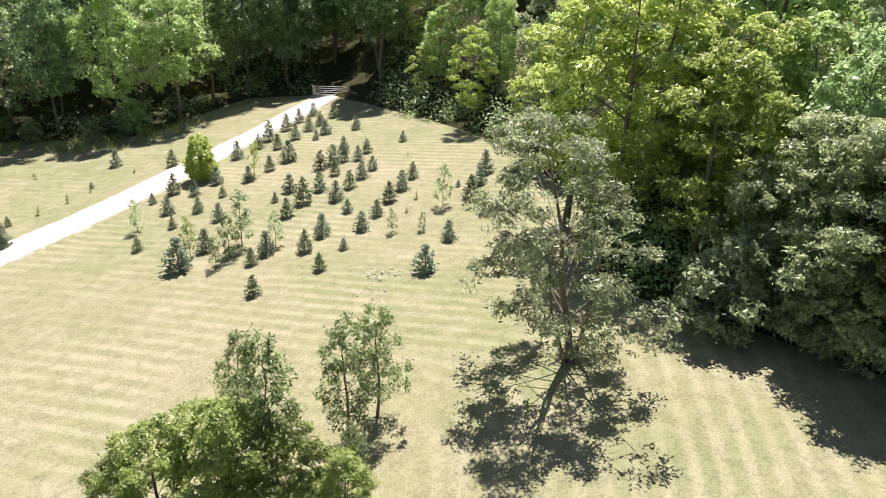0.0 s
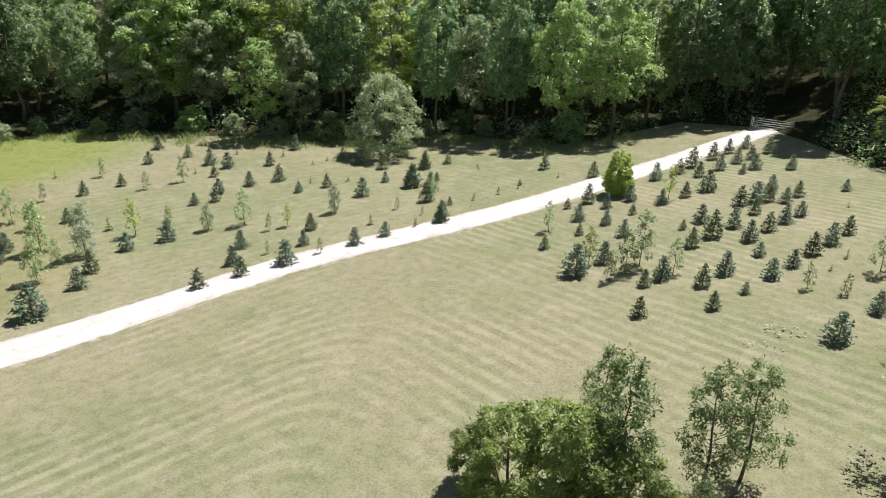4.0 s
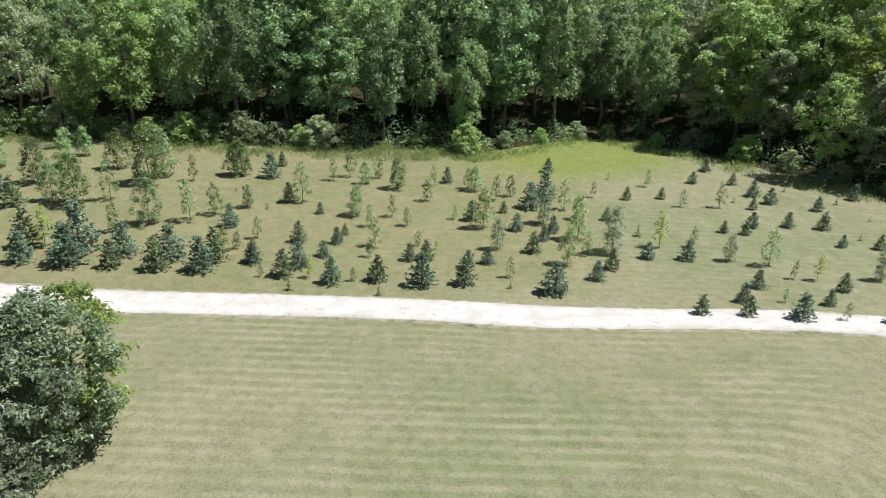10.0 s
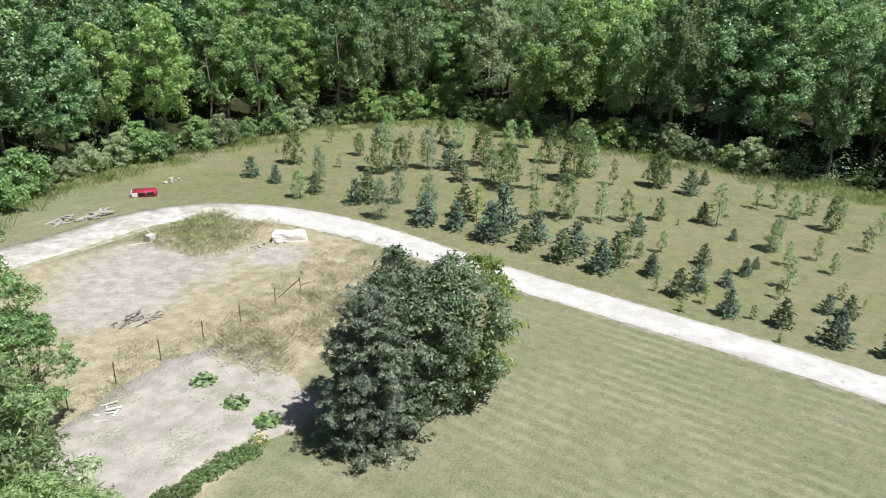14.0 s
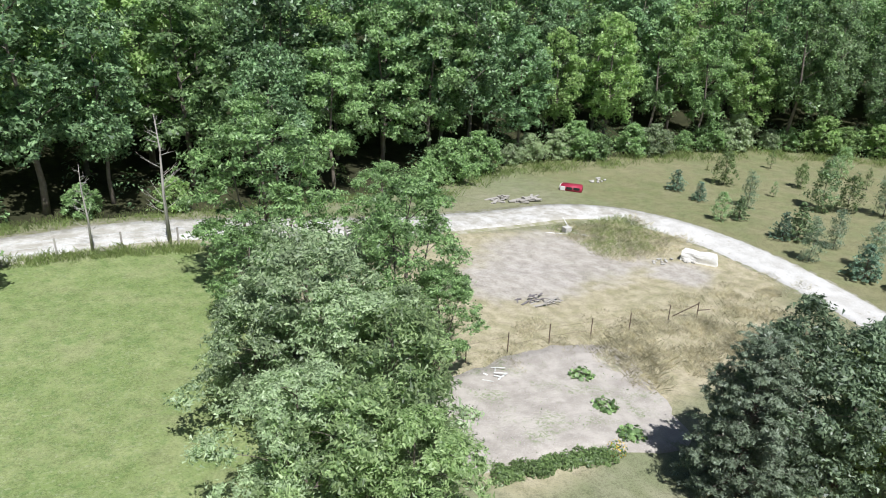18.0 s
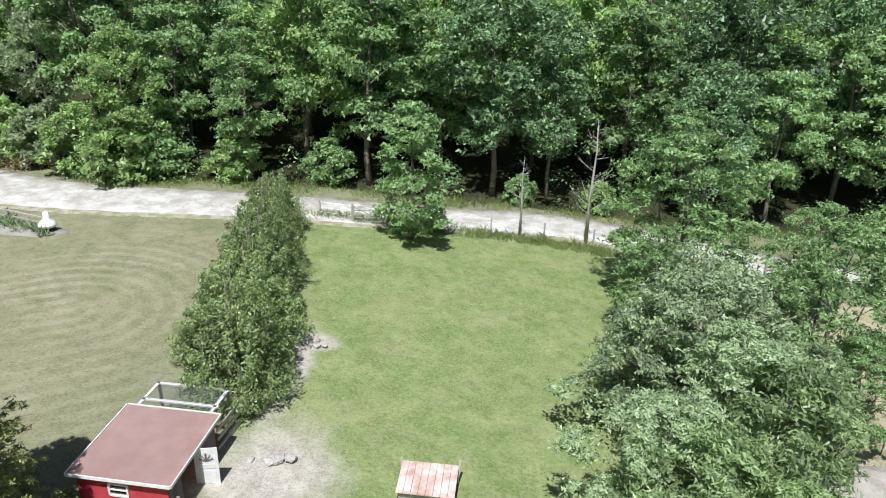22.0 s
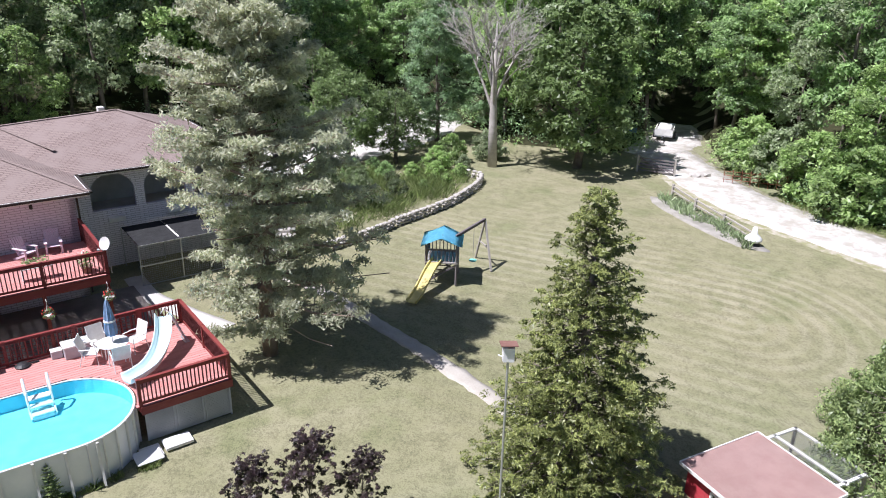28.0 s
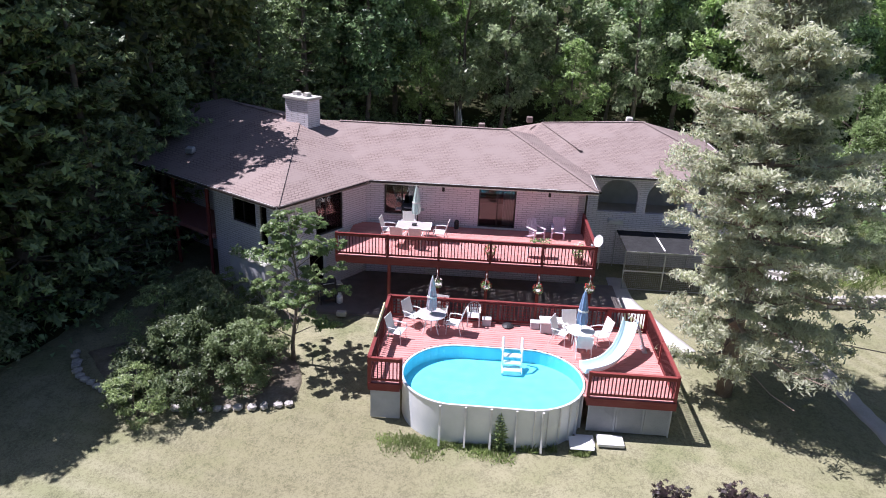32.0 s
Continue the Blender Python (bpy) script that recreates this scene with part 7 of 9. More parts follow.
    big = lambda: crowned("large locust with soft mid green foliage in the paddock row", LEAF_MID, 107, 10.0, 3.7, 0.22, 56, 20, 17, 0.24, 0.45, 1.3, 0.55, 0.14, 0.45, 0.24, 2.0, 0.16, droop=0.12, forks=3, spread=0.55)
    ash = lambda: crowned("leafy ash with grey-green feathery foliage in the paddock row", LEAF_GREY, 108, 7.6, 3.3, 0.12, 54, 20, 19, 0.20, 0.42, 1.1, 0.55, 0.13, 0.45, 0.26, 2.0, 0.13, droop=0.15, forks=2, spread=0.6)
    walnut = lambda: crowned("fresh green walnut with long leaves in the paddock row", LEAF_WALNUT, 122, 6.8, 2.7, 0.10, 42, 18, 17, 0.25, 0.36, 1.1, 0.55, 0.14, 0.45, 0.26, 2.0, 0.12, droop=0.2, forks=1, spread=0.5)
    row("row locust", big, 162.6, 36.5, 1.0, 0)
    row("row locust", big, 150.4, 30.0, 0.82, 120)
    row("row locust", big, 152.6, 40.0, 0.64, 230)
    row("row locust", big, 164.0, 31.0, 0.56, 310)
    row("row locust", big, 147.6, 27.5, 0.50, 40)
    row("row ash", ash, 159.4, 23.5, 1.0, 0)
    row("row ash", ash, 155.4, 21.0, 0.86, 140)
    row("row ash", ash, 164.0, 24.5, 0.66, 250)
    row("row ash", ash, 159.5, 27.5, 0.8, 60)
    row("row ash", ash, 160.5, 17.5, 0.72, 200)
    row("row walnut", walnut, 151.8, 19.8, 0.95, 0)
    row("row walnut", walnut, 156.5, 16.8, 0.8, 150)
    row("row walnut", walnut, 151.2, 24.2, 0.8, 260)
    row("row walnut", walnut, 149.5, 16.5, 0.7, 80)
    for i in range(10):
        f = i / 9
        g("cedar", lambda: bushy_cone("dense green cedar in a close boundary row", LEAF_CEDAR, 109, 4.9, 2.1, 320, 64, 0.15, 0.32, 0.5, group="cedar row", thin=0.42), 8.4 + 3.1 * f + 0.15 * math.sin(i * 2), -21.6 - 16.6 * f, 1.0 - 0.26 * f, i * 50)
    g("yard spruce", lambda: tiered("big dense olive-green spruce on the lawn by the red coop", LEAF_SPRUCE, 110, 9.9, 3.0, 27, 19, 120, 0.145, 0.40, 0.84, twigs=5, thin=0.3, rise=-0.06, point=0.5), 12.86, -12.6, 0.98, 0)
    g("pine", lambda: pine("tall old pine with grey-green needles and bare lower limbs", 111), 23.9, -6.8, 1.0, 0)
    g("drive locust", lambda: crowned("small locust tree with drooping foliage beside the drive", LEAF_MID, 112, 8.4, 2.0, 0.1, 44, 16, 14, 0.28, 0.45, 0.95, 0.5, 0.15, 0.4, 0.4, 2.2, 0.12, droop=0.25, spread=0.5, limb=2), 3.6, -39.2, 1.0, 0)
    g("maple", lambda: crowned("large dark green maple shading the drive entrance", LEAF_YOUNG, 113, 13.0, 4.8, 0.14, 64, 20, 15, 0.36, 0.65, 1.45, 0.75, 0.2, 0.7, 0.2, 2.2, 0.28, spread=0.6), 40.3, -36.5, 1.0, 0)
    g("willow", lambda: crowned("rounded grey-green willow at the wood's edge", LEAF_SILVER, 114, 7.8, 4.0, 0.02, 56, 18, 13, 0.28, 0.4, 1.1, 0.7, 0.2, 0.6, 0.25, 1.6, 0.14, droop=0.15, spread=0.6), -45.2, 54.9, 1.0, 0)
    g("ginkgo", lambda: broadleaf("slender young ginkgo with bright green leaves by the house", LEAF_YOUNG, 115, 7.0, 1.8, 0.12, 40, 260, 0.12, 0.36, 0.08, 0.6), 22.4, 9.35, 1.0, 0)
    g("arborvitae", lambda: bushy_cone("young dense arborvitae with yellow-green top by the drive", LEAF_BRIGHT, 116, 3.9, 1.2, 220, 70, 0.17, 0.26, 0.42, belly=0.3, wild=0.08, name="arborvitae", thin=0.45), -18.9, 51.9, 1.0, 0)
    # bed by the house
    for i, (x, y, s) in enumerate(((19.9, 12.6, 0.95), (21.9, 12.4, 1.0), (20.3, 10.4, 0.9), (19.0, 13.8, 0.7), (25.6, 12.0, 0.6), (24.9, 14.7, 0.75), (22.6, 10.8, 0.7), (23.6, 13.6, 0.9), (18.7, 11.5, 0.55))):
        g("shrub", lambda: crowned("rounded dark green shrub in the stone-edged bed", LEAF_SHRUB, 117, 2.9, 1.35, 0.03, 40, 14, 14, 0.13, 0.55, 0.5, 0.8, 0.08, 0.8, 0.3, 1.8, 0.05, name="shrub", category="shrub", group="shrubs in the house bed", spread=0.6), x, y, s, i * 71)
    for x, y, s in ((14.7, -3.4, 0.92), (14.5, -4.9, 1.05), (14.2, -6.3, 0.8)):
        g("plum", lambda: broadleaf("dark purple-leaved plum tree on the lawn", LEAF_PLUM, 118, 3.3, 0.75, 0.12, 26, 110, 0.09, 0.22, 0.04, 1.7, name="plum_tree"), x, y, s, x * 99)
    g("pool cone", lambda: conifer("small conical dwarf spruce against the pool wall", LEAF_CEDAR, 119, 1.3, 0.32, 12, 11, 6, 0.13, 0.25, name="dwarf_spruce", power=0.55), 19.0, 1.05, 1.0, 0)
    # hillside garden behind the retaining wall
    g("garden locust", lambda: crowned("tall locust with drooping blue-green foliage on the garden bank", LEAF_BLUELOCUST, 120, 12.0, 2.9, 0.1, 62, 20, 16, 0.27, 0.4, 1.2, 0.55, 0.17, 0.45, 0.32, 2.2, 0.17, droop=0.3, spread=0.5), 52.8, -31.2, 1.0, 0)
    g("garden locust", None, 56.0, -38.5, 0.8, 140)
    g("apple", lambda: crowned("low rounded apple tree with dull green leaves on the garden bank", LEAF_YOUNG, 128, 6.0, 2.7, 0.2, 52, 17, 15, 0.17, 0.6, 0.9, 0.7, 0.12, 0.7, 0.24, 2.0, 0.16, spread=0.6), 48.7, -21.0, 1.15, 0)
    g("apple", None, 47.6, -24.4, 0.92, 110)
    g("apple", None, 51.5, -26.6, 0.8, 300)
    g("apple", None, 58.5, -22.0, 1.25, 210)
    for x, y, k in ((45.4, -31.6, 0.62), (47.2, -33.0, 0.5), (43.6, -28.2, 0.3)):
        g("edge bush grey", bush(0), x, y, k, x * 31)
    for i, (x, y, k) in enumerate(((44.8, -19.6, 0.4), (42.6, -19.2, 0.34), (46.6, -18.0, 0.42), (43.6, -21.6, 0.36), (46.0, -21.8, 0.3))):
        g("edge bush deep", bush(2), x, y, k, i * 91)
    for i, (x, y, k) in enumerate(((42.4, -25.0, 0.34), (41.6, -26.6, 0.26), (44.2, -26.2, 0.5), (43.4, -23.6, 0.3), (40.6, -24.9, 0.22), (45.8, -28.4, 0.6), (40.2, -22.8, 0.2), (42.2, -27.0, 0.25))):
        g("edge bush green", bush(1), x, y, k, i * 77)
    for x, y, s in ((22.5, 14.6, 1.0), (18.0, 13.2, 0.75), (23.0, 11.3, 0.55), (26.2, 13.6, 0.7)):
        g("juniper", lambda: crowned("spreading light green juniper in the stone-edged bed", LEAF_CEDAR, 126, 2.6, 1.5, 0.03, 30, 14, 16, 0.14, 0.3, 0.55, 0.4, 0.09, 0.4, 0.35, 1.8, 0.05, name="juniper", category="shrub", group="shrubs in the house bed", spread=0.6, out=0.8), x, y, s, x * 57)
    # bushes along the foot of the wood
    rnd = random.Random(77)
    for lo, hi, gap, size in ((-45, -23, 2.6, 0.95), (24, 84, 4.2, 0.8), (88, 150, 2.7, 1.0), (160, 204, 7.5, 0.75), (204.5, 216.2, 2.2, 1.45)):
        a = lo + 0.5
        while a < hi:
            d = edge_at(a) + rnd.uniform(-0.3, 1.6) + (1.2 if lo > 204 else 0)
            k = 1 if lo > 204 and rnd.random() < 0.25 else 0 if lo < 0 else rnd.randrange(3)
            row(("edge bush grey", "edge bush green", "edge bush deep")[k], bush(k), a, d, size * rnd.uniform(0.55, 1.15), a * 53)
            a += math.degrees(gap / d) * rnd.uniform(0.6, 1.4)
    for i in range(8):
        x, y = 37.5 + (i * 37 % 11) * 0.6, -14.5 - i * 0.9
        g("shrub", None, x, y, 0.45 + (i * 13 % 7) * 0.07, i * 45)


def pine(label, seed, h=15.5):
    """A tall open pine: long limbs, needle tufts towards their ends, dead twigs low down."""
    rng = np.random.default_rng(seed)
    ob = thing("pine", label, "pine tree")
    bm = bmesh.new()
    spine = [(0, 0, -0.2), (0.05, 0.05, h * 0.3), (-0.05, 0.1, h * 0.65), (0.05, 0, h)]
    rod(bm, spine, [0.30, 0.24, 0.15, 0.03], 9)
    wood = bmesh.new()
    cen, ups = [], []
    for w in range(22):
        for k in range(7):
            f = min(0.98, 0.13 + 0.85 * (w + rng.uniform(-0.6, 0.6)) / 22)
            reach = 4.7 * (1 - max(0.0, f - 0.28) ** 1.2 * 1.12)
            a = k * math.tau / 7 + w * 0.9 + rng.uniform(-0.5, 0.5)
            l = reach * rng.uniform(0.4, 1.12)
            if f < 0.4 and math.sin(a) > 0.1:
                l *= 0.55
            elif f < 0.4:
                l *= 1.15
            z = max(0.08, f) * h
            rise = -0.10 + 0.55 * f + rng.uniform(-0.08, 0.08)
            s = Vector((0, 0.05, z))
            e = s + Vector((math.cos(a) * l, math.sin(a) * l, rise * l))
            mid = s.lerp(e, 0.55) + Vector((0, 0, -0.06 * l))
            if rng.uniform() < (0.25 if f < 0.3 else 0.1):
                part("dead_limb", rodded([s, mid, e.lerp(mid, 0.4)], 0.018, 4), PINEBARK, ob)
                continue
            rod(wood, [s, mid, e], [0.05 + 0.03 * (1 - f), 0.035, 0.01], 5, False)
            for j in range(10):
                u = 0.32 + 0.72 * (j + rng.uniform(0, 0.9)) / 10
                c = np.array(s.lerp(mid, u / 0.55) if u < 0.55 else mid.lerp(e, (u - 0.55) / 0.45))
                side = np.array([-math.sin(a), math.cos(a), 0.0]) * rng.normal(0, 0.26 * l * (1.25 - u))
                n = 98
                d = rng.normal(0, 1, (n, 3))
                d /= np.linalg.norm(d, axis=1, keepdims=True)
                d[:, 2] = np.abs(d[:, 2]) * 0.9 - 0.25
                rod(wood, [Vector(c) + (s - e) * 0.08, Vector(c + side * 1.1) + Vector((0, 0, 0.05))], [0.014, 0.006], 3, False)
                cen.append(c + side + d * rng.uniform(0.2, 1.0, (n, 1)) * rng.uniform(0.26, 0.6))
                ups.append(d * 0.6 + np.array([0.0, 0.2, 0.3]))
    part("trunk", bm, PINEBARK, ob, smooth=True)
    tagged(part("branch_work", wood, PINEBARK, ob, smooth=True), kind="stuff")
    me = sprays("crown", np.concatenate(cen), 0.22, 0.062, np.concatenate(ups), rng, 0.8)
    me.materials.append(LEAF_PINE)
    share("crown", me, ob)
    return ob


def bare_tree(label, seed, h, r, order=3, base_r=0.3):
    """A dead tree: trunk, limbs and fine twigs without leaves."""
    rnd = random.Random(seed)
    ob = thing("dead_tree", label, "dead tree")
    bm, tw = bmesh.new(), bmesh.new()
    rod(bm, [(0, 0, -0.2), (0.1, 0, h * 0.25), (0.15, 0.1, h * 0.5), (0.1, 0.2, h * 0.86)], [base_r * 1.2, base_r, base_r * 0.7, base_r * 0.15], 9)

    def fork(p, d, l, w, k):
        e = p + d * l
        m = p.lerp(e, 0.5) + Vector((rnd.uniform(-1, 1), rnd.uniform(-1, 1), rnd.uniform(0, 0.6))) * l * 0.06
        rod(bm if k < 2 else tw, [p, m, e], [w, w * 0.75, w * 0.45], 5 if k < 2 else 4, False)
        if k < order:
            for i in range(4):
                s = p.lerp(e, rnd.uniform(0.3, 1.0))
                dd = (d + Vector((rnd.uniform(-1, 1), rnd.uniform(-1, 1), rnd.uniform(-0.3, 0.5))) * 0.95).normalized()
                fork(s, dd, l * rnd.uniform(0.45, 0.7), max(w * 0.45, 0.008), k + 1)

    for i in range(6):
        a = i * 1.7
        fork(Vector((0.12, 0.05, h * (0.33 + 0.03 * i))), Vector((math.cos(a) * r, math.sin(a) * r, 1.35)).normalized(), h * (0.42 - 0.02 * i), base_r * 0.4, 0)
    part("trunk", bm, PALE_BARK, ob, smooth=True)
    part("branch_work", tw, PALE_BARK, ob)
    return ob


def slim_dead(label, seed, h):
    """A thin standing dead tree: one stem with short side twigs."""
    rnd = random.Random(seed)
    ob = thing("dead_tree", label, "dead tree")
    bm, tw = bmesh.new(), bmesh.new()
    rod(bm, [(0, 0, -0.2), (0.08, 0.02, h * 0.4), (-0.05, 0.05, h * 0.75), (0.05, 0, h)], [0.13, 0.09, 0.05, 0.012], 7)
    for i in range(22):
        z = h * (0.25 + 0.7 * i / 22)
        a = rnd.uniform(0, 6.28)
        l = h * 0.2 * (1.1 - z / h) * rnd.uniform(0.6, 1.3) + 0.2
        e = Vector((math.cos(a) * l, math.sin(a) * l, z + l * rnd.uniform(0.2, 0.8)))
        rod(tw, [(0, 0, z), e], [0.022, 0.006], 4, False)
        rod(tw, [Vector((0, 0, z)).lerp(e, 0.5), e + Vector((rnd.uniform(-0.3, 0.3), rnd.uniform(-0.3, 0.3), 0.3))], [0.012, 0.004], 4, False)
    part("trunk", bm, PALE_BARK, ob, smooth=True)
    part("branch_work", tw, PALE_BARK, ob)
    return ob


plant_specials()
grow.plant("dead ash", lambda: bare_tree("large bare dead ash tree with pale bark", 401, 12.5, 0.6, 4, 0.32), 43.4, -30.7, 1.0, 40)
grow.plant("dead thin", lambda: slim_dead("slim dead tree with bare twigs beside the drive", 402, 8.0), -7.4, -42.2, 1.0, 40)
grow.plant("dead thin", None, -3.1, -41.9, 0.65, 200)


def fallen_branch(label, seed, m, l=3.4):
    """A dead limb reaching out of the wood: one stem that fans into long bare twigs."""
    rnd = random.Random(seed)
    ob = thing("dead_branch", label, "dead branch", m)
    bm = bmesh.new()
    rod(bm, [(0, 0, 0), (l * 0.3, 0, 0.1), (l * 0.6, 0.1, 0.05)], [0.06, 0.045, 0.03], 6)
    part("stem", bm, PALE_BARK, ob, smooth=True)
    for i in range(26):
        u = rnd.uniform(0.05, 0.6)
        p = Vector((l * u, 0, 0.08))
        d = Vector((rnd.uniform(0.6, 1.2), rnd.uniform(-0.45, 0.45), rnd.uniform(-0.42, 0.3)))
        e = p + d * l * rnd.uniform(0.3, 0.62)
        tw = bmesh.new()
        rod(tw, [p, p.lerp(e, 0.5) + Vector((0, 0, 0.12)), e], [0.018, 0.012, 0.005], 4, False)
        q = p.lerp(e, 0.6)
        rod(tw, [q, q + Vector((d.x * 0.5, rnd.uniform(-0.3, 0.3), rnd.uniform(-0.25, 0.15)))], [0.009, 0.004], 4, False)
        part("twig", tw, PALE_BARK, ob)
    return ob


fallen_branch("pale bare dead branch reaching from the wood's edge", 31, pose(14.6, 26.4, 2.0, 0, 10, 180 + 18))
fallen_branch("pale bare dead branch reaching from the wood's edge", 32, pose(14.9, 26.9, 1.4, 0, 6, 180 - 8), 2.8)
fallen_branch("bare forked dead branch above the wood's edge", 33, pose(16.6, 26.5, 3.6, 0, -50, 180 + 60), 2.4)


def tufts(name, label, spots, mat, seed, blade=0.3, per=30, category="weeds", bend=0.5):
    """Standing grass and weeds: upright thin blades as one mesh. spots: x, y, radius, height."""
    rng = np.random.default_rng(seed)
    v, n = [], 0
    for x, y, r, h in spots:
        z = ground_z(x, y)
        a, q = rng.uniform(0, math.tau, per), r * np.sqrt(rng.uniform(0, 1, per))
        bx, by = x + q * np.cos(a), y + q * np.sin(a)
        lean = rng.normal(0, bend, (per, 2))
        hh = h * rng.uniform(0.5, 1.15, per)
        t = rng.uniform(0, math.tau, per)
        w = blade * 0.12
        for i in range(per):
            ox, oy = math.cos(t[i]) * w, math.sin(t[i]) * w
            v += [(bx[i] - ox, by[i] - oy, z - 0.03), (bx[i] + ox, by[i] + oy, z - 0.03),
                  (bx[i] + ox * 0.7 + lean[i, 0] * hh[i] * 0.6, by[i] + oy * 0.7 + lean[i, 1] * hh[i] * 0.6, z + hh[i] * 0.7), (bx[i] + lean[i, 0] * hh[i], by[i] + lean[i, 1] * hh[i], z + hh[i])]
            n += 1
    me = quads(name, np.array(v), n)
    me.materials.append(mat)
    return tagged(new(name, me), label, category, kind="stuff")


STRAW = leafy("dry_straw_grass", (0.66, 0.58, 0.39), (0.82, 0.75, 0.56), (0.72, 0.65, 0.45), 0.2)
WEED = leafy("green_weed_blades", (0.20, 0.30, 0.08), (0.46, 0.53, 0.22), (0.34, 0.40, 0.14), 0.4)


def build_tufts():
    rnd = random.Random(5)
    u = rnd.uniform
    tufts("dry_grass", "tall straw-coloured dry grass in the fenced yard", [(-34 + u(-4, 11), -20.2 + u(-2.6, 2.0), 0.9, u(0.2, 0.45)) for _ in range(75)] + [(u(-44, -17), u(-25.5, -22), 0.7, u(0.08, 0.2)) for _ in range(80)], STRAW, 1, 0.075, 150, "weeds", 0.8)
    tufts("verge_grass", "long green grass along the drive bend", [(-37.5 + u(-4.5, 2.5), -36.3 + u(-2.0, 4.0), 0.9, u(0.1, 0.4)) for _ in range(70)], WEED, 2, 0.10, 100, "weeds", 0.8)
    tufts("verge_straw", "dry straw grass along the drive bend", [(-37.5 + u(-5.5, 3), -36.0 + u(-2.0, 4.6), 0.9, u(0.1, 0.4)) for _ in range(90)], STRAW, 12, 0.09, 100, "weeds", 0.8)
    spots = []
    for _ in range(620):
        a = u(20, 150)
        d = edge_at(a) + u(-4.2, 0.8)
        spots.append((-d * math.sin(radians(a)), d * math.cos(radians(a)), 1.0, u(0.3, 0.8)))
    for _ in range(330):
        a = u(150, 212)
        d = edge_at(a) + u(-0.8, 0.8)
        spots.append((-d * math.sin(radians(a)), d * math.cos(radians(a)), 0.9, u(0.12, 0.4)))
    tufts("meadow_grass", "long uncut green grass and weeds before the wood", spots, WEED, 3, 0.14, 44)
    tufts("pool_weeds", "green weeds growing round the pool's foot", [(*(HOUSE @ Vector((u(-8.3, -4.0), -12.6 - abs(u(-0.9, 0.9)) * abs(u(0, 1)), 0))).xy, 0.3, u(0.05, 0.16)) for _ in range(80)] + [(*(HOUSE @ Vector((u(-4, -1.5), -12.7, 0))).xy, 0.2, u(0.08, 0.25)) for _ in range(14)], WEED, 4, 0.15, 50)
    tufts("bank_weeds", "leafy bright weeds on the bank behind the stone wall", [q for q in [(u(35.2, 45), u(-27, -13), 0.8, u(0.3, 0.9)) for _ in range(150)] if q[0] > 34.2 + 0.42 * max(0.0, -14 - q[1]) + 0.35 * max(0.0, -22 - q[1])], WEED, 6, 0.12, 80)
    tufts("fence_weeds", "rough grass along the paddock fence", [(u(-9, 9.5), -41.2 + u(-0.5, 0.4), 0.6, u(0.2, 0.5)) for _ in range(110)], WEED, 7, 0.14, 45)
    tufts("border_plants", "grey-green iris leaves in the gravel bed", [(22.6 + f * 8.6 + u(-0.3, 0.3), -34.1 - f * 2.2 + u(-0.5, 0.5), 0.35, u(0.35, 0.7)) for f in [i / 34 for i in range(35)]], LEAF_GREY, 8, 0.25, 40, "plants")
    leaf_heap("vegetable_row", "row of leafy green vegetables along the garden edge", [(-12.6 - f * 5.0 + u(-0.2, 0.2), -15.8 + f * 0.8 + u(-0.3, 0.3), 0.35, u(0.25, 0.5)) for f in [i / 40 for i in range(41)]], LEAF_YOUNG, 9, 0.13, 110, "plants")
    tufts("garden_weeds", "thin green weeds scattered over the garden soil", [(u(-22, -12), u(-22.5, -16.5), 0.5, u(0.04, 0.14)) for _ in range(130)], LEAF_MID, 10, 0.16, 26)


build_tufts()


# ---- yard things ----
BARNRED = board_material("faded_barn_red_boards", (0.42, 0.035, 0.05), (0.48, 0.05, 0.065), (0.52, 0.12, 0.12), 0.7)
GREYWOOD = board_material("weathered_grey_wood", (0.34, 0.31, 0.28), (0.42, 0.39, 0.35), (0.52, 0.49, 0.45), 0.85)
DARKTIMBER = board_material("dark_weathered_timber", (0.13, 0.11, 0.12), (0.19, 0.17, 0.17), (0.30, 0.27, 0.26), 0.85)
ROLLROOF = plain("brown_roll_roofing", (0.50, 0.335, 0.30), (0.58, 0.41, 0.375), 1.5, 0.92, bump=0.4, fine=40)
WIRE = plain("galvanised_wire", (0.42, 0.43, 0.44), (0.52, 0.53, 0.54), 10, 0.45, 0.6, 0)
TARP = plain("bright_blue_tarp", (0.14, 0.50, 0.72), (0.24, 0.64, 0.82), 4, 0.5, bump=0.2, fine=12)
YELLOWSLIDE = plain("faded_yellow_plastic", (0.55, 0.46, 0.14), (0.64, 0.56, 0.24), 4, 0.45, bump=0.05)
FIELDSTONE = plain("pale_fieldstone", (0.34, 0.32, 0.29), (0.52, 0.49, 0.45), 3, 0.9, bump=0.6, fine=18)
DARKGLASS = plain("dark_tinted_glass", (0.02, 0.022, 0.025), (0.03, 0.03, 0.032), 3, 0.12, bump=0.0, spec=0.5)
LIMESTONE = plain("white_weathered_limestone", (0.66, 0.64, 0.60), (0.82, 0.80, 0.76), 2.5, 0.9, bump=0.5, fine=14)
CAPRED = plain("faded_red_cap_paint", (0.30, 0.02, 0.05), (0.38, 0.04, 0.075), 3, 0.5, bump=0.05)


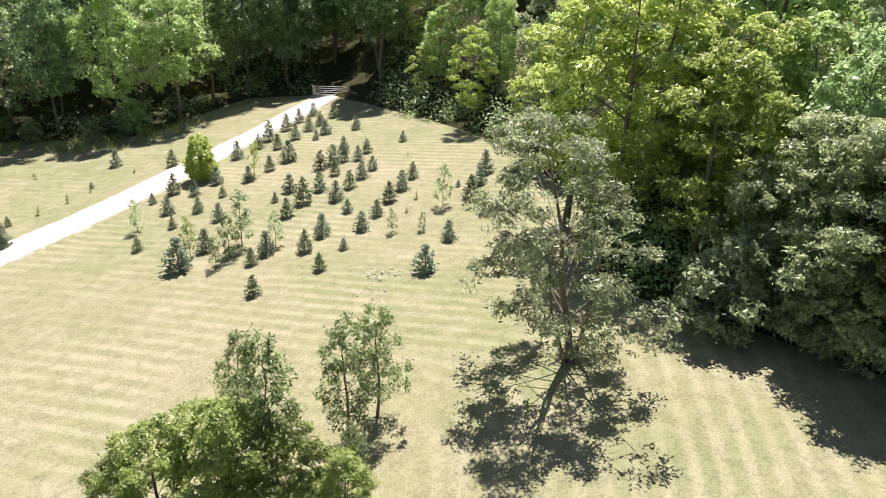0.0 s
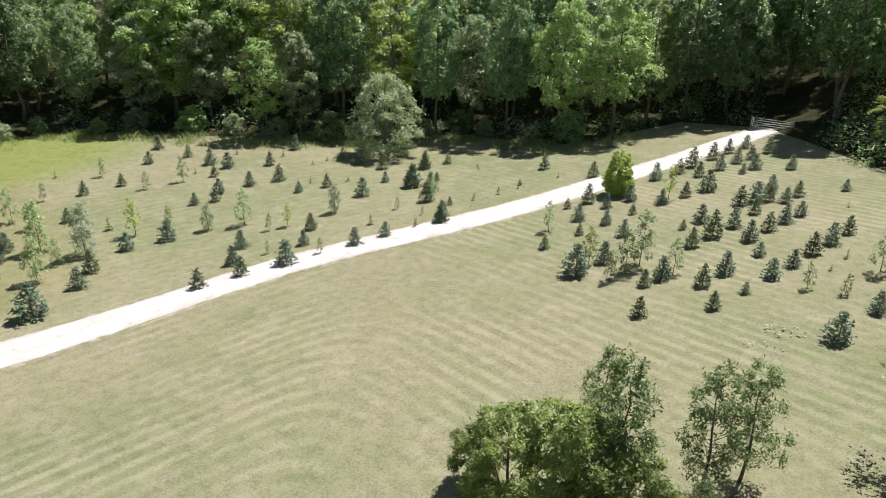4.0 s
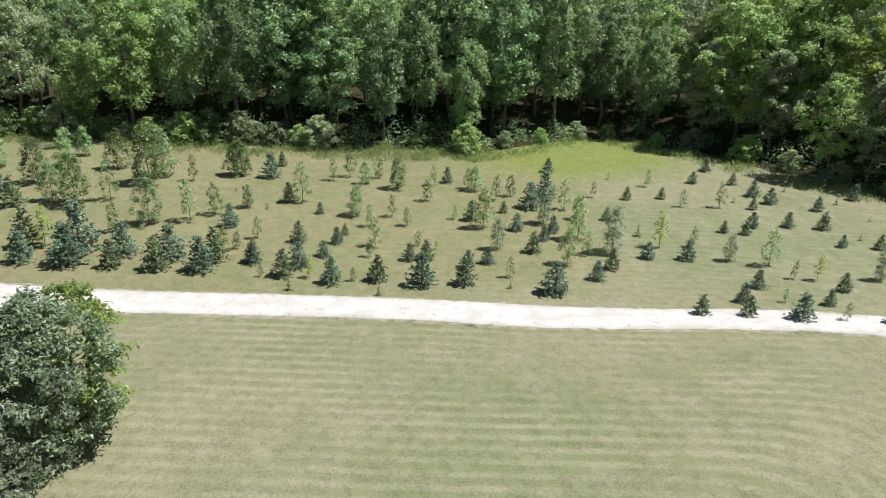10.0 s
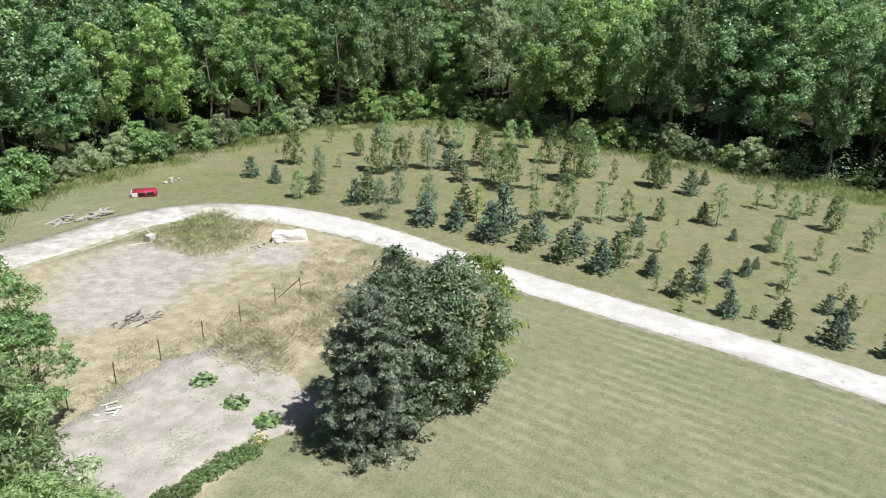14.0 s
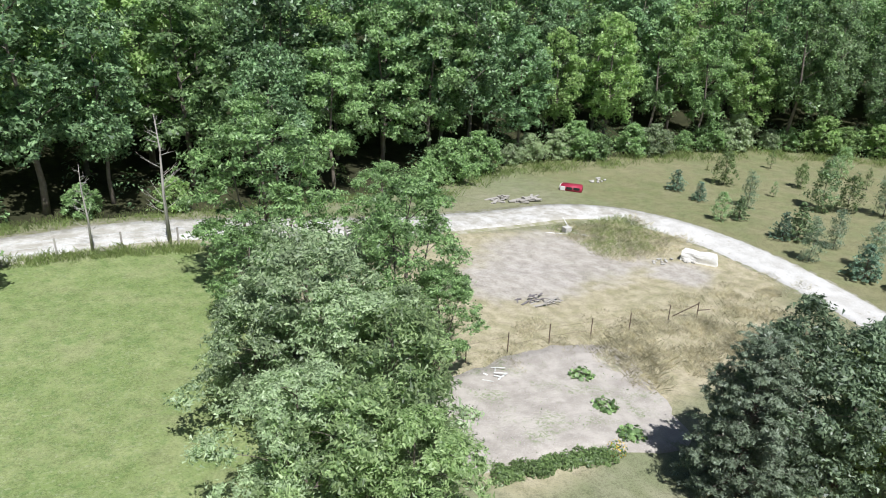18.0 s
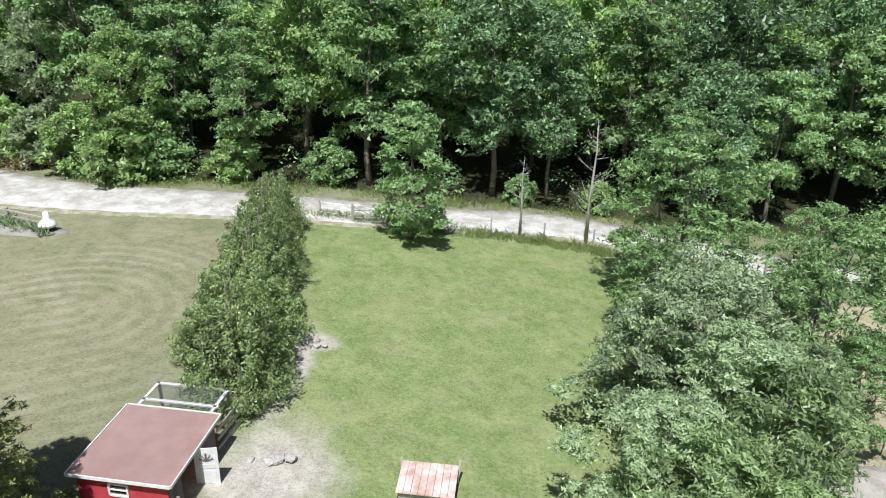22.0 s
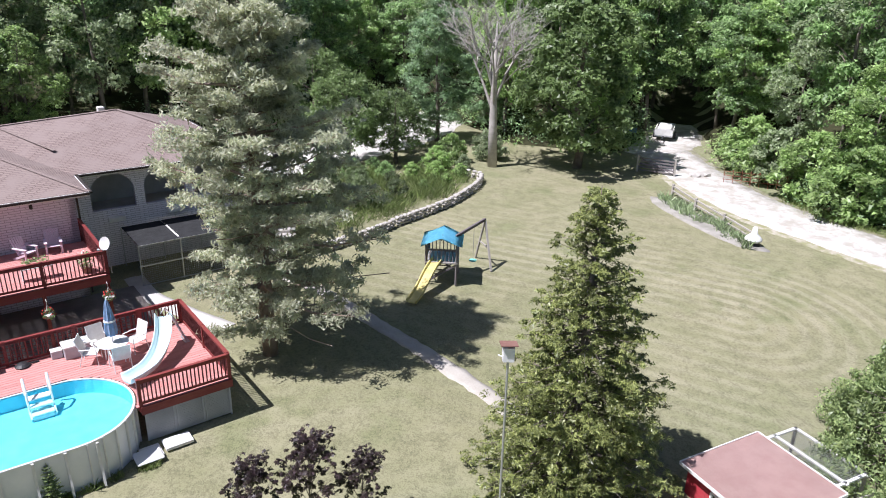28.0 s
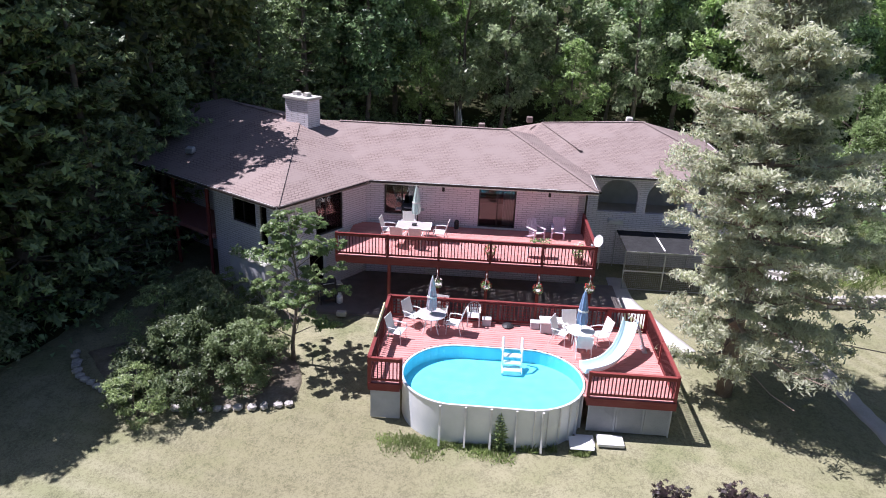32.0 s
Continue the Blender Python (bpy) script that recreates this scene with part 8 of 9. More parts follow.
def soil_material():
    n = Net("dry_grey_garden_soil", 0.95, 0, 0.1)
    c = n.mix(n.span(n.noise(1.1, 5), 0.32, 0.68), (0.47, 0.425, 0.38), (0.34, 0.305, 0.27))
    x, y, _ = n.xyz()
    furrow = n.math("SINE", n.math("ADD", n.math("MULTIPLY", y, 11.0), n.math("MULTIPLY", n.noise(0.7, 3), 9.0)))
    c = n.mix(n.math("MULTIPLY", n.span(furrow, 0.3, 1.0), 0.05), c, (0.28, 0.25, 0.215))
    weeds = n.math("MULTIPLY", n.span(n.noise(0.6, 4), 0.5, 0.66), n.span(n.noise(7, 4), 0.42, 0.62))
    c = n.mix(n.math("MULTIPLY", weeds, 0.75), c, (0.20, 0.25, 0.115))
    c = n.mix(n.math("MULTIPLY", n.span(n.noise(16, 3), 0.55, 0.7), 0.5), c, (0.57, 0.53, 0.49))
    n.colour(c)
    n.bump(n.math("ADD", n.noise(9, 4), n.math("MULTIPLY", furrow, 0.08)), 0.9, 0.05)
    return n.m


SOIL = soil_material()


def stone_mesh(seed, name="stone", mat=None):
    bm = bmesh.new()
    bmesh.ops.create_icosphere(bm, subdivisions=1, radius=0.5)
    rnd = random.Random(seed)
    for v in bm.verts:
        v.co *= rnd.uniform(0.86, 1.08)
        v.co.z *= 0.7
    me = bpy.data.meshes.new(name)
    bm.to_mesh(me)
    bm.free()
    me.materials.append(mat or FIELDSTONE)
    return me


STONES = [stone_mesh(i) for i in range(4)]


def at(x, y, turn=0.0, lift=0.0):
    return pose(x, y, ground_z(x, y) + lift, 0, 0, turn)


def build_coop():
    c = thing("chicken_coop", "small red board chicken coop with brown roof and open white door", "coop", pose(8.15, -15.25, -1.05, 0, 0, -5.2))
    L, D, h = 2.75, 2.9, 1.45
    lid = lambda y: h + 0.12 * (0.2 - y) / (D + 0.32) - 0.035
    # boards of the near wall, with a window opening
    for i in range(11):
        x0, x1 = i * 0.25, i * 0.25 + 0.247
        if 1.2 < (x0 + x1) / 2 < 1.7:
            part("wall_board", boxed(x0, x1, -0.03, 0, 0, 0.72), BARNRED, c)
            part("wall_board", boxed(x0, x1, -0.03, 0, 1.12, h), BARNRED, c)
        else:
            part("wall_board", boxed(x0, x1, -0.03, 0, 0, h), BARNRED, c)
    # door side: dark timber boards put its unlit look into the colour
    for i in range(12):
        y0 = -D + i * D / 12
        part("wall_board", boxed(L - 0.03, L, y0, y0 + D / 12 - 0.004, 0, lid(y0 + D / 12)), BARNRED, c)
        if not 4 <= i <= 8:
            part("wall_board", boxed(0, 0.03, y0, y0 + D / 12 - 0.004, 0, lid(y0 + D / 12)), DARKTIMBER, c)
    part("wall", boxed(0, L, -D - 0.03, -D, 0, lid(-D)), BARNRED, c)
    part("lintel", boxed(0, 0.03, -D * 0.68, -D * 0.25, 1.35, lid(-D * 0.25)), DARKTIMBER, c)
    w = part("window", beamed(((1.22, 0.01, 0.72), (1.22, 0.01, 1.12), 0.06), ((1.78, 0.01, 0.72), (1.78, 0.01, 1.12), 0.06), ((1.22, 0.01, 0.72), (1.78, 0.01, 0.72), 0.06), ((1.22, 0.01, 1.12), (1.78, 0.01, 1.12), 0.06), ((1.22, 0.01, 0.92), (1.78, 0.01, 0.92), 0.035)), OFFWHITE, c)
    part("pane", boxed(1.24, 1.76, -0.02, -0.012, 0.74, 1.1), GLASS, w)
    part("floor", boxed(0.03, L - 0.03, -D, -0.03, -0.15, 0.06), DARKTIMBER, c)
    # single-pitch roof
    bm = bmesh.new()
    x0, x1, y0, y1 = -0.22, L + 0.16, -D - 0.12, 0.2
    v = [bm.verts.new(p) for p in ((x0, y1, h + 0.0), (x1, y1, h + 0.0), (x1, y0, h + 0.12), (x0, y0, h + 0.12))]
    f = bm.faces.new(v)
    bmesh.ops.solidify(bm, geom=[f], thickness=-0.06)
    bmesh.ops.recalc_face_normals(bm, faces=bm.faces[:])
    part("roof", bm, ROLLROOF, c)
    for a, b in (((x0, y1 + 0.02, h - 0.02), (x1, y1 + 0.02, h - 0.02)), ((x0 - 0.02, y0, h + 0.10), (x0 - 0.02, y1, h - 0.02)), ((x1 + 0.02, y0, h + 0.10), (x1 + 0.02, y1, h - 0.02)), ((x0, y0 - 0.02, h + 0.10), (x1, y0 - 0.02, h + 0.10))):
        part("fascia", beamed((a, b, 0.035, 0.1)), OFFWHITE, c)
    # open door swung out to the yard
    dm = pose(-0.02, -0.75 - D * 0.25, 0, 0, 0, -165)
    d = part("door", boxed(0.02, 0.72, -0.025, 0.0, 0.05, 1.42, m=dm), OFFWHITE, c, "weathered white door standing open")
    for z0, z1 in ((0.12, 0.6), (0.68, 0.84)):
        part("door_panel", boxed(0.12, 0.62, -0.036, -0.027, z0, z1, m=dm), OFFWHITE, d)
    for k in range(5):
        a = math.pi * (k + 0.5) / 5
        part("fan_light", beamed((dm @ Vector((0.37, -0.03, 0.98)), dm @ Vector((0.37 + 0.22 * math.cos(a), -0.03, 0.98 + 0.26 * math.sin(a))), 0.06, 0.012)), DARKTIMBER, d)
    # wire run behind
    r = thing("chicken_run", "wire-covered chicken run with pale timber frame", "animal run", pose(8.15, -15.25, -1.05, 0, 0, -5.2))
    for x in (0.15, 2.6):
        for y in (-3.1, -4.4):
            part("post", beamed(((x, y, 0), (x, y, 1.5), 0.08)), GREYWOOD, r)
    for a, b in (((0.05, -3.45, 1.53), (2.65, -3.45, 1.53)), ((0.05, -4.4, 1.53), (2.65, -4.4, 1.53)), ((0.15, -3.1, 1.53), (0.15, -4.45, 1.53)), ((2.6, -3.1, 1.53), (2.6, -4.45, 1.53))):
        part("top_rail", beamed((a, b, 0.1, 0.05)), OFFWHITE, r)
    bm = bmesh.new()
    for i in range(30):
        x = 0.15 + i * 2.45 / 29
        beam(bm, (x, -3.1, 1.565), (x, -4.4, 1.565), 0.006)
        beam(bm, (x, -4.41, 0.05), (x, -4.41, 1.5), 0.006)
    for i in range(16):
        y = -3.1 - i * 1.3 / 15
        beam(bm, (0.15, y, 1.57), (2.6, y, 1.57), 0.006)
        beam(bm, (0.15, -4.41, 0.05 + i * 0.096), (2.6, -4.41, 0.05 + i * 0.096), 0.006)
    part("wire_mesh", bm, WIRE, r)
    for i in range(3):
        part("board", beamed(((-0.05, -3.0, 0.25 + 0.35 * i), (-0.1, -4.6, 0.2 + 0.35 * i), 0.03, 0.14)), GREYWOOD, r)
    # picket gate by the coop's corner
    g = thing("picket_gate", "grey unpainted picket gate leaning by the coop", "gate", pose(8.1, -15.2, -1.08, 0, 0, 178))
    for i in range(7):
        part("picket", beamed(((0.08 + i * 0.17, 0, 0.02), (0.08 + i * 0.17, 0.02, 0.92 + 0.08 * math.sin(i * 2.1)), 0.1, 0.022)), GREYWOOD, g)
    for z in (0.22, 0.7):
        part("cross_rail", beamed(((0, 0.03, z), (1.2, 0.03, z), 0.03, 0.08)), GREYWOOD, g)
    part("brace", beamed(((0.1, -0.03, 0.8), (1.1, -0.03, 0.15), 0.03, 0.07)), OFFWHITE, g)
    # low hutch in the paddock
    u = thing("animal_shelter", "low rusty tin-roofed animal shelter in the paddock", "shelter", at(1.0, -17.7, -4))
    part("wall", boxed(-0.85, 0.85, -0.55, 0.55, 0, 0.42), GREYWOOD, u)
    for i in range(8):
        part("tin_sheet", beamed(((-0.92 + i * 0.23 + 0.11, 0.68, 0.47), (-0.92 + i * 0.23 + 0.11, -0.68, 0.62), 0.22, 0.02)), plain("rusty_white_tin", (0.66, 0.62, 0.58), (0.40, 0.20, 0.13), 1.6, 0.6) if "rusty_white_tin" not in bpy.data.materials else bpy.data.materials["rusty_white_tin"], u)
    part("post", beamed(((-0.9, -0.6, 0), (-0.95, -0.75, 0.8), 0.07)), GREYWOOD, u)
    part("post", beamed(((0.9, -0.6, 0), (0.95, -0.7, 0.7), 0.07)), GREYWOOD, u)


build_coop()


def build_swing():
    s = thing("swing_set", "wooden play tower with blue tarp roof, yellow slide and swing beam", "play set", pose(27.0, -16.2, 0, 0, 0, 0))
    # tower corners in a turned square
    t = pose(-0.1, -0.15, 0, 0, 0, -35)
    for sx in (-0.72, 0.72):
        for sy in (-0.72, 0.72):
            p = t @ Vector((sx, sy, 0))
            part("tower_post", beamed(((p.x, p.y, 0), (p.x, p.y, 2.0), 0.09)), DARKTIMBER, s)
    part("platform", boxed(-0.78, 0.78, -0.78, 0.78, 1.1, 1.18, m=t), GREYWOOD, s)
    for a, b in (((-0.72, -0.72), (0.72, -0.72)), ((0.72, -0.72), (0.72, 0.72)), ((0.72, 0.72), (-0.72, 0.72)), ((-0.72, 0.72), (-0.72, -0.72))):
        pa, pb = t @ Vector((*a, 0)), t @ Vector((*b, 0))
        part("guard_rail", beamed(((pa.x, pa.y, 1.78), (pb.x, pb.y, 1.78), 0.04, 0.09)), DARKTIMBER, s)
        part("brace", beamed(((pa.x, pa.y, 0.1), (pb.x, pb.y, 1.05), 0.05, 0.07)), DARKTIMBER, s)
        for k in range(1, 8):
            q = pa.lerp(pb, k / 8)
            part("guard_slat", beamed(((q.x, q.y, 1.15), (q.x, q.y, 1.8), 0.06, 0.02)), DARKTIMBER, s)
    # tarp draped over a ridge
    bm = bmesh.new()
    n = 8
    rows = []
    for i in range(n + 1):
        u = -0.95 + 1.9 * i / n
        rows.append([bm.verts.new(t @ Vector((u, v, 2.42 - abs(v) * 0.42 + 0.03 * math.sin(i * 1.9 + v * 5) - (0.05 if i % 2 else 0)))) for v in (-0.98, -0.55, -0.25, 0.0, 0.25, 0.55, 0.98)])
    for a, b in zip(rows, rows[1:]):
        for k in range(6):
            bm.faces.new((a[k], b[k], b[k + 1], a[k + 1]))
    bmesh.ops.solidify(bm, geom=bm.faces[:], thickness=0.012)
    part("tarp_roof", bm, TARP, s, "bright blue tarp roof", True)
    part("ridge_pole", beamed((t @ Vector((-0.85, 0, 2.33)), t @ Vector((0.85, 0, 2.33)), 0.06)), DARKTIMBER, s)
    # slide
    a, b = t @ Vector((-0.55, 0.2, 1.2)), Vector((-1.95, 2.55, 0.12))
    line = [a.lerp(b, i / 8) + Vector((0, 0, 0.10 * math.sin(i / 8 * math.tau))) for i in range(9)]
    d = (b - a).normalized()
    sd = Vector((d.y, -d.x, 0)).normalized()
    bm = bmesh.new()
    prof = ((-0.27, 0.13), (-0.22, 0.12), (-0.19, 0.0), (0.19, 0.0), (0.22, 0.12), (0.27, 0.13), (0.25, -0.04), (-0.25, -0.04))
    rows = [[bm.verts.new(p + sd * x + Vector((0, 0, z))) for x, z in prof] for p in line]
    for r0, r1 in zip(rows, rows[1:]):
        for k in range(8):
            bm.faces.new((r0[k], r0[(k + 1) % 8], r1[(k + 1) % 8], r1[k]))
    bm.faces.new(rows[0])
    bm.faces.new(rows[-1][::-1])
    bmesh.ops.recalc_face_normals(bm, faces=bm.faces[:])
    part("slide", bm, YELLOWSLIDE, s, "faded yellow plastic slide")
    for sg in (-0.25, 0.25):
        p = t @ Vector((-0.6, -0.3 + sg, 1.1))
        part("ladder_rail", beamed((p, p + Vector((0.9, 0.9, -1.1)), 0.06)), DARKTIMBER, s)
    for k in range(4):
        p = t @ Vector((-0.6, -0.3, 1.1)) + Vector((0.9, 0.9, -1.1)) * (k + 0.7) / 4.6
        q = (t.to_3x3() @ Vector((0, 0.27, 0)))
        part("ladder_rung", beamed((p - q, p + q, 0.07, 0.03)), DARKTIMBER, s)
    # swing beam and A-frame
    e = Vector((0.45, -2.95, 2.45))
    part("swing_beam", beamed((t @ Vector((0.3, -0.6, 2.1)), e, 0.1, 0.14)), DARKTIMBER, s)
    part("frame_leg", beamed((e, (1.4, -3.1, 0), 0.09)), GREYWOOD, s)
    part("frame_leg", beamed((e, (-0.5, -2.8, 0), 0.09)), GREYWOOD, s)
    part("cross_bar", beamed((e.lerp(Vector((1.4, -3.1, 0)), 0.55), e.lerp(Vector((-0.5, -2.8, 0)), 0.55), 0.07)), GREYWOOD, s)
    m = (t @ Vector((0.3, -0.6, 2.1))).lerp(e, 0.62)
    sw = part("swing_seat", lathed([(0.05, 0), (0.19, 0.03), (0.19, 0.07), (0.05, 0.06)], 12, (m.x, m.y, 0.42)), plain("mint_plastic", (0.20, 0.62, 0.52), (0.28, 0.70, 0.60), 5, 0.5), s, "mint green disc swing")
    part("swing_rope", rodded([(m.x, m.y, 0.45), (m.x, m.y, 2.25)], 0.012, 5), WIRE, sw)


build_swing()


def build_birdhouse():
    b = thing("bird_house", "white bird house with brown roof on a tall thin pole", "bird house", at(11.88, -9.2))
    part("pole", rodded([(0, 0, -0.1), (0.02, 0, 2.9), (0.05, 0, 5.86)], 0.03, 7), WIRE, b)
    part("stake", beamed(((0.06, 0, -0.1), (0.06, 0.02, 1.1), 0.06)), BLACK, b)
    m = pose(0.05, 0, 5.86, 0, 0, 60) @ Matrix.Scale(0.88, 4)
    part("box", boxed(-0.16, 0.16, -0.15, 0.15, 0, 0.44, bevel=0.006, m=m), WHITE, b)
    part("roof", beamed((m @ Vector((0, -0.26, 0.44)), m @ Vector((0, 0.24, 0.56)), 0.42, 0.03)), plain("red_brown_shingle_board", (0.20, 0.10, 0.08), (0.27, 0.15, 0.12), 6, 0.85), b)
    part("entrance", lathed([(0.045, 0.0), (0.045, 0.012)], 12), BLACK, b).matrix_basis = m @ pose(0, -0.152, 0.26, 90, 0, 0)
    part("perch", rodded([m @ Vector((0.17, -0.02, 0.1)), m @ Vector((0.28, -0.02, 0.14))], 0.02, 5), WHITE, b)


build_birdhouse()


def dry_wall(name, label, pts, h, step=0.34, seed=3, courses=3):
    """A dry-laid wall of fieldstones along a line, each stone a part."""
    ob = thing(name, label, "stone wall")
    rnd = random.Random(seed)
    line = catmull([(*p, 0) for p in pts], step)
    for k in range(courses):
        for i, p in enumerate(line):
            q = p + Vector((rnd.uniform(-0.05, 0.05), rnd.uniform(-0.05, 0.05), 0))
            z = ground_z(q.x, q.y) + (k + 0.45) * h / courses
            share("stone", STONES[rnd.randrange(4)], ob, Matrix.Translation((q.x, q.y, z)) @ Matrix.Rotation(rnd.uniform(0, 6.28), 4, "Z") @ Matrix.Diagonal((step * rnd.uniform(1.0, 1.35), step * rnd.uniform(0.9, 1.2), h / courses * rnd.uniform(1.5, 1.9), 1)))
    return ob


dry_wall("retaining_wall", "curved dry-laid fieldstone retaining wall below the bank", [(32.6, -12.2), (33.4, -15.2), (34.5, -17.9), (36.2, -22.2), (38.2, -25.4), (40.3, -27.6), (41.6, -27.4)], 0.62)
dry_wall("bed_edging", "low pale stone edging round the shrub bed", [tuple((HOUSE @ Vector((*p, 0))).xy) for p in ((-20.6, -8.9), (-19.6, -10.4), (-17.9, -11.35), (-15.8, -11.85), (-14.0, -11.85), (-11.6, -11.25))], 0.2, 0.36, 4, 1)


def build_ground_patches():
    def patch(name, label, category, pts, mat, lift=0.05, seed=0):
        """A flat irregular area that follows the slope."""
        bm = bmesh.new()
        line = catmull([(*p, 0) for p in pts + pts[:1]], 0.5)[:-1]
        cx, cy = sum(p.x for p in line) / len(line), sum(p.y for p in line) / len(line)
        rings = []
        for f in (1.0, 0.97, 0.75, 0.5, 0.25):
            row = []
            for i, p in enumerate(line):
                w = 1 + 0.06 * noise.noise((p.x * 0.8, p.y * 0.8, seed)) + 0.045 * noise.noise((p.x * 2.9, p.y * 2.9, seed))
                x, y = cx + (p.x - cx) * f * w, cy + (p.y - cy) * f * w
                row.append(bm.verts.new((x, y, ground_z(x, y) + (lift if f < 1 else -0.1) + (0.05 * noise.noise((x * 1.3, y * 1.3, 4)) if f < 0.9 else 0))))
            rings.append(row)
        n = len(line)
        for a, b in zip(rings, rings[1:]):
            for i in range(n):
                bm.faces.new((a[i], a[(i + 1) % n], b[(i + 1) % n], b[i]))
        bm.faces.new(rings[-1])
        bmesh.ops.recalc_face_normals(bm, faces=bm.faces[:])
        return tagged(part(name, bm, mat, None, "", True), label, category, kind="structure")

    patch("garden_soil", "dry grey tilled vegetable garden soil", "garden bed", [(-11.5, -16.2), (-16.5, -15.6), (-20.9, -14.0), (-23.4, -17.4), (-24.8, -21.6), (-21, -23.2), (-16.4, -22.6), (-12.5, -21.5)], SOIL, 0.09, 1)
    patch("flower_bed", "gravelled border bed beside the drive", "garden bed", [(21.4, -34.4), (23, -33.4), (27.5, -34.0), (31.4, -35.3), (31.6, -36.3), (28, -35.9), (24, -35.1)], plain("grey_bed_gravel", (0.36, 0.34, 0.31), (0.24, 0.23, 0.19), 1.5, 0.95, bump=0.8, fine=14), 0.1, 2)
    patch("forecourt", "pale gravel yard behind the garden bank", "gravel yard", [(46, -12), (50, -24), (55, -34), (64, -40), (66, -20), (56, -9)], GRAVEL, 0.12, 3)
    patch("parking_yard", "pale gravel parking place at the drive's end", "gravel yard", [(38, -44), (44, -44), (54, -50), (60, -58), (50, -59), (42, -53)], GRAVEL, 0.13, 5)
    patch("shrub_bed", "grey mulched shrub bed by the house", "garden bed", [tuple((HOUSE @ Vector((*p, 0))).xy) for p in ((-20.3, -8.8), (-17.8, -11.1), (-14.0, -11.6), (-11.6, -10.9), (-11.8, -8.8), (-14, -7.6), (-17, -6.5))], plain("dry_brown_mulch", (0.13, 0.11, 0.075), (0.25, 0.215, 0.16), 1.2, 0.95, bump=0.7, fine=9), 0.1, 6)
    ribbon("garden_path", [(30.5, -9.6), (28.7, -10.5), (24.3, -11.45), (20.4, -12.3), (16.9, -12.95), (13.5, -13.6), (10.6, -14.3), (8.9, -14.2)], 0.75, plain("pale_grit_path", (0.47, 0.44, 0.39), (0.38, 0.35, 0.30), 1.5, 0.95, bump=0.5, fine=18), "narrow pale gravel footpath across the lawn", "path", 0.0, 0.12)
    ribbon("house_walk", [tuple((HOUSE @ Vector((*p, 0))).xy) for p in ((1.6, 1.6), (1.65, -0.8), (2.3, -3.0), (2.9, -4.6), (3.4, -5.8))], 0.9, CONCRETE, "pale concrete walk beside the deck", "path", 0.0, 0.03)


build_ground_patches()


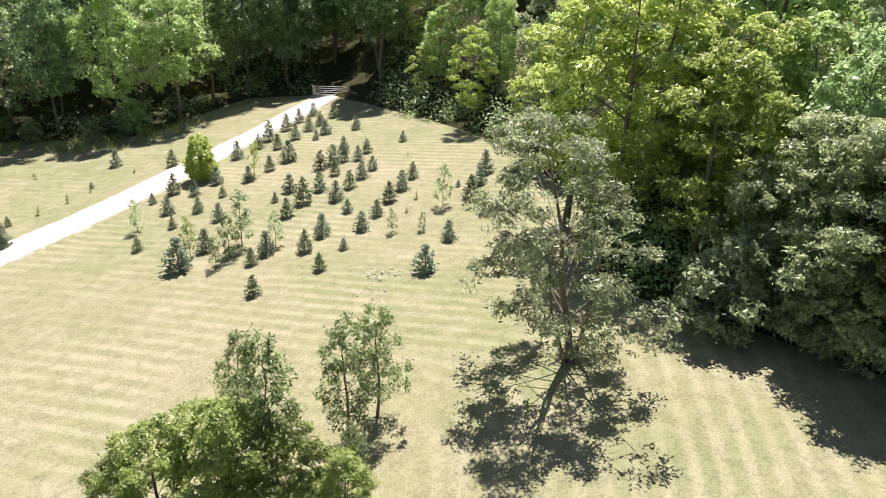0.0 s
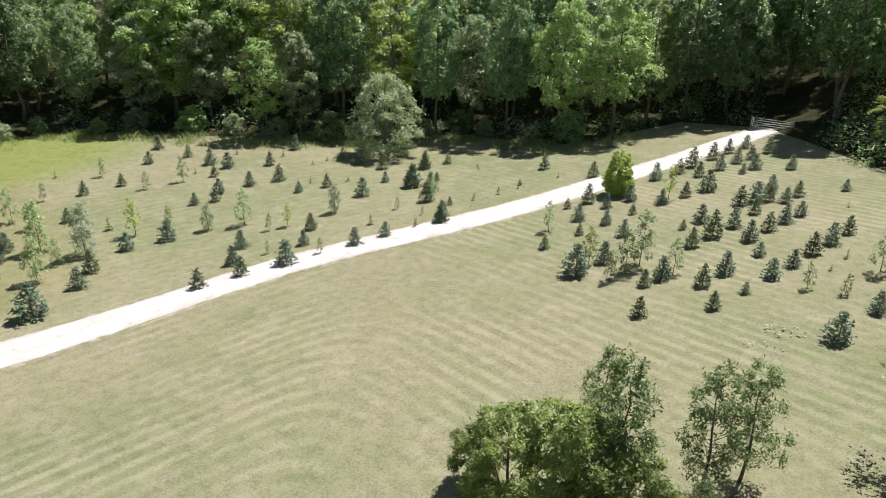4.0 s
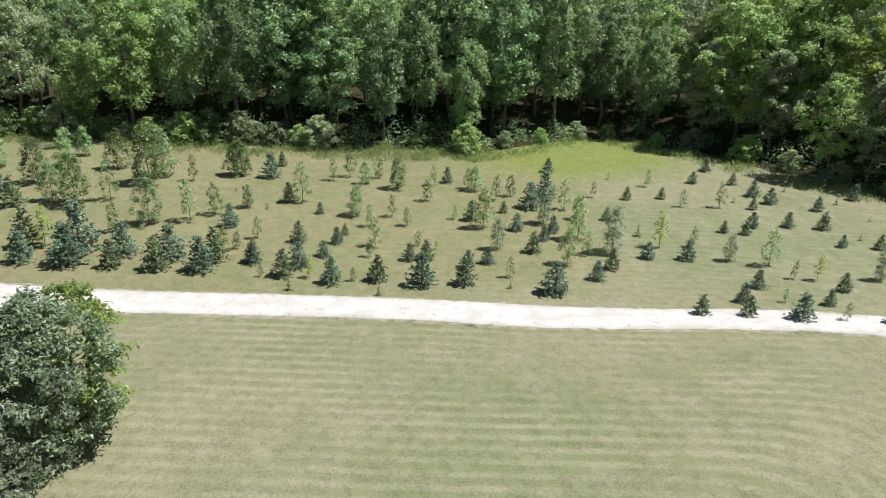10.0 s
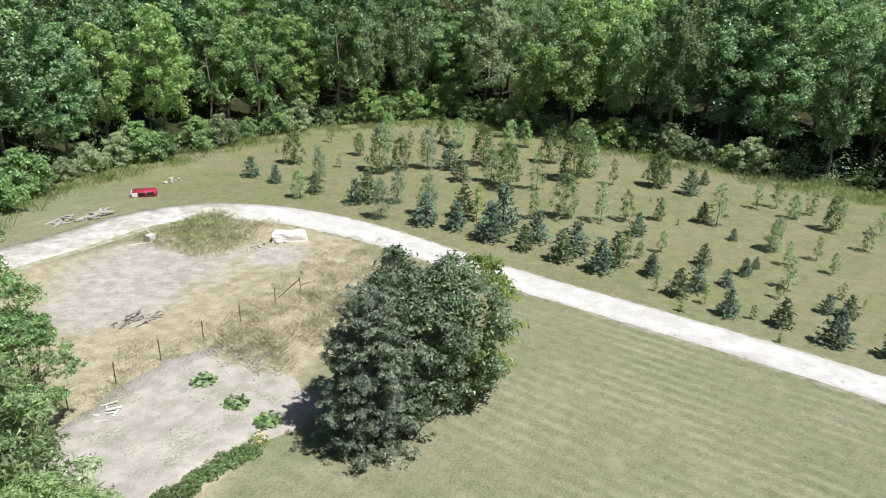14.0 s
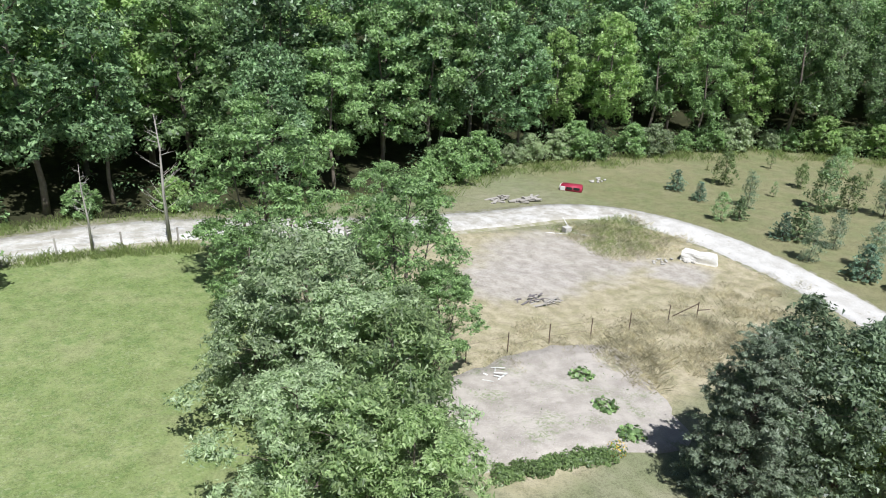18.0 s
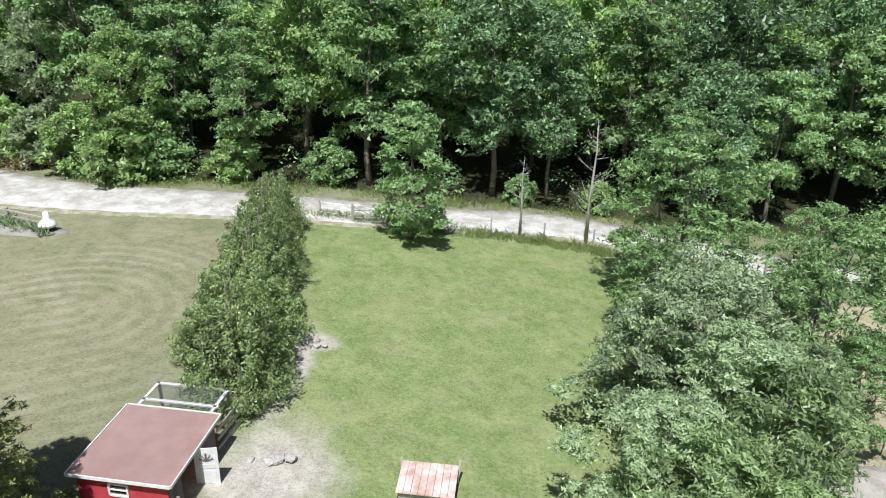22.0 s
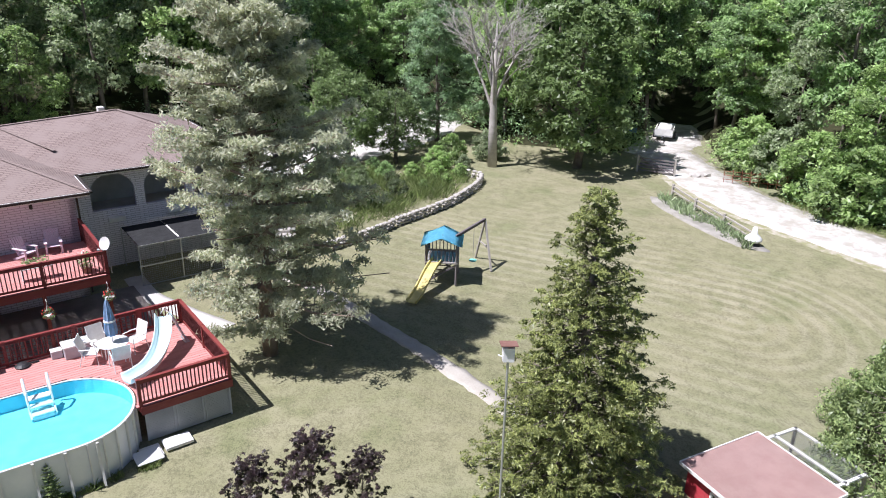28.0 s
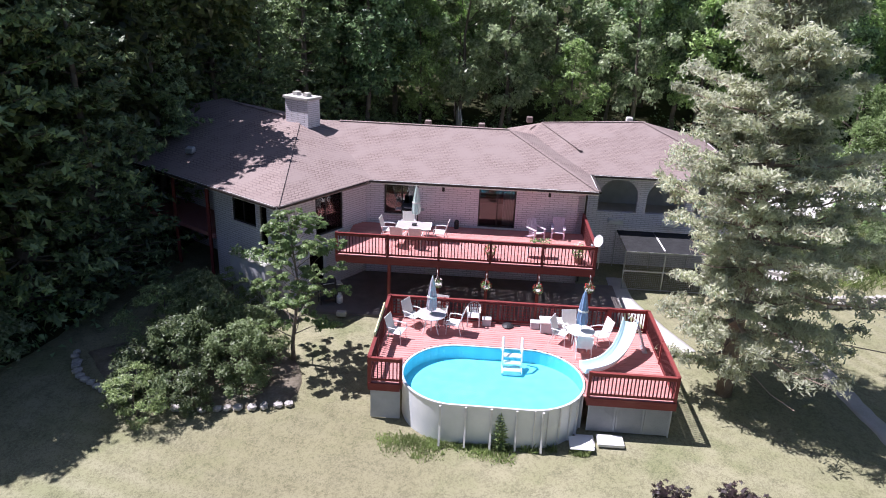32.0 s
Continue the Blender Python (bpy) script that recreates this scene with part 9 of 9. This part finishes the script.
def build_fences():
    # thin posts of the garden fence
    f = thing("garden_fence", "thin rusty steel post and wire garden fence", "fence")
    pts = [(-13.8, -23.4), (-16.4, -23.25), (-18.9, -23.3), (-21.6, -23.35), (-24.3, -23.15), (-27.0, -22.95), (-30.0, -22.85), (-32.2, -22.6)]
    rust = plain("rusty_steel", (0.10, 0.07, 0.055), (0.17, 0.12, 0.09), 8, 0.8)
    for i, (x, y) in enumerate(pts):
        z = ground_z(x, y)
        part("fence_post", beamed(((x, y, z - 0.2), (x + 0.03 * math.sin(i * 3), y, z + 1.15), 0.045, 0.03)), rust, f)
    for (x0, y0), (x1, y1) in zip(pts, pts[1:]):
        for h in (0.45, 0.95):
            part("wire", rodded([(x0, y0, ground_z(x0, y0) + h), (x1, y1, ground_z(x1, y1) + h)], 0.006, 4), rust, f)
    x, y = pts[-1]
    z = ground_z(x, y)
    part("brace", beamed(((x, y, z + 1.05), (x + 1.1, y - 0.9, z + 0.05), 0.045)), rust, f)
    part("brace", beamed(((x, y, z + 0.6), (x - 0.8, y + 0.2, z + 0.55), 0.04)), rust, f)
    # paddock fence along the drive
    f = thing("paddock_fence", "grey wooden post and wire fence along the drive", "fence")
    pts = [(9.4, -40.9), (5.7, -41.1), (2.3, -41.6), (-1.3, -41.9), (-4.7, -42.1), (-7.9, -42.3), (-11.2, -42.2), (-14.6, -41.4)]
    for x, y in pts:
        z = ground_z(x, y)
        part("fence_post", beamed(((x, y, z - 0.2), (x, y, z + 1.05), 0.1)), GREYWOOD, f)
    for (x0, y0), (x1, y1) in zip(pts, pts[1:]):
        for h in (0.3, 0.6, 0.95):
            part("wire", rodded([(x0, y0, ground_z(x0, y0) + h), (x1, y1, ground_z(x1, y1) + h)], 0.007, 4), WIRE, f)
    # gates
    for x, y, tn, ln, mat, label in ((6.3, -40.75, 2, 1.9, ALU, "grey tubular farm gate by the paddock"), (-19.0, -40.7, 20, 1.6, DARKTIMBER, "dark slatted wooden gate at the tree row"), (-13.6, 81.8, 0, 3.9, ALU, "tubular farm gate across the drive"), (36.0, -40.6, 30, 2.6, DARKTIMBER, "dark wooden gate by the shaded drive")):
        g = thing("farm_gate", label, "gate", at(x, y, tn))
        for s in (-ln / 2, ln / 2):
            part("gate_post", beamed(((s * 1.08, 0, -0.2), (s * 1.08, 0, 1.3), 0.12)), GREYWOOD, g)
            part("stile", beamed(((s, 0, 0.15), (s, 0, 1.15), 0.05)), mat, g)
        for k in range(5):
            part("bar", beamed(((-ln / 2, 0, 0.2 + k * 0.23), (ln / 2, 0, 0.2 + k * 0.23), 0.045, 0.04 if mat is ALU else 0.1)), mat, g)
        part("diagonal", beamed(((-ln / 2, 0.03, 0.2), (ln / 2, 0.03, 1.12), 0.04)), mat, g)
    # split-rail fence in the border bed
    f = thing("split_rail_fence", "weathered split-rail fence in the border bed", "fence")
    pts = [(31.6, -37.6), (28.6, -36.4), (25.6, -35.4), (22.9, -34.5)]
    for x, y in pts:
        z = ground_z(x, y)
        part("fence_post", beamed(((x, y, z - 0.2), (x, y, z + 0.85), 0.13)), GREYWOOD, f)
    for (x0, y0), (x1, y1) in zip(pts, pts[1:]):
        for h in (0.4, 0.72):
            part("rail", beamed(((x0, y0, ground_z(x0, y0) + h), (x1, y1, ground_z(x1, y1) + h - 0.03), 0.09, 0.07)), GREYWOOD, f)
    f = thing("rusty_wire_fence", "rusty red wire panels leaning at the wood's edge", "fence", at(30.2, -45.0, 38))
    for k in range(9):
        part("picket", beamed(((-2.4 + k * 0.6, 0.1 * (k % 2), 0), (-2.35 + k * 0.6, 0, 1.1), 0.04)), plain("rust_red_steel", (0.22, 0.07, 0.04), (0.30, 0.11, 0.07), 8, 0.8) if "rust_red_steel" not in bpy.data.materials else bpy.data.materials["rust_red_steel"], f)
    for h in (0.35, 0.65, 0.95):
        part("rail", beamed(((-2.5, 0.05, h), (2.5, 0.05, h), 0.03)), bpy.data.materials["rust_red_steel"], f)


build_fences()


def build_clutter():
    # cone-roofed white ornament on a dark base
    c = thing("chiminea", "white conical garden fireplace on a dark base", "fireplace", at(22.7, -34.3))
    part("base", lathed([(0.42, 0), (0.45, 0.08), (0.36, 0.22), (0.30, 0.26)], 16), BLACK, c)
    part("bowl", lathed([(0.30, 0.262), (0.47, 0.36), (0.48, 0.46), (0.34, 0.62), (0.16, 0.78), (0.13, 1.12), (0.11, 1.12)], 18), WHITE, c, smooth=True)
    # pumpkin plants: big leaves on stalks
    for i, (x, y) in enumerate(((-20.8, -20.1), (-19.9, -17.6), (-19.3, -15.5))):
        p = thing("pumpkin_plant", "sprawling pumpkin plant with large green leaves on bare soil", "vegetable plant", at(x, y), "pumpkin plants")
        rng = np.random.default_rng(500 + i)
        bm = bmesh.new()
        for k in range(85):
            a, r = rng.uniform(0, 6.28), 0.6 * math.sqrt(rng.uniform(0.02, 1))
            z = 0.46 - 0.3 * r / 0.6 + rng.uniform(-0.16, 0.12)
            cx, cy, s = r * math.cos(a), r * math.sin(a), rng.uniform(0.06, 0.13)
            tilt = Vector((math.cos(a) * 0.4 + rng.normal(0, 0.5), math.sin(a) * 0.4 + rng.normal(0, 0.5), 1)).normalized()
            u = tilt.cross(Vector((0, 1, 0.1))).normalized()
            w = tilt.cross(u)
            mid = bm.verts.new((cx, cy, z + 0.02))
            ring = [bm.verts.new(Vector((cx, cy, z)) + (u * math.cos(q) + w * math.sin(q)) * s * (1 if j % 2 else 0.8)) for j, q in enumerate([j * math.tau / 9 for j in range(9)])]
            for j in range(9):
                bm.faces.new((mid, ring[j], ring[(j + 1) % 9]))
        part("leaves", bm, LEAF_MID, p)
        part("stalks", beamed(*[((0, 0, 0.0), (0.5 * math.cos(k), 0.5 * math.sin(k), 0.22), 0.03) for k in range(6)]), LEAF_BRIGHT, p)
    m = thing("marigold", "clump of yellow flowers at the garden corner", "flowers", at(-17.9, -14.95))
    flower_ball(m, LEAF_MID, 0.38, 520, 90, (0, 0, 0.2), "foliage", 0.12)
    flower_ball(m, YELLOWFLOWER, 0.42, 521, 130, (0, 0, 0.24))
    # brush and boards
    def heap(name, label, x, y, n, ln, mat, seed, r=0.9, thick=0.06):
        ob = thing(name, label, "wood pile", at(x, y))
        rnd = random.Random(seed)
        for i in range(n):
            a, q = rnd.uniform(0, math.pi), rnd.uniform(-r, r)
            l = ln * rnd.uniform(0.5, 1.1)
            c = Vector((q, rnd.uniform(-r * 0.5, r * 0.5), thick * 0.6 + 0.28 * rnd.random() * (1 - abs(q) / (r * 1.3))))
            d = Vector((math.cos(a), math.sin(a) * 0.6, rnd.uniform(-0.08, 0.08))) * l / 2
            part("plank" if "board" in name else "log", beamed((c - d, c + d, thick * rnd.uniform(0.7, 2.2), thick * 0.6)), mat, ob)
    heap("board_pile", "pile of weathered grey boards on the dry ground", -24.9, -27.5, 16, 1.15, GREYWOOD, 1)
    heap("board_pile", "scatter of dark boards beside the garden heap", -24.3, -28.0, 9, 0.9, DARKTIMBER, 2)
    heap("log_pile", "pile of cut logs beside the drive", -37.7, -45.4, 18, 1.7, GREYWOOD, 3, 1.1, 0.14)
    heap("log_pile", "low heap of grey logs by the drive bend", -35.6, -46.3, 12, 1.6, GREYWOOD, 4, 1.0, 0.13)
    heap("board_pile", "few pale boards lying by the garden fence", -16.7, -21.7, 9, 0.8, OFFWHITE, 5, 0.8, 0.05)
    # red cargo cap taken off a pickup
    b = thing("truck_cap", "red pickup cargo cap with a white end standing in long grass", "truck cap", at(-44.0, -46.6, 130) @ Matrix.Scale(0.8, 4))
    bm = bmesh.new()
    low = [(-1.3, -0.8), (1.3, -0.8), (1.3, 0.8), (-1.3, 0.8)]
    top = [(-1.2, -0.62), (1.22, -0.62), (1.22, 0.62), (-1.2, 0.62)]
    v0, v1 = [bm.verts.new((x, y, 0.02)) for x, y in low], [bm.verts.new((x, y, 0.62)) for x, y in top]
    for k in range(4):
        bm.faces.new((v0[k], v0[(k + 1) % 4], v1[(k + 1) % 4], v1[k]))
    bm.faces.new(v1)
    bm.faces.new(v0[::-1])
    bmesh.ops.bevel(bm, geom=[e for e in bm.edges if e.verts[0].co.z > 0.3 or e.verts[1].co.z > 0.3], offset=0.07, segments=3, affect="EDGES")
    part("shell", bm, CAPRED, b, smooth=True)
    for sy in (-1, 1):
        for x0, x1 in ((-0.5, 0.2), (0.35, 1.05)):
            part("window", beamed(((x0, sy * 0.735, 0.36), (x1, sy * 0.735, 0.36), 0.07, 0.28)), DARKGLASS, b)
        part("side_panel", beamed(((-1.2, sy * 0.75, 0.3), (-0.62, sy * 0.75, 0.3), 0.1, 0.46)), OFFWHITE, b, "white side panel")
    part("end_panel", boxed(-1.31, -1.25, -0.62, 0.62, 0.06, 0.5), OFFWHITE, b, "white end panel")
    # stones and blocks
    def rocks(name, label, x, y, n, r, size, mat, seed):
        ob = thing(name, label, "rocks", at(x, y))
        rnd = random.Random(seed)
        for i in range(n):
            a, q = rnd.uniform(0, 6.28), r * math.sqrt(rnd.random())
            share("rock", STONES[i % 4], ob, Matrix.Translation((q * math.cos(a), q * math.sin(a) * 0.5, 0.08)) @ Matrix.Rotation(a, 4, "Z") @ Matrix.Diagonal((size * rnd.uniform(0.5, 1.3), size * rnd.uniform(0.5, 1.2), size * rnd.uniform(0.4, 1.0), 1)))
    rocks("rock_pile", "pale limestone rocks dumped beside the drive", -40.8, -29.6, 26, 1.3, 0.55, FIELDSTONE, 1)
    bo = thing("boulder", "long white limestone boulder beside the drive", "rocks", at(-40.5, -29.1, 123))
    bm = bmesh.new()
    box(bm, -1.25, 1.25, -0.45, 0.45, -0.1, 0.68)
    bmesh.ops.subdivide_edges(bm, edges=bm.edges[:], cuts=3, use_grid_fill=True)
    for v in bm.verts:
        q = noise.noise_vector((v.co.x * 1.3, v.co.y * 1.9, v.co.z * 2.1))
        v.co += Vector((q.x * 0.16, q.y * 0.14, q.z * 0.12))
        v.co.x *= 1 - 0.12 * max(0.0, v.co.z)
        v.co.y *= 1 - 0.25 * max(0.0, v.co.z)
    part("rock", bm, LIMESTONE, bo)
    rocks("rock_pile", "scatter of pale stones in the dry grass", -38.0, -30.2, 14, 0.9, 0.3, FIELDSTONE, 2)
    rocks("rock_pile", "white rubble by the field's edge", -48.7, -47.8, 14, 1.2, 0.35, FIELDSTONE, 3)
    rocks("rock_pile", "small pale stones by the cedar row", 6.4, -25.8, 12, 0.6, 0.28, FIELDSTONE, 4)
    rocks("rock_pile", "flat pale stones in the bare coop yard", 6.0, -18.0, 8, 0.8, 0.4, FIELDSTONE, 5)
    rocks("boulder", "large grey boulders beside the shaded gate", 34.2, -43.2, 4, 0.7, 1.3, FIELDSTONE, 6)
    k = thing("concrete_anchor", "concrete block with pale poles lying beside it", "block", at(-35.2, -37.3))
    part("block", boxed(-0.3, 0.3, -0.25, 0.25, 0, 0.5, bevel=0.03), CONCRETE, k)
    for a, b2 in (((-0.2, 0.1, 0.3), (-0.6, -1.2, 0.75)), ((0.3, 0.4, 0.1), (1.6, -0.6, 0.1)), ((-0.3, 0.3, 0.08), (-0.9, 1.6, 0.1))):
        part("pole", rodded([a, b2], 0.035, 6), OFFWHITE, k)
    p = thing("paver_stack", "pale cloth and paving slabs lying by the pool", "paving slabs", HOUSE @ pose(-1.3, -12.15, -0.1))
    part("slab", boxed(0.2, 1.05, -0.25, 0.3, 0.02, 0.13, bevel=0.01), OFFWHITE, p)
    part("slab", boxed(-0.5, 0.1, -0.35, 0.3, 0.0, 0.074, bevel=0.01), OFFWHITE, p)
    part("cloth", boxed(-0.75, 0.05, -0.6, 0.1, 0.075, 0.15, bevel=0.03), WHITE, p)
    # white fallen branches and rubble before the tree nursery
    rocks("rock_pile", "pale rubble strewn at the nursery's edge", -2.8, 32.9, 18, 1.3, 0.16, FIELDSTONE, 8)
    rocks("rock_pile", "few pale stones pressed into the grass", -3.4, 30.9, 10, 1.0, 0.13, FIELDSTONE, 9)
    # farm trailer with load, and tractor by it
    t = thing("utility_trailer", "white utility trailer with raised sides parked on gravel", "trailer", at(44.6, -50.8, -52))
    part("bed", boxed(-1.7, 1.7, -0.8, 0.8, 0.55, 0.65), ALU, t)
    for y in (-0.8, 0.76):
        part("side_panel", boxed(-1.7, 1.7, y, y + 0.04, 0.66, 1.2), OFFWHITE, t)
    for x in (-1.7, 1.66):
        part("end_panel", boxed(x, x + 0.04, -0.75, 0.75, 0.66, 1.2), OFFWHITE, t)
    part("drawbar", beamed(((-1.7, 0, 0.58), (-2.9, 0, 0.5), 0.1)), BLACK, t)
    part("load", boxed(-1.2, 1.3, -0.6, 0.6, 0.66, 1.28, bevel=0.08), OFFWHITE, t, "pale tarpaulin-covered load")
    for y in (-0.92, 0.92):
        w = part("wheel", lathed([(0.1, -0.11), (0.36, -0.11), (0.38, -0.06), (0.38, 0.06), (0.36, 0.11), (0.1, 0.11)], 18), BLACK, t)
        w.matrix_basis = pose(0.2, y, 0.38, 90, 0, 0)
        part("rim", lathed([(0.05, -0.12), (0.2, -0.12), (0.2, 0.12), (0.05, 0.12)], 12), ALU, w)
    q = thing("garden_tractor", "blue and black garden tractor beside the trailer", "tractor", at(46.6, -48.0, 30))
    part("body", boxed(-0.85, 0.2, -0.3, 0.3, 0.5, 0.95, bevel=0.05), plain("blue_machine_paint", (0.05, 0.16, 0.36), (0.08, 0.22, 0.44), 5, 0.45), q)
    part("fender", boxed(0.25, 1.0, -0.5, 0.5, 0.55, 0.75, bevel=0.05), BLACK, q)
    part("seat", boxed(0.4, 0.85, -0.25, 0.25, 0.76, 0.9, bevel=0.04), BLACK, q)
    part("backrest", boxed(0.82, 0.92, -0.25, 0.25, 0.91, 1.3, bevel=0.03), BLACK, q)
    part("steering_wheel", rodded([(0.1 + 0.08 * math.sin(a), 0.2 * math.cos(a), 1.2 + 0.17 * math.sin(a)) for a in [k * math.tau / 12 for k in range(13)]], 0.02, 5), BLACK, q)
    part("steering_column", rodded([(0.0, 0, 0.94), (0.1, 0, 1.2)], 0.025, 6), BLACK, q)
    for x, r in ((-0.6, 0.28), (0.65, 0.48)):
        for y in (-0.55, 0.55):
            w = part("wheel", lathed([(0.08, -0.12), (r * 0.95, -0.12), (r, -0.05), (r, 0.05), (r * 0.95, 0.12), (0.08, 0.12)], 18), BLACK, q)
            w.matrix_basis = pose(x, y, r, 90, 0, 0)
            part("rim", lathed([(0.04, -0.13), (r * 0.5, -0.13), (r * 0.5, 0.13), (0.04, 0.13)], 12), OFFWHITE, w)
    rnd = random.Random(77)
    leaf_heap("roadside_bushes", "bright green bushes behind the parked trailer", [(52 + rnd.uniform(-7, 9), -47 + rnd.uniform(-4, 3), rnd.uniform(0.9, 1.8), rnd.uniform(1.0, 2.6)) for _ in range(26)] + [(36.5 + rnd.uniform(-3.5, 3), -52.5 + rnd.uniform(-3, 2.2), rnd.uniform(0.9, 1.7), rnd.uniform(0.9, 2.4)) for _ in range(26)], LEAF_FRESH, 71, 0.2, 170, "bushes")
    # kennel with shade-cloth roof against the arcade
    kn = thing("dog_kennel", "wire dog kennel with dark shade-cloth roof panels", "kennel", HOUSE)
    for x in (1.7, 3.6, 5.5, 7.4):
        for y in (0.3, 3.3):
            part("post", rodded([(x, y, 0), (x, y, 2.0)], 0.03, 6), WIRE, kn)
    shade = plain("dark_shade_cloth", (0.018, 0.019, 0.02), (0.035, 0.036, 0.038), 3, 0.9, bump=0.3, fine=60)
    for k in range(3):
        part("roof_panel", boxed(1.72 + 1.9 * k, 3.58 + 1.9 * k, 0.3, 3.3, 2.0, 2.03), shade, kn)
        part("seam_batten", boxed(3.56 + 1.9 * k, 3.64 + 1.9 * k, 0.5, 2.4, 2.035, 2.05), OFFWHITE, kn) if k == 0 else None
    for z in (0.05, 1.0, 2.0):
        part("rail", beamed(((1.65, 0.3, z), (7.45, 0.3, z), 0.045)), WIRE, kn)
    bm = bmesh.new()
    for i in range(60):
        x = 1.7 + i * 5.7 / 59
        beam(bm, (x, 0.3, 0.05), (x, 0.3, 2.0), 0.006)
    for i in range(20):
        beam(bm, (1.7, 0.3, 0.05 + i * 0.1), (7.4, 0.3, 0.05 + i * 0.1), 0.006)
    part("wire_mesh", bm, WIRE, kn)
    # steps up the bank
    st = thing("stone_steps", "pale stone steps climbing the bank beside the house", "steps", pose(33.6, -10.6, 0, 0, 0, -20))
    for k in range(5):
        part("step", boxed(k * 0.55, k * 0.55 + 0.6, -0.7, 0.7, 0, 0.17 + 0.17 * k, bevel=0.02), FIELDSTONE, st)
    # grey shed roof and pale van glimpsed behind
    sh = thing("garden_shed", "small shed with pale roof behind the house", "shed", pose(56.5, 8.4, ground_z(56.5, 8.4), 0, 0, -75))
    part("wall", boxed(-1.4, 1.4, -1.2, 1.2, 0, 2.1), GREYWOOD, sh)
    for s in (-1, 1):
        part("roof", beamed(((0, 0, 2.75), (0, s * 1.45, 2.05), 3.1, 0.06, (1, 0, 0))), CONCRETE, sh)
    part("door", boxed(-0.4, 0.4, -1.23, -1.205, 0.1, 1.9), OFFWHITE, sh)


build_clutter()
